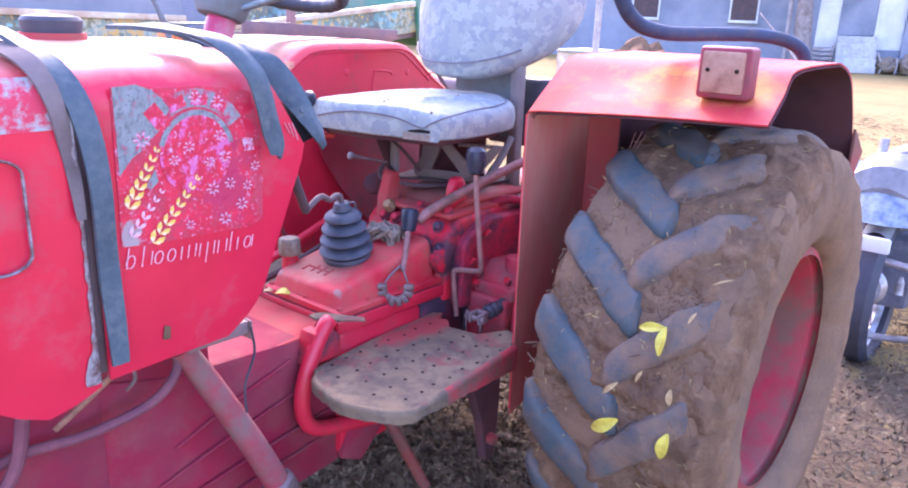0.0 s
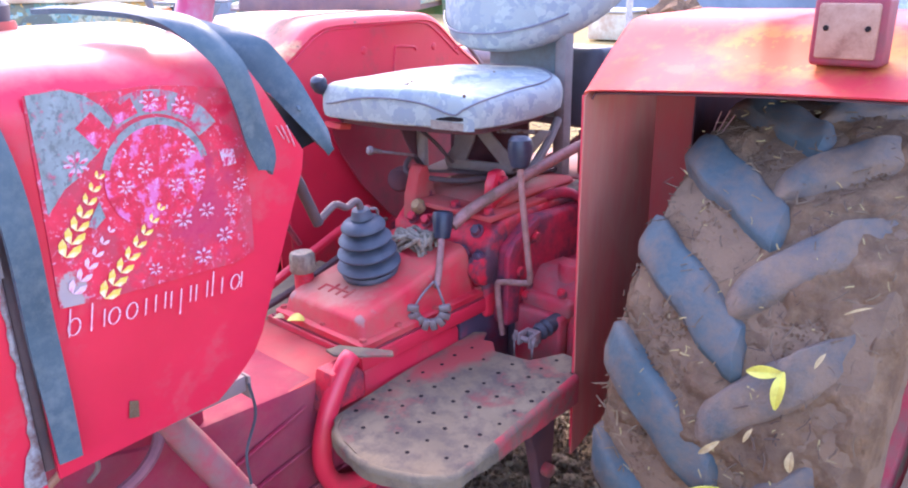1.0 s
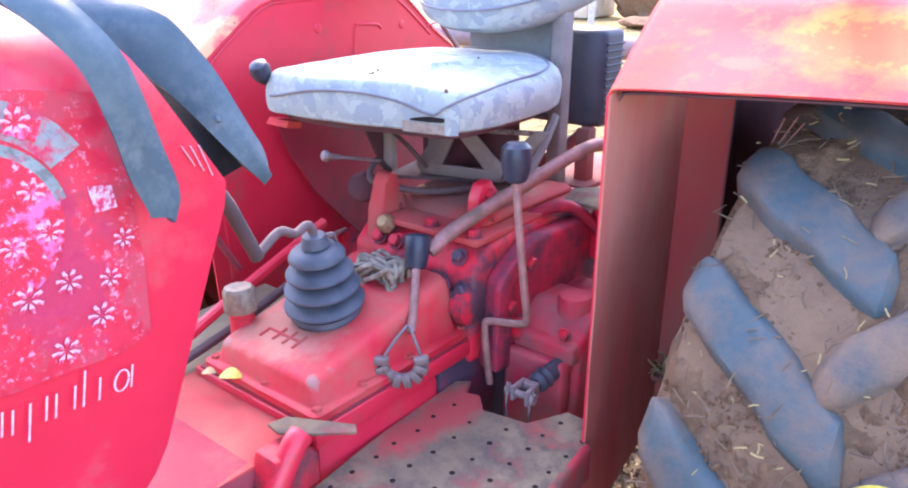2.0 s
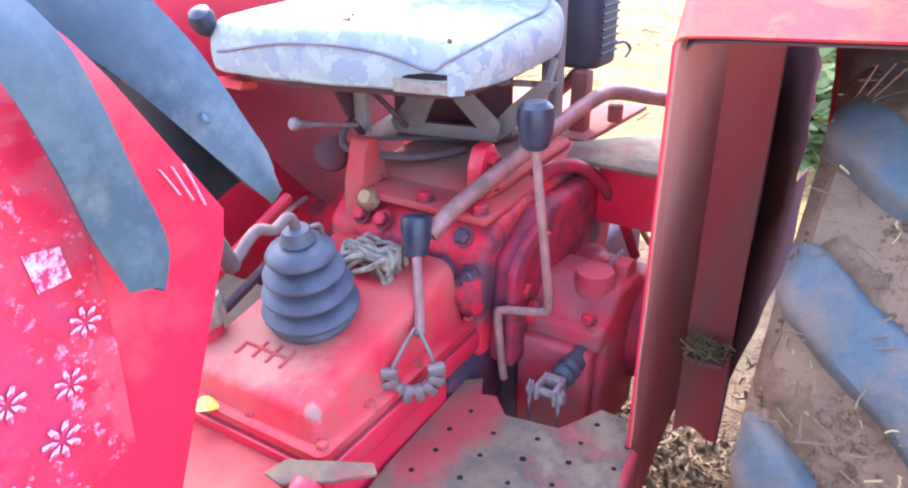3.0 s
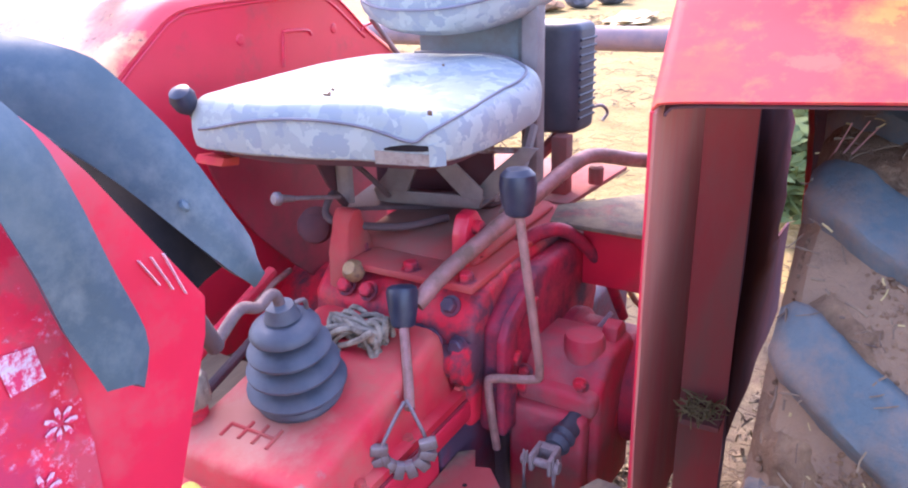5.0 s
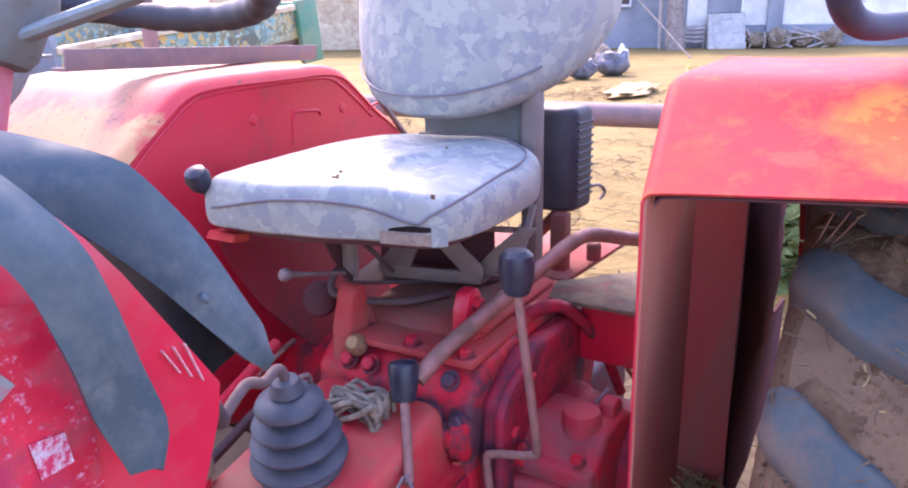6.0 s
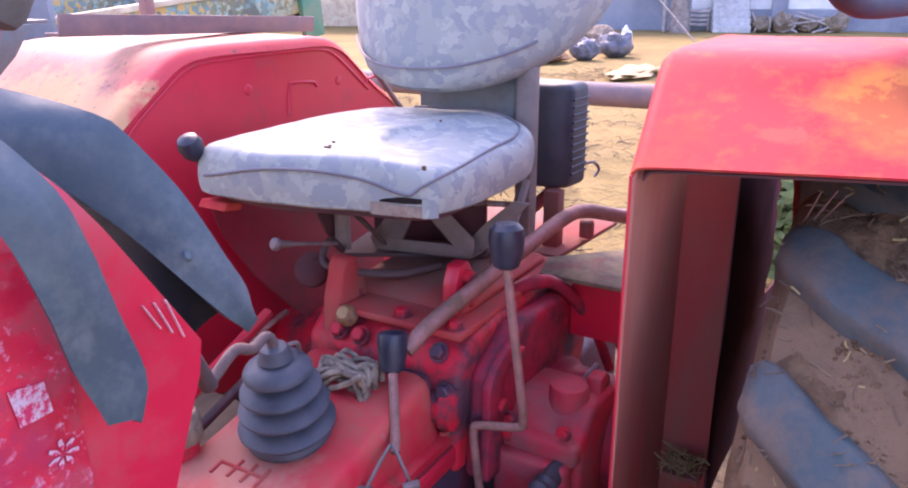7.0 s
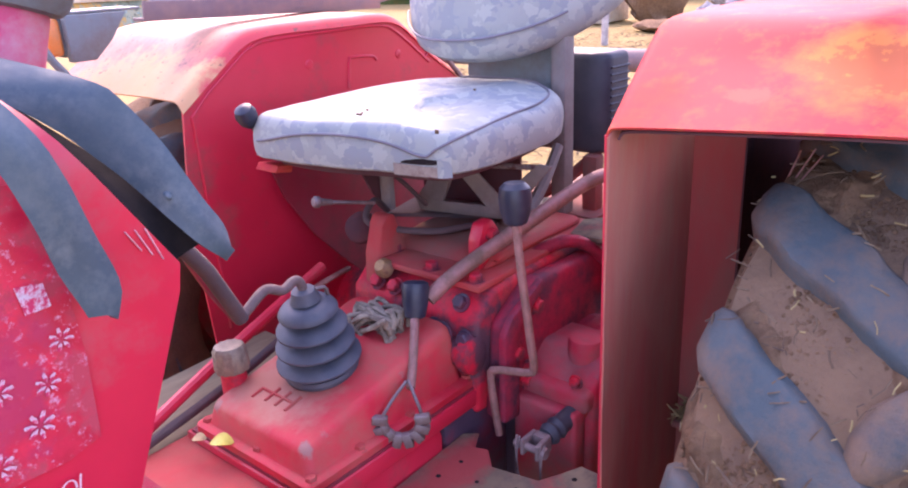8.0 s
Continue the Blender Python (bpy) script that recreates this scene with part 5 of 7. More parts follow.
part("hoop_bracket", prism([(0.950, 1.165), (0.978, 1.160), (1.024, 1.074), (1.012, 1.060), (0.976, 1.098), (0.946, 1.138)], "z", 0.700, 0.705, 0.002), M["plate"], tractor, "flat grey stay")
part("step_stay", tube([(1.105, 1.10, 0.440), (1.145, 1.10, 0.375), (1.20, 1.10, 0.275), (1.255, 1.10, 0.175)], 0.018, 12, flat=0.7), M["rusty"], tractor, "mud-browned stay")
part("stay_bracket", jitter(prism([(1.03, 0.46), (1.12, 0.445), (1.13, 0.40), (1.06, 0.33), (1.00, 0.36)], "y", 1.118, 1.138, 0.004), 0.004, 20), M["housing"], tractor, "bent red bracket under the footplate")
link = part("lower_link", prism([(1.375, 0.42), (1.500, 0.40), (1.500, 0.30), (1.488, 0.17), (1.455, 0.165), (1.425, 0.30)], "y", 1.055, 1.085, 0.004), M["grime_shade"], tractor, "mud-browned linkage plate under the footplate")
part("pin", lathe([(0, 0.016), (0.02, 0.016), (0.024, 0.01)], (1.462, 1.056, 0.235), (0, -1, 0), 12), M["rim"], link)
part("step_stay", box(1.00, 1.24, 0.93, 1.10, 0.545, 0.585, 0.006), M["dark"], tractor)

# ---- seat ----
outline = smooth_path([(1.247, 1.484, 0), (1.250, 1.37, 0), (1.288, 1.235, 0), (1.306, 1.160, 0), (1.345, 1.128, 0), (1.45, 1.122, 0), (1.56, 1.128, 0), (1.650, 1.165, 0), (1.705, 1.25, 0),
                       (1.715, 1.34, 0), (1.69, 1.435, 0), (1.60, 1.500, 0), (1.45, 1.520, 0), (1.32, 1.518, 0), (1.262, 1.512, 0), (1.247, 1.484, 0)], 6)[:-1]
seat_c = sum(outline, Vector()) / len(outline)


def seat_ring(scale, z_fn):
    return [Vector((seat_c.x + (p.x - seat_c.x) * scale, seat_c.y + (p.y - seat_c.y) * scale, z_fn(p))) for p in outline]


def seat_top(p):
    return 1.100 + 0.012 * (p.x - 1.3) - 0.010 * max(0, (1.22 - p.y) / 0.1)


def build_seat():
    bm = bmesh.new()
    levels = [(0.93, lambda p: 1.036), (0.975, lambda p: 1.032), (0.992, lambda p: 1.035), (1.0, lambda p: 1.044), (1.004, lambda p: 1.056)]
    for k in range(1, 9):
        a = math.pi / 2 * k / 8
        levels.append((0.90 + 0.104 * math.cos(a) ** 0.9, lambda p, a=a: 1.056 + (seat_top(p) + 0.002 - 1.056) * math.sin(a) ** 0.85))
    levels += [(0.75, lambda p: seat_top(p) + 0.006), (0.5, lambda p: seat_top(p) + 0.004), (0.25, lambda p: seat_top(p) + 0.001), (0.05, lambda p: seat_top(p))]
    rings = [[bm.verts.new(v + Vector(noise.noise_vector(v * 14)) * 0.003) for v in seat_ring(s, f)] for s, f in levels]
    n = len(outline)
    for a, b in zip(rings, rings[1:]):
        for k in range(n):
            bm.faces.new((a[k], a[(k + 1) % n], b[(k + 1) % n], b[k]))
    bm.faces.new(rings[0][::-1])
    bm.faces.new(rings[-1])
    return bm


seat = part("seat_cushion", build_seat(), M["vinyl"], tractor, "white floral vinyl seat cushion, torn at its front corner")
seam = []
n_out = len(outline)
for k in range(0, 60):
    p = outline[k]
    if k < 16:
        z, s = 1.060 + 0.024 * math.sin(math.pi * k / 16) ** 1.3, 1.006
    else:
        s = 1.006 - 0.106 * min(1, (k - 16) / 16) ** 1.5
        rise = math.acos(min(1, max(0, (s - 0.90) / 0.104)) ** (1 / 0.9))
        z = max(1.060, 1.056 + (seat_top(p) + 0.002 - 1.056) * math.sin(rise) ** 0.85) + 0.0005
    seam.append(Vector((seat_c.x + (p.x - seat_c.x) * s, seat_c.y + (p.y - seat_c.y) * s, z)))
part("piping", tube(seam, 0.0022, 6, n=2), M["piping"], seat, "dark grey seam")
for q, ln in (((1.308, 1.303), 0.012), ((1.341, 1.323), 0.005), ((1.318, 1.31), 0.005), ((1.300, 1.145), 0.006), ((1.552, 1.278), 0.004)):
    part("speck", box(q[0], q[0] + 0.003, q[1], q[1] + ln, seat_top(Vector((q[0], q[1], 0))) + 0.002, seat_top(Vector((q[0], q[1], 0))) + 0.008, 0.001), M["mud"], seat)
def rim_fn(k0, k1, z0, z1, scale):
    def fn(u, v):
        k = k0 + (k1 - k0) * u
        p = outline[int(k)].lerp(outline[int(k) + 1], k - int(k))
        return Vector((seat_c.x + (p.x - seat_c.x) * scale, seat_c.y + (p.y - seat_c.y) * scale, z0 + (z1(u) - z0) * v + 0.0012 * noise.noise(Vector((u * 7, v * 3, 1)))))
    return fn


part("torn_foam", shell(rim_fn(12.6, 18.6, 1.030, lambda u: 1.047 - 0.003 * u, 1.0060), 10, 4, 0.012), M["foam"], seat, "torn vinyl showing foam")
part("tear", shell(rim_fn(13.4, 19.4, 1.048, lambda u: 1.050 + 0.006 * math.sin(math.pi * u) ** 0.7, 1.0062), 10, 3, 0.010), M["hole"], seat, "dark slit of the tear")
part("torn_flap", shell(rim_fn(18.4, 21.0, 1.029, lambda u: 1.056 + 0.004 * u, 1.0080), 6, 4, 0.002), M["vinyl"], seat, "loose flap of vinyl beside the tear")
part("seat_pan", prism([(p.x * 0.86 + seat_c.x * 0.14, p.y * 0.86 + seat_c.y * 0.14) for p in outline[::3]], "z", 1.016, 1.034, 0.003), M["grime_shade"], seat, "dark seat pan")
# carrier below
sc = part("seat_carrier", prism([(1.411, 0.903), (1.401, 0.883), (1.209, 0.898), (1.200, 0.917)], "x", 1.526, 1.534, 0.002), M["carrier"], tractor, "grey pressed seat carrier with cut-outs")
part("carrier_plate", prism([(1.411, 0.901), (1.379, 0.938), (1.372, 0.990), (1.310, 0.990), (1.319, 0.956), (1.344, 0.905)], "x", 1.5265, 1.5335, 0.001), M["carrier"], sc)
part("carrier_web", prism([(1.320, 0.985), (1.270, 0.985), (1.200, 0.930), (1.200, 0.913), (1.236, 0.912)], "x", 1.5225, 1.5262, 0.001), M["carrier"], sc, "grey web beside a cut-out")
part("carrier_arm", prism([(1.212, 0.930), (1.188, 0.957), (1.140, 1.000), (1.112, 1.000), (1.186, 0.916), (1.205, 0.910)], "x", 1.5345, 1.540, 0.001), M["carrier"], sc)
part("carrier_flange", prism([(1.402, 0.884), (1.209, 0.899), (1.212, 0.893), (1.400, 0.878)], "x", 1.534, 1.60, 0.001), M["carrier"], sc)
# added sheet, dark in place of the seat's shade behind the cut-outs
part("carrier_box", box(1.605, 1.613, 1.225, 1.46, 0.880, 1.016, 0.002), M["grime_shade"], sc, "added dark sheet for the shade behind the carrier")
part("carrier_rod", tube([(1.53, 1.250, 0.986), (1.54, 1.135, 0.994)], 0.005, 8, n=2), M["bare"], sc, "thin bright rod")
# its dark colour includes the shade between carrier and lift lid
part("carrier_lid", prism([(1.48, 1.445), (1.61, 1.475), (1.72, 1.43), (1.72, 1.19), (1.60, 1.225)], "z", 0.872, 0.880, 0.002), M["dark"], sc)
part("carrier_gusset", prism([(1.40, 1.005), (1.44, 0.93), (1.48, 0.885), (1.48, 1.005)], "y", 1.432, 1.437, 0.001), M["grime_shade"], sc, "dark triangular gusset")
part("carrier_post", box(1.690, 1.722, 1.185, 1.215, 0.86, 1.20, 0.004), M["carrier"], sc)
part("carrier_strut", tube([(1.42, 1.385, 0.992), (1.46, 1.375, 0.955), (1.50, 1.36, 0.905)], 0.007, 8, flat=0.6), M["dark"], sc)
part("carrier_strut", tube([(1.46, 1.415, 0.90), (1.46, 1.415, 0.95), (1.46, 1.415, 1.005)], 0.017, 8, flat=0.5), M["carrier"], sc)
part("carrier_strut", tube([(1.52, 1.16, 0.90), (1.60, 1.17, 0.95), (1.66, 1.18, 1.00)], 0.010, 8), M["carrier"], sc)
part("carrier_strut", tube([(1.45, 1.41, 0.90), (1.41, 1.40, 0.93), (1.38, 1.385, 0.90), (1.43, 1.30, 0.885), (1.5, 1.25, 0.885)], 0.006, 8), M["dark"], sc)
pv = part("pivot_shaft", tube([(1.260, 1.370, 0.972), (1.36, 1.345, 0.948)], 0.0032, 10, n=2), M["steel"], tractor, "steel shaft with a round head")
part("shaft_head", lathe([(-0.003, 0.007), (0.0, 0.0095), (0.006, 0.0095), (0.010, 0.006), (0.03, 0.0045)], (1.256, 1.370, 0.973), (1, -0.25, -0.24), 18), M["steel"], pv)
part("rubber_mount", lathe([(0, 0.024), (0.02, 0.029), (0.03, 0.024), (0.04, 0.029), (0.05, 0.024), (0.055, 0.012)], (1.45, 1.47, 0.862), (-0.8, -0.5, 0.1), 22), M["grime_shade"], tractor, "black rubber mount")
part("side_bracket", prism([(1.262, 1.004), (1.296, 0.998), (1.299, 1.010), (1.27, 1.015)], "y", 1.47, 1.525, 0.002), M["fender"], seat, "slotted red seat bracket")
rk = part("side_lever", tube([(1.262, 1.508, 1.080), (1.285, 1.515, 1.040), (1.330, 1.52, 1.005)], 0.008, 10), M["dark"], tractor, "lever on the far side")
part("knob", lathe([(-0.019, 0.010), (-0.010, 0.016), (0.005, 0.0185), (0.015, 0.0145), (0.0195, 0.004)], (1.250, 1.510, 1.097), (-0.5, -0.15, 0.85), 22), M["knob"], rk, "round black knob")


# backrest
def back_point(a, s, t):
    """Around the outline a, inset s, depth t."""
    ca, sa = math.cos(a), math.sin(a)
    e = 2 / 2.6
    hy, hz = 0.256, 0.205
    y = math.copysign(abs(ca) ** e, ca) * hy * s
    z = math.copysign(abs(sa) ** e, sa) * hz * s
    if z < 0:
        y *= 1 - 0.16 * (z / hz) ** 2
    wrap = 0.55 * y * y / 0.2 + 0.02 * (z / hz) - 0.03 * max(0, -z / hz - 0.55)
    return Vector((1.585 + wrap + t + 0.05 * max(0, -z - 0.11), 1.352 + y, 1.348 + z))


def build_back():
    bm = bmesh.new()
    n = 56
    rings = []
    for s, t in ((0.03, 0.0), (0.35, 0.0), (0.65, 0.004), (0.85, 0.012), (0.95, 0.028), (0.99, 0.05), (1.0, 0.075), (0.98, 0.10), (0.9, 0.118), (0.6, 0.122), (0.03, 0.122)):
        rings.append([bm.verts.new(back_point(2 * math.pi * k / n, s, t) + Vector(noise.noise_vector(back_point(2 * math.pi * k / n, s, t) * 11)) * 0.003) for k in range(n)])
    for a, b in zip(rings, rings[1:]):
        for k in range(n):
            bm.faces.new((a[k], a[(k + 1) % n], b[(k + 1) % n], b[k]))
    bm.faces.new(rings[0][::-1])
    bm.faces.new(rings[-1])
    return bm


back = part("backrest", build_back(), M["vinyl"], tractor, "white floral vinyl backrest")
part("piping", tube([back_point(math.pi + 0.62 + (math.pi - 1.24) * k / 24, 0.78 + 0.10 * abs(k / 12 - 1) ** 2, -0.001 + 0.010 * abs(k / 12 - 1) ** 2) for k in range(25)], 0.0024, 6, n=2), M["piping"], back, "dark grey seam")
part("tag", prism([(1.335, 1.165), (1.358, 1.165), (1.358, 1.180), (1.335, 1.180)], "x", 1.5925, 1.597, 0.0), M["wall_white"], back, "small white tag")
bp = part("backrest_support", prism([(1.225, 0.99), (1.43, 0.99), (1.43, 1.20), (1.225, 1.20)], "x", 1.722, 1.730, 0.002), M["grey"], tractor, "grey sheet backrest support")
part("support_edge", box(1.715, 1.75, 1.222, 1.232, 0.99, 1.30, 0.002), M["grey"], bp)

# black louvred box behind the seat
bbx = part("battery_box", prism([(1.783, 1.182), (1.797, 1.156), (1.868, 1.150), (1.868, 1.36), (1.783, 1.36)], "z", 0.957, 1.148, 0.014, seg=4), M["black"], tractor, "black plastic louvred box behind the seat")
for k in range(11):
    a0 = Vector((1.802, 1.1555, 0.985 + 0.0135 * k))
    part("louvre", tube([a0, a0 + Vector((0.060, -0.0050, 0))], 0.0024, 6, n=1), M["black"], bbx)
part("box_stay", tube([(1.84, 1.20, 0.95), (1.78, 1.24, 0.90), (1.74, 1.30, 0.86)], 0.012, 8), M["rusty"], tractor, "rusty stay")
part("box_stay", box(1.76, 1.79, 1.16, 1.19, 0.85, 0.96, 0.003), M["rusty"], tractor)
part("hook", tube([(1.860, 1.160, 0.990), (1.876, 1.142, 0.996), (1.884, 1.132, 0.982), (1.876, 1.138, 0.968)], 0.0030, 8), M["bare"], tractor)
part("top_stub", lathe([(0, 0.014), (0.03, 0.014), (0.034, 0.010)], (1.83, 1.13, 0.862), (0, 0, 1), 12), M["rusty"], tractor)
part("grey_shelf", prism([(1.72, 1.14), (1.98, 1.12), (1.98, 1.40), (1.72, 1.40)], "z", 0.846, 0.855, 0.002), M["rusty"], tractor, "rusty flat plate")

# ---- fenders ----
FEN = [(1.288, 1.126), (1.34, 1.156), (1.40, 1.190), (1.448, 1.217), (1.472, 1.229), (1.505, 1.235), (1.58, 1.238), (1.66, 1.239), (1.74, 1.239), (1.80, 1.236), (1.895, 1.206), (1.97, 1.125), (2.03, 1.035), (2.13, 0.93), (2.20, 0.82), (2.25, 0.70)]
FEN_LOW = [(x + (0.008 if x < 1.6 else -0.009 if x > 1.85 else 0.0), z - 0.005) for x, z in FEN]
FEN_R = [(1.218, 1.112), (1.27, 1.149), (1.325, 1.187), (1.352, 1.204), (1.378, 1.214), (1.42, 1.219), (1.50, 1.221), (1.60, 1.221), (1.70, 1.219), (1.755, 1.208), (1.80, 1.178), (1.86, 1.130), (1.96, 1.062), (2.06, 0.95), (2.15, 0.80)]


def fender_top(y_in, y_out, outline, lift=0.03, skew=0.0, r=0.006):
    path = smooth_path([(x, 0, z) for x, z in outline], 6)

    def fn(u, v):
        p = along(path, u)
        width = abs(y_out - y_in)
        s = v ** 1.8 * (width + 0.02)
        sg = 1 if y_out > y_in else -1
        drop = 0.0
        if s < r:
            drop = r * (1 - math.sin(math.pi / 2 * s / r)) * 0.9
        edge = max(0, 1 - u * 9) * lift * v
        torn = 0.094 * max(0, min(1, (p.x - 1.92) / 0.05)) if y_out < y_in else 0
        bow = 0.004 * noise.noise(Vector((p.x * 4, v * 2, y_in)))
        inward = skew * min(1, max(0, (p.x - 1.29) / 0.18))
        return (p.x, y_in + inward + sg * max(min(s, width), torn + 0.008 * torn * math.sin(p.z * 90)), p.z - drop + edge + bow)
    return shell(fn if y_out < y_in else (lambda u, v: fn(u, 1 - v)), 60, 24, 0.003)


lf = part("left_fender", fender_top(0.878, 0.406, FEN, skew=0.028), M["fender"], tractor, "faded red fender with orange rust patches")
TORN = [(0.42, 2.36), (0.66, 2.34), (0.69, 2.15), (0.715, 2.14), (0.76, 2.21), (0.80, 2.19), (0.85, 2.215), (0.885, 2.17), (0.92, 2.20), (0.99, 2.06), (1.06, 2.0), (1.113, 1.97), (1.194, 1.895), (1.224, 1.80)]


def wall_fn(u, v):
    z = 0.42 + 0.804 * v
    x0 = 1.578
    for (z0, xa), (z1, xb) in zip(TORN, TORN[1:]):
        if z <= z1 + 1e-6:
            x1 = xa + (xb - xa) * (z - z0) / (z1 - z0)
            break
    return (x0 + (x1 - x0) * u, 0.8235 + 0.028 * min(1, u * 4) + 0.006 * noise.noise(Vector((u * 5, v * 4, 2))), z)


# unlit wheel arch: its shade is in this wall's dark colour
part("inner_wall", shell(wall_fn, 20, 90, -0.004), M["grime_shade"], lf, "rusty inner wall of the fender, darkened for shade, torn at the rear")
part("front_sheet", shell(lambda u, v: (1.284 + 0.266 * u, 0.8735 + 0.010 * u + 0.002 * math.sin(math.pi * u ** 1.6) + 0.0025 * noise.noise(Vector((u * 4, v * 5, 7))), 0.448 + (0.05 + 0.01 * math.sin(u * 9)) * u + v * (0.674 + 0.052 * u + 0.046 * math.sin(math.pi / 2 * min(1, u * 1.5)) - 0.05 * u)), 16, 30, 0.003), M["wall_dust"], lf, "brown dusty front sheet of the fender wall")
part("wall_sheet", shell(lambda u, v: (1.547 + 0.028 * u, 0.8830 - 0.062 * u, 0.455 + 0.015 * math.sin(u * 5) + v * (0.770 + 0.004 * u - 0.015 * math.sin(u * 5))), 8, 20, 0.003), M["fender_wall"], lf, "scuffed red strip of the fender wall")
# extra dark layer below the fender top, painting its shaded underside
part("underside", fender_top(0.866, 0.404, FEN_LOW, skew=0.028), M["grime_shade"], lf, "added dark sheet for the shaded fender underside")
part("flange_rim", tube([(1.285, 0.876, 0.465), (1.286, 0.877, 0.80), (1.286, 0.878, 1.124)], 0.0025, 8, n=3), M["paint"], lf, "bright worn rim")
part("inner_step", jitter(box(1.495, 1.556, 0.815, 0.872, 0.628, 0.638, 0.002), 0.004, 18), M["rusty"], lf, "bent ledge inside the fender")
for q in ((1.315, 0.530, 1.150), (1.318, 0.462, 1.155)):
    part("hole", lathe([(-0.002, 0.006), (0.003, 0.006)], q, (-0.5, 0, 0.85), 10), M["hole"], lf)
lm = part("fender_lamp", box(1.346, 1.396, 0.468, 0.560, 1.186, 1.276, 0.007, 3), M["maroon"], lf, "maroon box lamp with a faded tan lens")
part("lens", box(1.3415, 1.350, 0.476, 0.552, 1.196, 1.268, 0.004, 2), M["lens"], lm)
for dy in (0.488, 0.540):
    part("lens_screw", lathe([(0, 0.004), (0.003, 0.003)], (1.3415, dy, 1.236), (-1, 0, 0), 10), M["hole"], lm)
# grab rail over the fender
part("grab_rail", tube([(1.315, 0.745, 1.43), (1.360, 0.726, 1.345), (1.400, 0.718, 1.312), (1.455, 0.709, 1.297), (1.530, 0.692, 1.290), (1.66, 0.655, 1.291), (1.80, 0.615, 1.290), (1.89, 0.58, 1.278), (1.94, 0.555, 1.25), (1.96, 0.54, 1.18)], 0.0150, 16), M["tubeb"], lf, "blue-black tubular grab rail")
part("corner_plate", prism([(1.99, 1.085), (2.10, 1.02), (2.05, 0.97), (2.0, 0.98)], "y", 0.424, 0.430, 0.0), M["rusty"], lf, "bent corner of sheet")

rf = part("right_fender", fender_top(1.646, 2.120, FEN_R, 0.0, r=0.020), M["fender_sun"], tractor, "red fender with sun glare painted pale, and rust specks")
rw = [(1.212, 0.640), (1.198, 0.90)] + [(x + 0.002, z - 0.0145) for x, z in FEN_R] + [(2.10, 0.56), (1.55, 0.56)]
part("inner_wall", prism(rw, "y", 1.648, 1.653, 0.0), M["paint"], rf, "smooth red inner wall of the fender")
part("bead", tube([(1.245, 1.648, 0.68), (1.236, 1.648, 1.04), (1.245, 1.648, 1.095), (1.335, 1.648, 1.165), (1.372, 1.648, 1.187), (1.42, 1.648, 1.196), (1.60, 1.648, 1.199), (1.70, 1.648, 1.197), (1.75, 1.648, 1.180), (1.85, 1.648, 1.105)], 0.0032, 8), M["paint"], rf)
part("embossed_line", tube([(1.600, 1.6475, 1.081), (1.608, 1.6475, 1.134), (1.617, 1.6475, 1.142), (1.672, 1.6475, 1.138), (1.684, 1.6475, 1.129)], 0.0035, 8), M["paint"], rf, "pressed outline in the sheet")
part("embossed_line", tube([(1.834, 1.6475, 1.114), (1.851, 1.6475, 1.127), (1.874, 1.6475, 1.129)], 0.003, 8), M["paint"], rf)
for q in ((1.503, 1.141), (1.752, 1.133)):
    part("dimple", lathe([(0, 0.010), (0.002, 0.008), (0.003, 0.002)], (q[0], 1.648, q[1]), (0, -1, 0), 12), M["paint"], rf)
part("edge_strip", tube([(1.870, 1.644, 1.142), (1.92, 1.644, 1.094), (1.975, 1.644, 1.042)], 0.006, 8), M["bar"], rf, "dark strip along the rear edge")
part("angle_bar", prism([(1.258, 1.241), (1.262, 1.275), (1.855, 1.252), (1.850, 1.221)], "y", 1.790, 1.796, 0.001), M["bar"], rf, "brown angle bar lying along the fender top")
part("angle_bar", prism([(1.259, 1.240), (1.259, 1.246), (1.850, 1.227), (1.850, 1.221)], "y", 1.796, 1.832, 0.001), M["bar"], rf)
part("seat_bar_post", box(1.60, 1.625, 2.02, 2.04, 1.235, 1.36, 0.002), M["bar"], rf)
ind = part("indicator", box(1.172, 1.222, 1.945, 2.025, 1.180, 1.250, 0.008, 3), M["grey"], rf, "amber indicator on a grey bracket")
part("amber_lens", box(1.146, 1.176, 1.940, 2.030, 1.184, 1.252, 0.008, 3), M["amber"], ind)
part("indicator_bracket", prism([(1.178, 1.256), (1.300, 1.256), (1.262, 1.205), (1.225, 1.172), (1.178, 1.172)], "y", 1.925, 1.944, 0.003), M["grey"], ind)
part("indicator_shelf", box(1.17, 1.33, 1.93, 2.02, 1.2565, 1.262, 0.002), M["grey"], ind)
part("rail_rod", tube([(1.06, 1.95, 1.40), (1.10, 1.93, 1.30), (1.13, 1.92, 1.20), (1.16, 1.92, 1.15)], 0.008, 8), M["grey"], rf)
# inner guard below the seat, the shade on it painted as maroon
part("inner_guard", prism([(1.335, 0.985), (1.36, 0.92), (1.42, 0.83), (1.50, 0.745), (1.56, 0.69), (1.80, 0.69), (1.80, 1.0), (1.40, 1.0)], "y", 1.585, 1.590, 0.0), M["maroon"], tractor, "guard sheet below the seat, maroon for the shade on it")

# ---- rear wheels ----
WR, WC = 0.490, Vector((1.600, 0.552, 0.610))


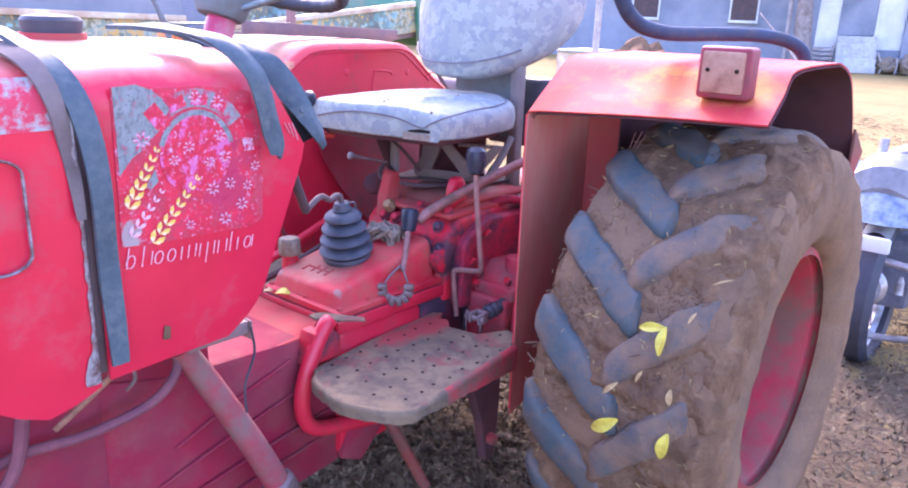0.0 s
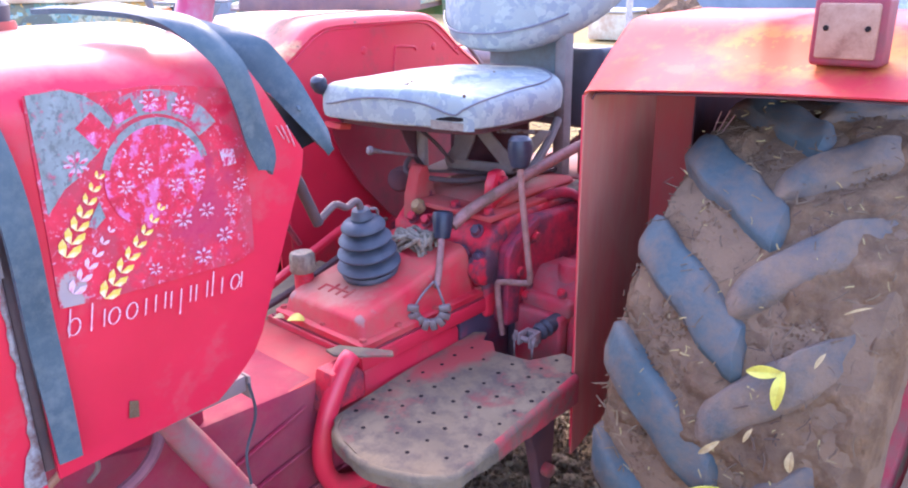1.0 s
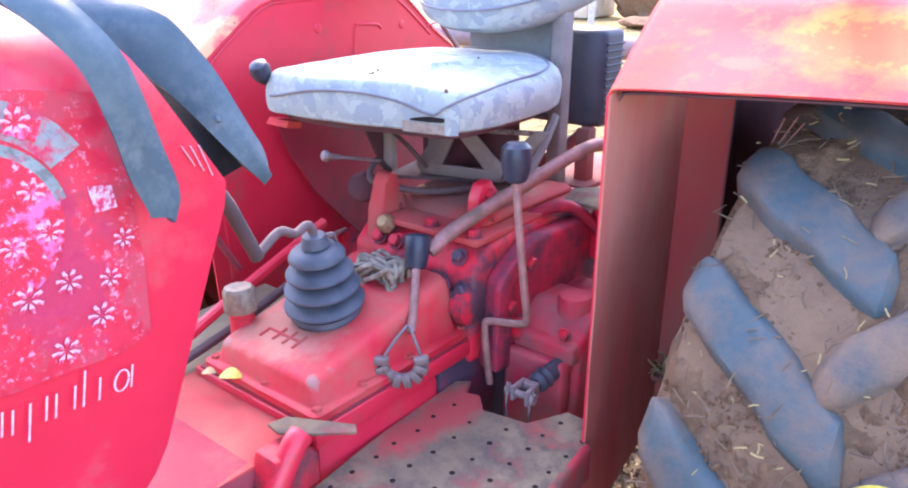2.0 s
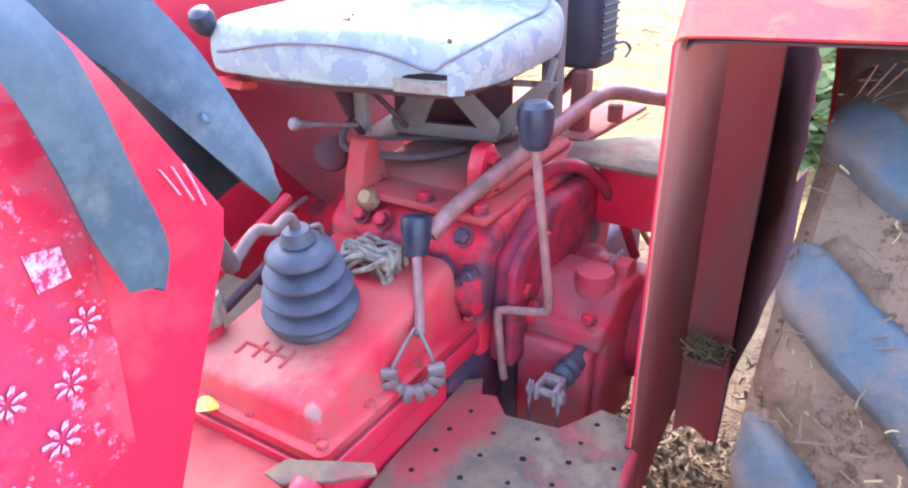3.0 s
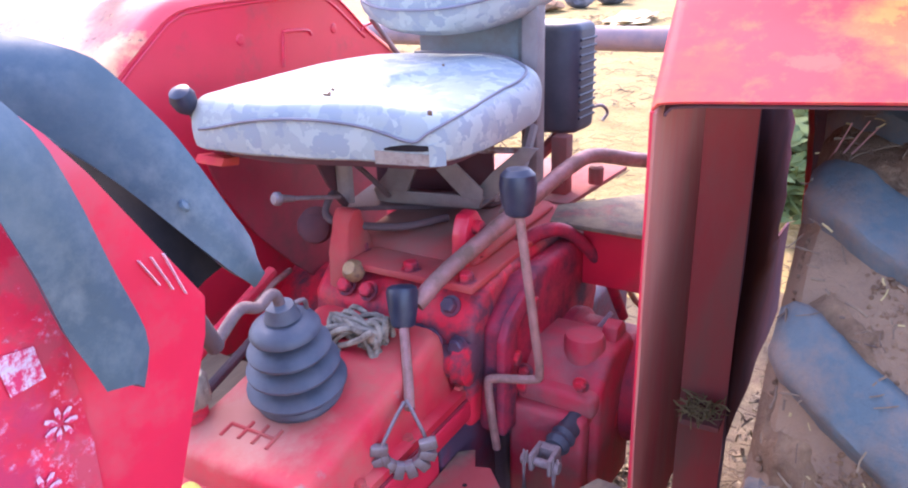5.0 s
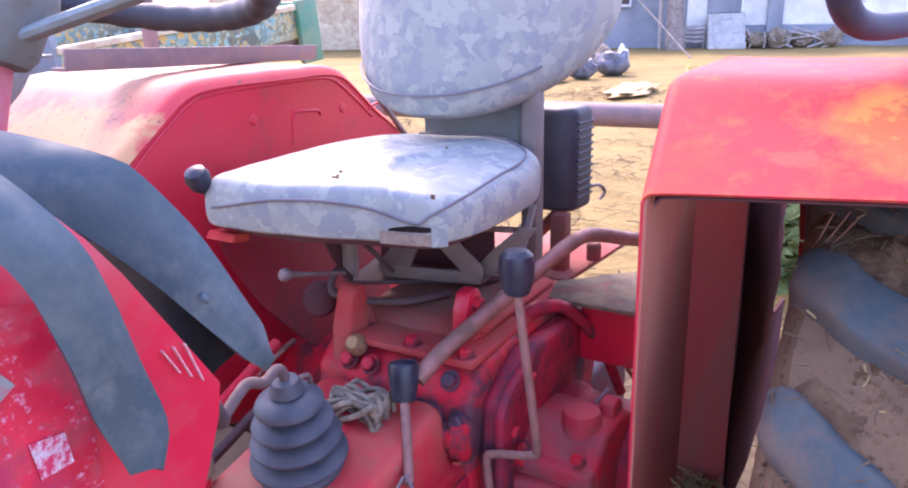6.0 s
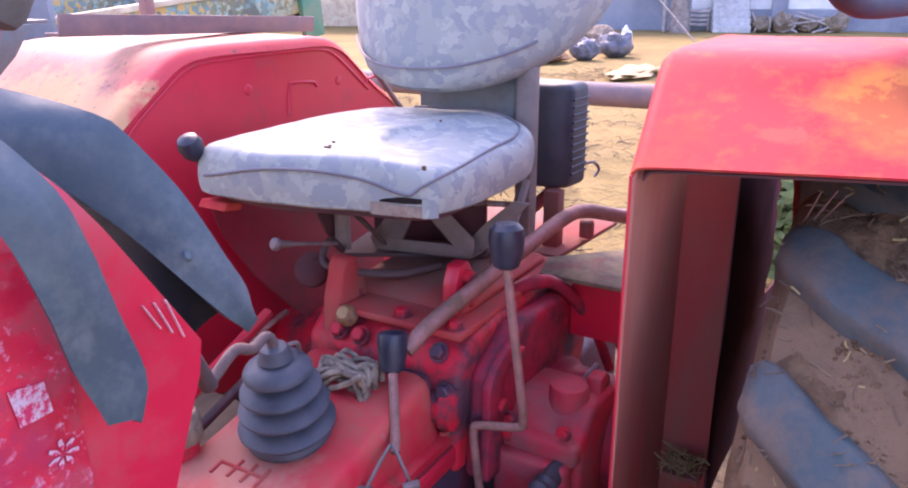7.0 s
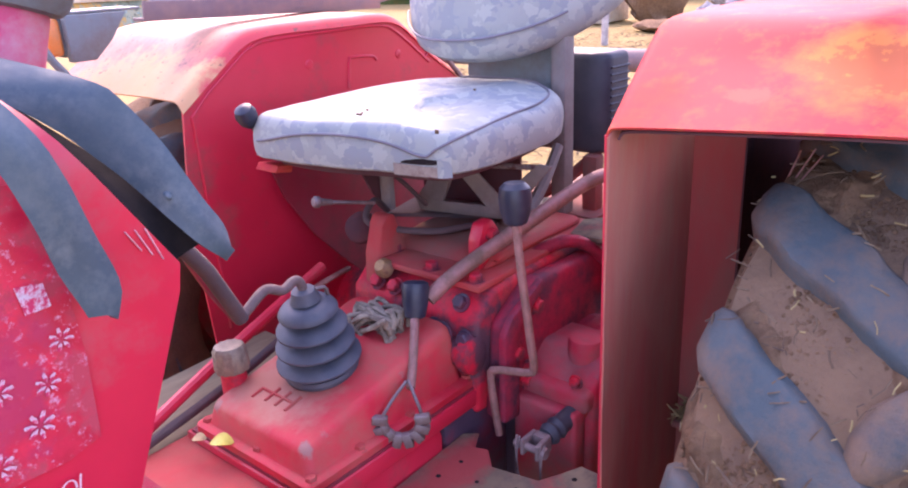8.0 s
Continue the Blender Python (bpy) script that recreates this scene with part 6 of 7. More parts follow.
def build_wheel(c, name, out):
    """A lugged rear wheel; out is -1 when its outer side faces -y."""
    ax = (0, out, 0)
    prof = [(-0.140, 0.325), (-0.160, 0.36), (-0.176, 0.44), (-0.172, 0.52), (-0.152, 0.560), (-0.09, 0.578), (0.0, 0.584), (0.09, 0.578), (0.152, 0.560), (0.172, 0.52), (0.178, 0.44), (0.170, 0.37), (0.155, 0.338), (0.140, 0.325), (0.12, 0.318), (-0.12, 0.318), (-0.140, 0.325)]
    prof = [(a_ * 1.09, r_ * 0.839) for a_, r_ in prof]
    w = part(name, jitter(lathe(prof, c, ax, 180, caps=False), 0.005, 20), M["tyre"], tractor, "muddy lugged tractor tyre")
    # one lug for each side, turned round the axle
    rot0 = 0.0
    for side, turn in ((sd, k) for sd in (-1, 1) for k in range(4)):
        drift = Vector((7.3 * turn, 2.1 * turn, 4.7 * turn))
        bm = bmesh.new()
        nn = 19
        secs = []
        for k in range(nn):
            f = k / (nn - 1)
            yy = side * (-0.024 + 0.210 * f)
            ang = (0.32 if side > 0 else 0.39) * f ** 1.05
            base = WR - 0.010 - 0.065 * max(0, f - 0.55) ** 2 / 0.2 - 0.06 * max(0, f - 0.85) / 0.15
            top = WR + 0.0175 - (0.018 if side * out < 0 else 0.10) * max(0, f - 0.50) ** 2 / 0.25 - 0.012 * max(0, 1 - min(f, 1 - f) / 0.09) ** 2 + 0.0025 * math.sin(f * 17 + side)
            wd = 0.037 + 0.003 * f - 0.014 * max(0, 1 - min(f, 1 - f) / 0.10) ** 2 + 0.0007 * math.sin(f * 23)
            hw = wd / WR
            pts = []
            for r, s in ((base, -1.26), (top - 0.012, -1.08), (top - 0.0065, -1.0), (top - 0.0026, -0.87), (top - 0.0004, -0.5), (top, 0.0), (top - 0.0004, 0.5), (top - 0.0026, 0.87), (top - 0.0065, 1.0), (top - 0.012, 1.08), (base, 1.26)):
                a = ang + s * hw * (1 + 0.03 * math.sin(f * 15 + s * 2))
                q = Vector((-r * math.cos(a), yy, r * math.sin(a)))
                pts.append(bm.verts.new(q + noise.noise_vector(q * 15 + drift) * 0.0050 + noise.noise_vector(q * 38 + drift) * 0.0026 + noise.noise_vector(q * 90) * 0.0012))
            secs.append(pts)
        for a, b in zip(secs, secs[1:]):
            for i in range(10):
                bm.faces.new((a[i], a[i + 1], b[i + 1], b[i]))
        bm.faces.new(secs[0])
        bm.faces.new(secs[-1][::-1])
        bmesh.ops.recalc_face_normals(bm, faces=bm.faces)
        for f in bm.faces:
            f.smooth = True
        for e in bm.edges:
            if len(e.link_faces) == 2 and e.calc_face_angle(0) > radians(40):
                e.smooth = False
        me = bpy.data.meshes.new("lug")
        bm.to_mesh(me)
        bm.free()
        me.materials.append(M["lug"] if side * out < 0 else M["lug_muddy"])
        for k in range(turn, 17, 4):
            ob = new("lug", me)
            ob.parent = w
            ang = radians(LUG0 + (8.8 if side < 0 else 0)) + 2 * math.pi * k / 17
            ob.matrix_parent_inverse = Matrix.Translation(-WHERE[w.name])
            ob.matrix_basis = Matrix.Translation(c) @ Matrix.Rotation(ang, 4, "Y")
    rimp = [(0.158, 0.318), (0.152, 0.338), (0.144, 0.340), (0.134, 0.316), (0.10, 0.300), (0.03, 0.290), (0.0, 0.285), (-0.03, 0.26), (-0.035, 0.12), (-0.02, 0.10), (-0.02, 0.001)]
    rimp = [(a_, r_ * 0.80) for a_, r_ in rimp]
    rim = part("rim", lathe(rimp, c, ax, 72, caps=False), M["rim"], w, "red rim caked with mud")
    for k in range(8):
        a = 2 * math.pi * k / 8
        part("wheel_nut", bolt(c + Vector((0.135 * math.cos(a), out * -0.033, 0.135 * math.sin(a))), ax, 0.014, 0.016), M["rim"], rim)
    part("hub", lathe([(-0.03, 0.075), (0.03, 0.07), (0.05, 0.06), (0.055, 0.01)], c, ax, 28), M["rim"], rim)
    return w


LUG0 = 24.9
build_wheel(WC, "rear_wheel", -1)
build_wheel(Vector((1.560, 1.990, 0.610)), "rear_wheel", 1)
# small front axle carrier so that the tractor stands on its front end
part("front_support", box(-0.40, -0.15, 1.12, 1.40, -0.02, 0.32, 0.02), M["cast"], tractor, "red front axle support")

# ---- loose things on the tractor ----
rp = []
for k in range(170):
    a = k * 0.79
    rp.append(Vector((1.258, 1.250, 0.782)) + Vector((0.030 * math.sin(a * 0.61 + 1) * math.cos(a * 0.23), 0.040 * math.cos(a), 0.034 * math.sin(a * 0.87 + 0.5) + 0.006 * math.sin(a * 2.3))))
alone("rope", tube(rp, 0.0042, 7, n=3), M["cloth"], "tangled dirty white rope tucked behind the gear boot", "rope")


def leaf_mesh(at, along_dir, normal, ln, w, fold=0.2, curl=0.1):
    d, nn = Vector(along_dir).normalized(), Vector(normal).normalized()
    sd = d.cross(nn).normalized()

    def fn(u, v):
        s = v * 2 - 1
        wd = w * math.sin(math.pi * (0.04 + 0.92 * u)) ** 0.8
        return Vector(at) + d * ln * u + sd * s * wd + nn * (abs(s) * wd * fold + curl * ln * math.sin(math.pi * u))
    return shell(fn, 8, 4, 0.0008)


def on_tyre(y, deg, up=0.034):
    a = radians(deg + (deg - 14) * 0.165)
    r = WR + up
    return Vector((WC.x - r * math.cos(a), y, WC.z + r * math.sin(a))), Vector((-math.cos(a), 0, math.sin(a)))


for at, to, w, mt, lb in (((1.132, 0.469, 0.829), (1.126, 0.512, 0.820), 0.0085, "leaf", "bright yellow leaf stuck to the muddy tyre"),
                          ((1.131, 0.468, 0.832), (1.115, 0.468, 0.785), 0.0085, "leaf", "bright yellow leaf folded on the tyre"),
                          ((1.086, 0.514, 0.662), (1.088, 0.562, 0.626), 0.0120, "leaf", "yellow leaf lying on the tyre lug"),
                          ((1.105, 0.431, 0.660), (1.101, 0.438, 0.613), 0.0110, "leaf", "small yellow leaf on the tyre"),
                          ((1.092, 0.550, 0.697), (1.097, 0.526, 0.724), 0.0045, "dryleaf", "dry brown leaf on the tyre"),
                          ((1.119, 0.441, 0.703), (1.124, 0.443, 0.730), 0.0060, "dryleaf", "dry leaf caught in the tread"),
                          ((1.101, 0.497, 0.733), (1.106, 0.489, 0.754), 0.0030, "dryleaf", "scrap of dry leaf on a tyre lug"),
                          ((1.144, 0.437, 0.842), (1.157, 0.430, 0.860), 0.0030, "dryleaf", "pale dry husk stuck to the tyre"),
                          ((1.205, 0.428, 0.896), (1.226, 0.401, 0.906), 0.0018, "dryleaf", "long dry blade stuck to the tyre")):
    d_ = Vector(to) - Vector(at)
    n_ = Vector((at[0] - WC.x, 0, at[2] - WC.z)).normalized()
    alone("leaf", leaf_mesh(Vector(at) + n_ * 0.003, d_, n_, d_.length, w, 0.5), M[mt], lb, "leaf", "leaves on the tyre")
alone("leaf", leaf_mesh((1.392, 0.721, 1.035), (0.08, -1.00, 0.02), (-0.75, 0, 0.65), 0.041, 0.009), M["dryleaf"], "dull yellow leaf at the foot of a dry sprig", "leaf")
alone("leaf", leaf_mesh((0.985, 1.320, 0.701), (0.5, -0.8, 0.05), (-0.2, -0.1, 1), 0.034, 0.012, 0.1, 0.2), M["leaf"], "yellow leaf on the gearbox flange", "leaf")
alone("leaf", leaf_mesh((0.975, 1.350, 0.700), (0.4, -0.7, 0.1), (-0.2, -0.1, 1), 0.022, 0.008, 0.1, 0.2), M["dryleaf"], "curled brown leaf on the gearbox flange", "leaf")
sprig = thing("dry_sprig", (1.46, 0.745, 1.008), "dry grey-mauve grass sprig growing under the fender", "sprig")
for k, (dx, dy, dz) in enumerate(((-0.022, -0.032, 0.084), (-0.025, -0.048, 0.088), (-0.026, -0.057, 0.082))):
    b = Vector((1.452, 0.740, 1.012))
    part("stalk", tube([b, b + Vector((dx * 0.75, dy * 0.62, dz * 0.60)), b + Vector((dx, dy, dz))], lambda t: 0.0016 * (1 - 0.5 * t), 6), M["rod"], sprig)


def tyre_straw(name, n, seed, material, lo, hi, label):
    """Stalks and crumbs pressed into the mud between the lugs, joined."""
    rng = random.Random(seed)
    bm = bmesh.new()
    for _ in range(n):
        y = rng.uniform(0.38, 0.735)
        p, n_ = on_tyre(y, rng.uniform(-12, 72), rng.uniform(-0.002, 0.012) - 0.02 * max(0, abs(y - 0.552) - 0.10) / 0.08)
        t_ = n_.cross(Vector((0, 1, 0)))
        a = rng.uniform(0, math.pi)
        d = (Vector((0, 1, 0)) * math.cos(a) + t_ * math.sin(a) + n_ * rng.uniform(-0.1, 0.12)).normalized()
        ln = rng.uniform(lo, hi)
        q = p + n_ * 0.006
        e_ = Vector((rng.uniform(-1, 1), rng.uniform(-1, 1), rng.uniform(-0.4, 0.6))) * ln * 0.10
        tube([q, q + d * ln * 0.5 + e_, q + d * ln], rng.uniform(0.0005, 0.0014), 4, bm, smooth=False)
    return alone(name, bm, material, label, "straw", kind="stuff")


tyre_straw("straw_on_tyre", 520, 4, M["straw_dull"], 0.004, 0.026, "weathered straw stuck in the mud of the tyre")
tyre_straw("straw_on_tyre", 120, 15, M["straw"], 0.003, 0.014, "short pale straw bits in the mud of the tyre")


def lumps(name, places, material, rng, label, category):
    """Small uneven lumps at (centre, radius) places, joined."""
    verts, faces = [], []
    ico = bmesh.new()
    bmesh.ops.create_icosphere(ico, subdivisions=1, radius=1.0)
    ico.verts.index_update()
    shape = [v.co.copy() for v in ico.verts]
    tris = [tuple(v.index for v in f.verts) for f in ico.faces]
    ico.free()
    for c, r in places:
        b = len(verts)
        for q in shape:
            verts.append(tuple(c + Vector((q.x * r * rng.uniform(0.7, 1.4), q.y * r * rng.uniform(0.7, 1.4), q.z * r * rng.uniform(0.6, 1.1)))))
        faces += [tuple(b + i for i in t) for t in tris]
    me = bpy.data.meshes.new(name)
    me.from_pydata(verts, [], faces)
    me.materials.append(material)
    return tagged(new(name, me), label, category, kind="stuff")


def tyre_crumbs(n, seed):
    rng = random.Random(seed)
    places = []
    for _ in range(n):
        y = rng.uniform(0.38, 0.73)
        p, n_ = on_tyre(y, rng.uniform(-10, 70), -0.004 - 0.03 * max(0, abs(y - 0.552) - 0.10) / 0.08)
        places.append((p, rng.uniform(0.0008, 0.0036)))
    lumps("mud_crumbs", places, M["mud"], rng, "crumbs of dried mud between the tyre lugs", "mud")


tyre_crumbs(9000, 8)
# mud that fills the grooves and laps over the lugs
CROWN = [(0.0, 0.490), (0.098, 0.485), (0.166, 0.470), (0.187, 0.436), (0.192, 0.39)]


def mud_fn(u, v):
    y = WC.y + (v - 0.5) * 0.384
    off = abs(y - WC.y)
    for (a0, r0), (a1, r1) in zip(CROWN, CROWN[1:]):
        if off <= a1 + 1e-6:
            r = r0 + (r1 - r0) * (off - a0) / (a1 - a0)
            break
    a = radians(-22 + 112 * u)
    p = Vector((WC.x - r * math.cos(a), y, WC.z + r * math.sin(a)))
    n1, n2, n3 = noise.noise(p * 9), noise.noise(p * 28), noise.noise(p * 75)
    outer = max(0.0, min(1.0, (0.60 - y) / 0.16))
    h = -0.001 + 0.0070 * outer + 0.022 * n1 + 0.013 * n2 + 0.0050 * n3
    return p + Vector((-math.cos(a), 0, math.sin(a))) * h


alone("mud_crust", shell(mud_fn, 230, 80, 0.003), M["mud"], "dried brown mud packed between and over the tyre lugs", "mud", kind="stuff")

straw_stuff("straw_heap", 1100, 1.05, 2.1, 0.75, 1.9, 0.02, 0.09, M["straw_dull"], "straw and dry weeds heaped under the tractor", z=lambda x, y: 0.05 * max(0, noise.noise(Vector((x * 4, y * 4, 0)))), seed=9, wide=0.0014, tilt=0.9)


def leaf_litter(name, n, seed, x0, x1, y0, y1, label):
    """Small curled flakes of dead leaf and husk in loose heaps, joined."""
    rng = random.Random(seed)
    verts, faces = [], []
    for _ in range(n):
        x, y = rng.uniform(x0, x1), rng.uniform(y0, y1)
        heap_z = 0.07 * max(0, noise.noise(Vector((x * 5, y * 5, 0))) + 0.15)
        c = Vector((x, y, mound(x, y) + 0.004 + heap_z * rng.random()))
        ln, w = rng.uniform(0.006, 0.020), rng.uniform(0.002, 0.006)
        turn = Matrix.Rotation(rng.uniform(0, 6.3), 3, "Z") @ Matrix.Rotation(rng.gauss(0, 0.6), 3, "Y") @ Matrix.Rotation(rng.gauss(0, 0.6), 3, "X")
        b, curl = len(verts), rng.uniform(0.1, 0.5)
        for k in range(3):
            wd = w * (1.0, 0.9, 0.25)[k]
            for sg in (-1, 1):
                verts.append(tuple(c + turn @ Vector((ln * (k - 1), sg * wd, curl * ln * (k - 1) ** 2))))
        faces += [(b, b + 1, b + 3, b + 2), (b + 2, b + 3, b + 5, b + 4)]
    me = bpy.data.meshes.new(name)
    me.from_pydata(verts, [], faces)
    me.materials.append(M["litter"])
    return tagged(new(name, me), label, "litter", kind="stuff")


leaf_litter("leaf_litter", 5000, 29, 1.9, 4.0, -0.3, 0.9, "dead leaves and husks strewn beside the wheel")
leaf_litter("leaf_litter", 7000, 23, 0.75, 2.05, 0.78, 1.75, "dead leaves and husks strewn under the tractor")


def earth_clods(n, seed, x0, x1, y0, y1, label):
    rng = random.Random(seed)
    places = []
    for _ in range(n):
        x, y, r = rng.uniform(x0, x1), rng.uniform(y0, y1), rng.uniform(0.005, 0.020)
        places.append((Vector((x, y, mound(x, y) + r * 0.35)), r))
    lumps("earth_clods", places, M["soil"], rng, label, "earth")


earth_clods(520, 31, 1.10, 2.05, 0.90, 1.65, "dark clods of earth and rotten weeds under the tractor")
straw_stuff("straw_tuft", 70, 1.495, 1.550, 0.818, 0.868, 0.015, 0.05, M["straw"], "straw caught on the fender ledge", z=lambda x, y: 0.642 - mound(x, y), seed=14, wide=0.0009, tilt=0.5)

# ---- the yard behind ----
AZ = radians(17)
WN, WS = Vector((math.cos(AZ), math.sin(AZ), 0)), Vector((-math.sin(AZ), math.cos(AZ), 0))
WO = Vector((0.5, 0.65, 0)) + WN * 26


def yard(s, d, z=0.0):
    """A place in the yard: s metres along the far wall, d metres in front of it."""
    return WO + WS * s - WN * d + Vector((0, 0, z))


def wbox(s0, s1, d0, d1, z0, z1, bev=0.02):
    m4 = Matrix((Vector((WS.x, -WN.x, 0, WO.x)), Vector((WS.y, -WN.y, 0, WO.y)), Vector((0, 0, 1, 0)), Vector((0, 0, 0, 1))))
    return box(s0, s1, d0, d1, z0, z1, bev, 1, m=m4)


shed = thing("farm_building", tuple(yard(0, -2)), "long low farm building, whitewashed beside a grey-blue part", "building")
part("wall", wbox(-14.0, -1.2, -4, 0, 0.62, 3.2), M["wall_white"], shed, "whitewashed wall")
part("plinth", wbox(-14.0, -1.2, -4, 0.03, -0.1, 0.62), M["wall_base"], shed, "dark blue-grey plinth")
part("wall", wbox(-1.2, 9.0, -4, 0, -0.1, 2.9), M["wall_grey"], shed, "grey-blue wall")
part("wall", wbox(9.0, 16.0, -5, -1.0, -0.1, 3.0), M["cream"], shed, "dull cream wall")
part("roof", wbox(-14.4, 16.4, -4.4, 0.5, 3.2, 3.4), M["steel"], shed, "grey sheet roof")
dr = part("door", wbox(-2.78, -1.80, -0.05, 0.05, 1.0, 2.9), M["wall_base"], shed, "dark doorway")
part("door_frame", wbox(-2.86, -2.78, -0.05, 0.08, 1.0, 2.95), M["wall_white"], dr)
for s0, s1 in ((0.57, 1.33), (3.6, 4.4), (-6.2, -5.4)):
    w = part("window", wbox(s0, s1, -0.05, 0.04, 1.33, 2.3), M["dark"], shed, "small dark window")
    part("sill", wbox(s0 - 0.06, s1 + 0.06, 0, 0.12, 1.24, 1.33), M["wall_white"], w)
    part("window_frame", wbox(s0 - 0.06, s0, 0, 0.06, 1.33, 2.3), M["wall_white"], w)
    part("window_frame", wbox(s1, s1 + 0.06, 0, 0.06, 1.33, 2.3), M["wall_white"], w)
for s0 in (-4.0, -8.5, -12.0):
    part("pillar", wbox(s0, s0 + 0.45, 0, 0.12, -0.1, 3.2), M["wall_base"], shed, "blue-grey pilaster")
st = thing("steps", tuple(yard(-2.35, 0.5)), "pale stone steps up to a dark doorway", "steps", kind="structure")
for k in range(5):
    part("step", wbox(-2.88, -1.80, 0.1, 1.25 - 0.22 * k, 0.2 * k - 0.03, 0.2 * k + 0.195, 0.03), M["stone"], st)
rngy = random.Random(11)


def heap(at, r, h, material, name, label, cat, rough=0.25, seed=0, squash=1.0, kind=""):
    bm = bmesh.new()
    bmesh.ops.create_icosphere(bm, subdivisions=3, radius=1.0)
    for v in bm.verts:
        q = v.co.copy()
        f = 1 + rough * noise.noise(q * 1.8 + Vector((seed, 0, 0))) + 0.4 * rough * noise.noise(q * 5 + Vector((0, seed, 0)))
        v.co = Vector(at) + Vector((q.x * r * f, q.y * r * f * squash, max(-0.02, (q.z * 0.5 + 0.42) * h * f)))
    return alone(name, bm, material, label, cat, kind=kind)


heap(yard(1.15, 11.0), 0.27, 0.42, M["sack"], "sack", "dark knotted plastic sack on the ground", "sack", seed=1)
heap(yard(0.62, 10.2), 0.33, 0.50, M["sack"], "sack", "full dark blue plastic sack", "sack", seed=2)
# bundle of junk, listed as tarpaulin
heap(yard(1.0, 8.8), 0.34, 0.55, M["cloth"], "tarpaulin", "brown bundle of junk behind the sacks", "tarpaulin", seed=3)
heap(yard(0.45, 9.3), 0.12, 0.55, M["wall_white"], "sack", "small pale upright sack beside the dark ones", "sack", seed=4)
heap(yard(1.9, 11.6), 0.5, 0.20, M["mud"], "mound", "low mound of trampled earth", "mound", seed=5)
heap(yard(0.2, 13.6), 0.9, 0.12, M["dryleaf"], "straw_pile", "flat pile of yellow straw", "straw", 0.5, seed=6, squash=0.35, kind="stuff")
# debris lumps along the wall, listed as tarpaulin too
for k, (s_, d_) in enumerate(((-3.2, 0.7), (-3.8, 0.8), (-4.5, 0.6), (-5.2, 0.8))):
    heap(yard(s_, d_), 0.34, 0.45 + 0.1 * (k % 2), M["cloth"], "tarpaulin", "grey-brown bundle of debris along the wall", "tarpaulin", 0.6, seed=7 + k)
for k in range(6):
    b = yard(-3.0 - 0.4 * k, 1.0)
    alone("stick", tube([b, b + WS * rngy.uniform(-0.5, 0.5) + Vector((0, 0, 0.2)), b + WS * rngy.uniform(-0.9, 0.9) + Vector((0, 0, rngy.uniform(0.25, 0.6)))], 0.025, 6), M["post"], "bare stick leaning in a scrap heap", "stick", "sticks along the wall")
alone("post", tube([yard(-0.42, 0.8, -0.05), yard(-0.40, 0.8, 1.2), yard(-0.38, 0.8, 2.6)], 0.07, 8), M["post"], "pale weathered wooden post", "post")
tr_b = yard(-0.85, 1.2)
tree = thing("tree", tuple(tr_b), "grey-barked tree beside the wall", "tree")
part("trunk", tube([tr_b + Vector((0, 0, -0.1)), tr_b + Vector((0.05, 0.05, 1.0)), tr_b + Vector((0, 0.1, 2.2)), tr_b + Vector((0.2, 0.1, 4.0))], lambda t: 0.30 - 0.14 * t, 14), M["bark"], tree)
for k in range(5):
    a = k * 1.3
    part("limb", tube([tr_b + Vector((0.05, 0.1, 2.4 + 0.3 * k)), tr_b + Vector((0.9 * math.cos(a), 0.9 * math.sin(a), 3.4 + 0.3 * k)), tr_b + Vector((1.7 * math.cos(a), 1.7 * math.sin(a), 4.2 + 0.3 * k))], lambda t: 0.10 - 0.07 * t, 8), M["bark"], tree)


def leaf_cloud(name, at, r, n, material, parent, seed, size):
    rng = random.Random(seed)
    verts, faces = [], []
    for _ in range(n):
        v = Vector((rng.gauss(0, 1), rng.gauss(0, 1), rng.gauss(0, 0.8)))
        v = v.normalized() * rng.uniform(0.35, 1.0)
        p = Vector(at) + Vector((v.x * r[0], v.y * r[1], v.z * r[2]))
        if noise.noise(p * 1.1) < -0.12:
            continue
        d = Vector((rng.uniform(-1, 1), rng.uniform(-1, 1), rng.uniform(-0.6, 0.4))).normalized() * size * rng.uniform(0.6, 1.3)
        s_ = d.orthogonal().normalized() * size * 0.3
        b = len(verts)
        verts += [p - d, p + s_, p + d, p - s_]
        faces.append((b, b + 1, b + 2, b + 3))
    me = bpy.data.meshes.new(name)
    me.from_pydata([tuple(v) for v in verts], [], faces)
    me.materials.append(material)
    ob = new(name, me)
    if parent is not None:
        ob.parent = parent
        ob.matrix_parent_inverse = Matrix.Translation(-WHERE[parent.name])
    ob["kind"] = "stuff"
    return ob


leaf_cloud("crown", tr_b + Vector((0.1, 0.1, 4.6)), (2.6, 2.6, 1.5), 5000, M["foliage"], tree, 21, 0.09)
alone("leaning_pole", tube([yard(-1.10, 5.5, 0.0), yard(-0.4, 4.0, 0.75), yard(0.38, 2.6, 1.55)], 0.020, 8), M["bark"], "dark pole leaning across the yard", "pole")
cr = thing("crate", tuple(yard(-0.95, 11.0)), "small yellow crate on the bare earth", "crate")
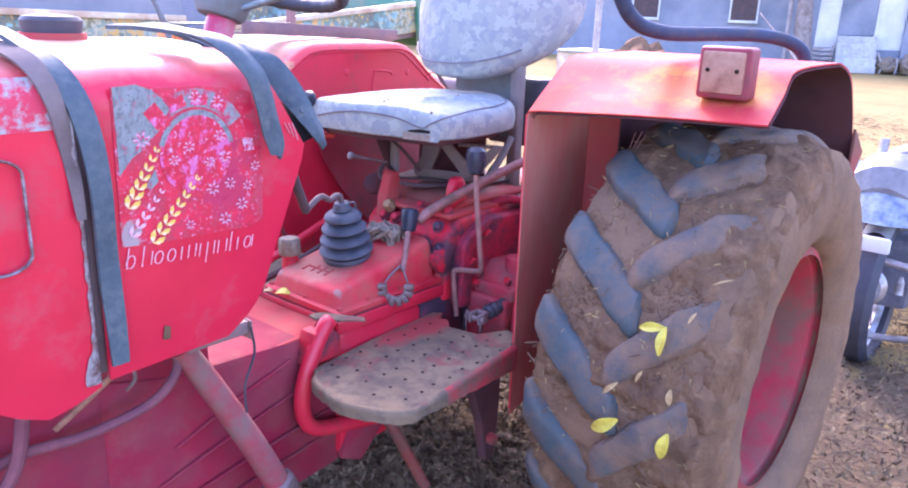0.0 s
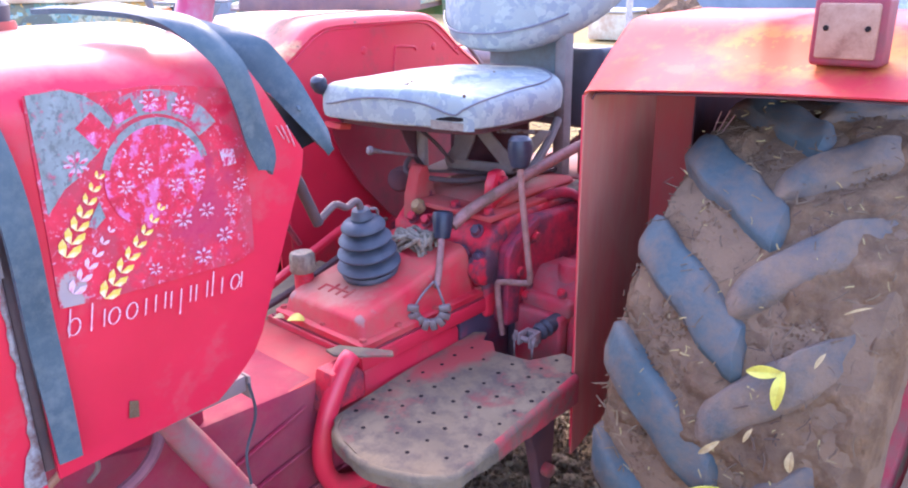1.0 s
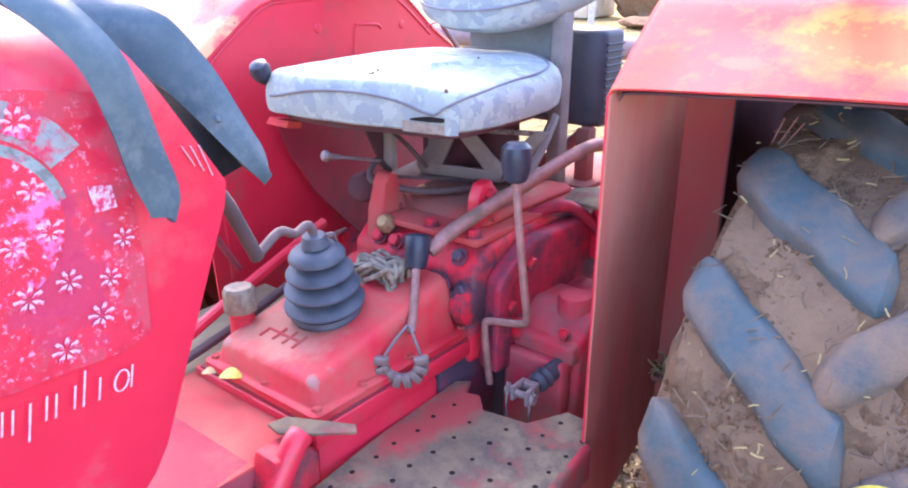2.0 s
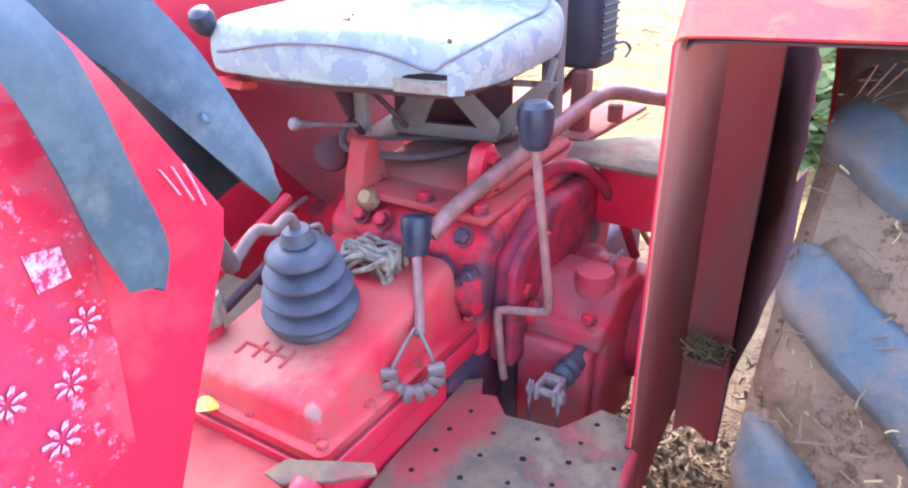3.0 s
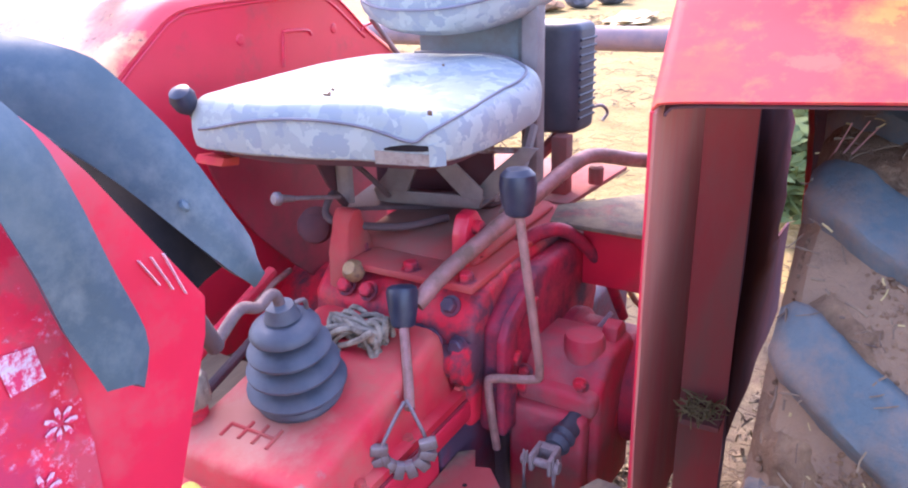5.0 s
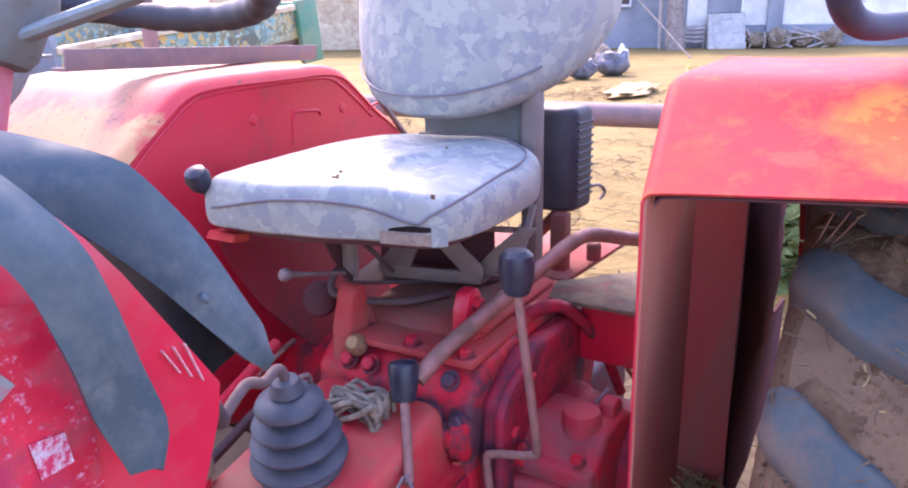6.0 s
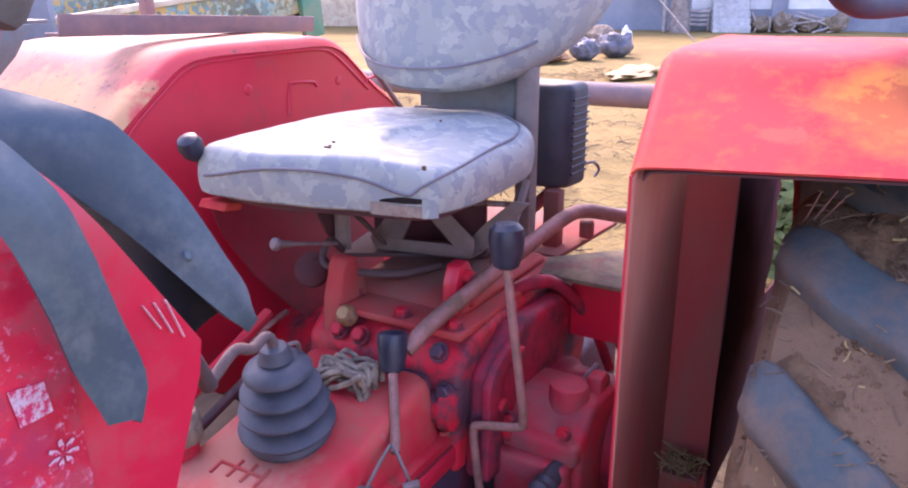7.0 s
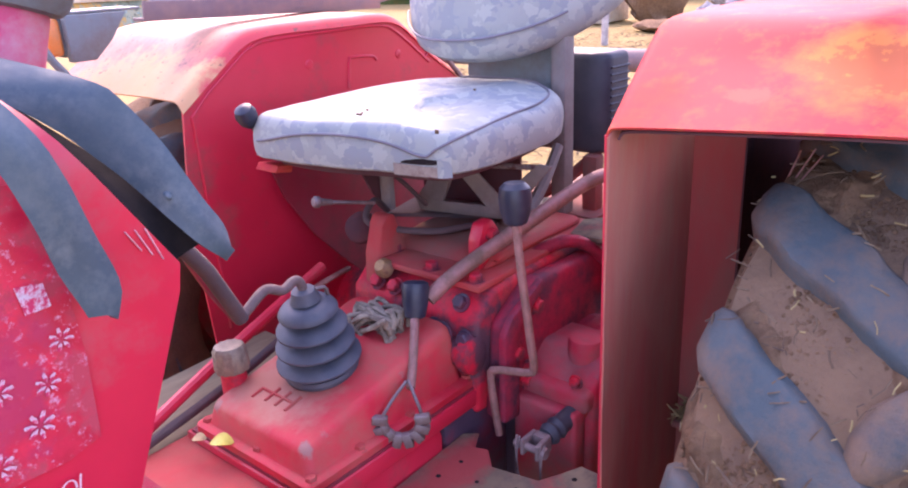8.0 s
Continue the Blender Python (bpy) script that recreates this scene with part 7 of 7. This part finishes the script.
for k in range(4):
    part("board", wbox(-1.12, -0.78, 10.85 + 0.29 * (k % 2), 10.88 + 0.29 * (k % 2), 0.02 + 0.10 * (k // 2), 0.11 + 0.10 * (k // 2), 0.004), M["yellow"], cr)
part("board", wbox(-1.12, -0.78, 10.85, 11.17, 0.0, 0.02, 0.004), M["yellow"], cr)
for sx in (-1.13, -0.79):
    part("board", wbox(sx, sx + 0.02, 10.85, 11.17, 0.0, 0.22, 0.004), M["yellow"], cr)
bn = thing("bench", tuple(yard(-1.45, 0.8)), "slatted grey bench beside the steps", "bench")
for k in range(4):
    part("slat", wbox(-1.75, -1.15, 0.5, 0.55, 0.15 + 0.13 * k, 0.23 + 0.13 * k, 0.006), M["post"], bn)
for sx in (-1.74, -1.2):
    part("leg", wbox(sx, sx + 0.05, 0.42, 0.5, -0.02, 0.70, 0.006), M["post"], bn)
# two tall posts and a tub on the far left of the yard
for at, rr_ in (((11.5, 6.58), 0.055), ((24.0, 14.6), 0.11), ((25.6, 14.4), 0.09)):
    alone("post", tube([(at[0], at[1], -0.05), (at[0] + 0.02, at[1], 1.5), (at[0], at[1] + 0.03, 3.0)], rr_, 10), M["post"], "tall pale upright post in the yard", "post", "posts in the yard")
heap((15.4, 7.6, 0), 0.55, 0.85, M["mud"], "mound", "brown heap of earth and weeds", "mound", 0.5, 31)
tub = thing("tub", (15.2, 8.8, 0), "low grey-green trough by the yard wall", "trough")
part("tub_body", box(14.6, 15.8, 8.4, 9.3, 0, 0.55, 0.05), M["cream"], tub)
part("tub_rim", box(14.55, 15.85, 8.35, 9.35, 0.55, 0.60, 0.02), M["stone"], tub)

# horizontal tube of a farm implement behind the tractor
imp = thing("implement_frame", (3.2, 1.6, 0), "dark steel tube frame of a farm implement", "implement")
part("beam", tube([(3.21, 1.22, 0.945), (3.20, 1.8, 0.938), (3.18, 3.0, 0.93)], 0.043, 16, n=4), M["bar"], imp, "thick horizontal tube")
for y in (1.28, 2.95):
    part("leg", box(3.16, 3.24, y - 0.04, y + 0.04, -0.03, 0.93, 0.006), M["bar"], imp)

# painted trailers on the far side
paintmix = bpy.data.materials.new("painted_trailer_panel")
paintmix.use_nodes = True
_n, _l = paintmix.node_tree.nodes, paintmix.node_tree.links
_tc, _v, _r = _n.new("ShaderNodeTexCoord"), _n.new("ShaderNodeTexVoronoi"), _n.new("ShaderNodeValToRGB")
_v.inputs["Scale"].default_value = 4.5
_w, _a = _n.new("ShaderNodeTexNoise"), _n.new("ShaderNodeVectorMath")
_w.inputs["Scale"].default_value, _w.inputs["Detail"].default_value = 14, 5
_a.operation = "ADD"
_l.new(_tc.outputs["Object"], _w.inputs["Vector"])
_l.new(_tc.outputs["Object"], _a.inputs[0])
_l.new(_w.outputs["Color"], _a.inputs[1])
_l.new(_a.outputs[0], _v.inputs["Vector"])
_r.color_ramp.interpolation = "LINEAR"
cols = [(0.0, (0.30, 0.27, 0.17)), (0.20, (0.05, 0.20, 0.18)), (0.32, (0.40, 0.38, 0.26)), (0.50, (0.56, 0.32, 0.04)), (0.62, (0.20, 0.40, 0.40)), (0.74, (0.10, 0.12, 0.10)), (0.88, (0.34, 0.32, 0.12))]
_r.color_ramp.elements[0].position, _r.color_ramp.elements[0].color = cols[0][0], (*cols[0][1], 1)
_r.color_ramp.elements[1].position, _r.color_ramp.elements[1].color = cols[1][0], (*cols[1][1], 1)
for pos, c in cols[2:]:
    _r.color_ramp.elements.new(pos).color = (*c, 1)
_l.new(_v.outputs["Color"], _r.inputs[0])
_l.new(_r.outputs[0], _n["Principled BSDF"].inputs["Base Color"])
_n["Principled BSDF"].inputs["Roughness"].default_value = 0.6


def trailer(name, x0, x1, y, z, slope, label, tail):
    th = thing(name, ((x0 + x1) / 2, y + 0.9, 0), label, "trailer")
    m4 = Matrix.Translation((x0, y, z)) @ Matrix.Rotation(-slope, 4, "Y")
    L_ = x1 - x0
    part("side_board", box(0, L_, 0.0, 0.05, -0.30, -0.03, 0.004, m=m4), paintmix, th, "side board painted with bright faded patterns")
    part("top_rail", box(-0.02, L_ + 0.02, -0.03, 0.07, -0.03, 0.02, 0.006, m=m4), M["cream"], th, "cream rail")
    part("side_board", box(0, L_, 1.7, 1.75, -0.30, 0.02, 0.004, m=m4), paintmix, th)
    part("floor", box(0, L_, 0.05, 1.7, -0.36, -0.30, 0.006, m=m4), M["bar"], th)
    part("head_board", box(-0.05, 0.0, 0, 1.75, -0.30, 0.35, 0.004, m=m4), M["wall_base"], th)
    if tail:
        part("tail_post", box(L_ - 0.28, L_, -0.06, 0.0, -0.55, 0.06, 0.006, m=m4), M["green"], th, "green corner post")
        part("tail_board", box(L_, L_ + 0.04, 0, 1.75, -0.5, 0.02, 0.006, m=m4), M["green"], th)
    else:
        part("upper_board", box(0, L_, 0.0, 0.05, 0.02, 0.42, 0.004, m=m4), M["wall_base"], th, "dark grey upper board")
    for yy in (0.05, 1.5):
        cx = x0 + L_ * 0.55
        w = part("wheel", lathe([(-0.10, 0.22), (-0.11, 0.38), (-0.08, 0.44), (0.08, 0.44), (0.11, 0.38), (0.10, 0.22)], (cx, y + yy + 0.1, 0.42), (0, 1, 0), 32), M["tyre"], th)
        part("hub", lathe([(-0.09, 0.22), (-0.06, 0.2), (-0.08, 0.05), (-0.09, 0.01)], (cx, y + yy + 0.1, 0.42), (0, 1, 0), 20), M["rim"], w)
    part("axle", tube([(x0 + L_ * 0.55, y, 0.42), (x0 + L_ * 0.55, y + 1.75, 0.42)], 0.05, 10, n=1), M["bar"], th)
    for yy in (0.3, 1.4):
        part("spring_stand", box(x0 + L_ * 0.55 - 0.08, x0 + L_ * 0.55 + 0.08, y + yy - 0.04, y + yy + 0.04, 0.42, z - 0.33 + math.sin(slope) * L_ * 0.55, 0.004), M["bar"], th)
    return th


trailer("trailer", 3.95, 6.76, 6.0, 1.10, 0.108, "farm trailer painted in bright patterns, its green tail raised", True)
trailer("trailer", 0.2, 3.70, 6.1, 1.25, -0.02, "farm trailer with a dark upper board and a painted panel", False)

# motorcycle parked behind the wheel
mc = thing("motorcycle", (3.55, 0.40, 0), "parked motorcycle with a grey fairing and bare crash bars", "motorcycle")
fx, fy = 3.25, 0.545
part("fairing", jitter(lathe([(0, 0.02), (0.03, 0.12), (0.10, 0.17), (0.20, 0.15), (0.26, 0.08)], (fx + 0.01, fy, 0.62), (0.8, 0, 0.6), 20), 0.008, 9), M["fairing"], mc, "scuffed grey fairing")
part("visor", shell(lambda u, v: Vector((fx - 0.10 + 0.14 * v + 0.10 * (2 * u - 1) ** 2, fy + 0.17 * (2 * u - 1), 0.605 + 0.20 * v)), 14, 6, 0.004), M["visor"], mc, "pale blue-grey visor over the fairing")
part("mudguard", shell(lambda u, v: Vector((fx + 0.12 - 0.33 * math.cos(radians(58 + 80 * u)), fy + 0.05 * (2 * v - 1), 0.29 + 0.33 * math.sin(radians(58 + 80 * u)) - 0.03 * (2 * v - 1) ** 2)), 16, 5, 0.003), M["fairing"], mc, "grey front mudguard")
part("number_board", box(fx - 0.15, fx - 0.13, fy - 0.07, fy + 0.05, 0.51, 0.57, 0.01), M["wall_white"], mc, "blank white board")
hl = part("headlamp", lathe([(0, 0.07), (0.04, 0.085), (0.10, 0.06)], (fx - 0.02, fy + 0.02, 0.33), (1, 0, 0), 24), M["chrome"], mc, "round lamp")
part("lamp_glass", lathe([(-0.012, 0.01), (-0.008, 0.04), (0.004, 0.068)], (fx - 0.02, fy + 0.02, 0.33), (1, 0, 0), 24), M["stone"], hl)
part("crash_bar", tube([(fx, fy + 0.22, 0.22), (fx - 0.06, fy + 0.20, 0.42), (fx - 0.08, fy, 0.47), (fx - 0.06, fy - 0.22, 0.42), (fx, fy - 0.24, 0.20), (fx + 0.05, fy - 0.05, 0.12), (fx, fy + 0.16, 0.16), (fx, fy + 0.22, 0.22)], 0.014, 10), M["chrome"], mc, "bent chrome crash bar")
part("engine", jitter(box(fx + 0.12, fx + 0.48, fy - 0.13, fy + 0.13, 0.22, 0.52, 0.03, 2), 0.01, 12), M["sack"], mc)
for xx in (fx + 0.12, fx + 1.22):
    w = part("wheel", lathe([(-0.045, 0.24), (-0.055, 0.28), (-0.03, 0.305), (0.03, 0.305), (0.055, 0.28), (0.045, 0.24), (-0.045, 0.24)], (xx, fy, 0.29), (0, 1, 0), 36, caps=False), M["black"], mc)
    part("rim", lathe([(-0.03, 0.245), (0.0, 0.225), (0.03, 0.245)], (xx, fy, 0.29), (0, 1, 0), 36, caps=False), M["chrome"], w)
    for k in range(6):
        a = math.pi * k / 6
        part("spoke", tube([(xx - 0.23 * math.cos(a), fy, 0.29 - 0.23 * math.sin(a)), (xx + 0.23 * math.cos(a), fy, 0.29 + 0.23 * math.sin(a))], 0.003, 5, n=1), M["steel"], w)
for sy in (-0.09, 0.09):
    part("fork", tube([(fx + 0.12, fy + sy, 0.29), (fx + 0.20, fy + sy, 0.62), (fx + 0.27, fy + sy, 0.88)], 0.018, 10), M["chrome"], mc)
part("tank", jitter(box(fx + 0.35, fx + 0.75, fy - 0.12, fy + 0.12, 0.62, 0.82, 0.06, 3), 0.008, 8), M["sack"], mc)
part("saddle", box(fx + 0.72, fx + 1.30, fy - 0.12, fy + 0.12, 0.66, 0.76, 0.04, 3), M["black"], mc)
part("frame_tube", tube([(fx + 0.25, fy, 0.82), (fx + 0.5, fy, 0.62), (fx + 0.9, fy, 0.5), (fx + 1.22, fy, 0.29)], 0.03, 8), M["sack"], mc)
# scrap at the edge of the yard
alone("angle_iron", box(9.2, 10.6, 0.55, 0.62, 0.0, 0.05, 0.004), M["bar"], "rusty length of angle iron on the ground", "iron")
# weeds beyond the rear wheel
wd = thing("weeds", (4.3, 1.07, 0), "clump of fresh green grass behind the tractor", "grass", kind="stuff")
leaf_cloud("blades", (4.3, 1.07, 0.30), (0.40, 0.22, 0.36), 1600, M["foliage"], wd, 33, 0.07)
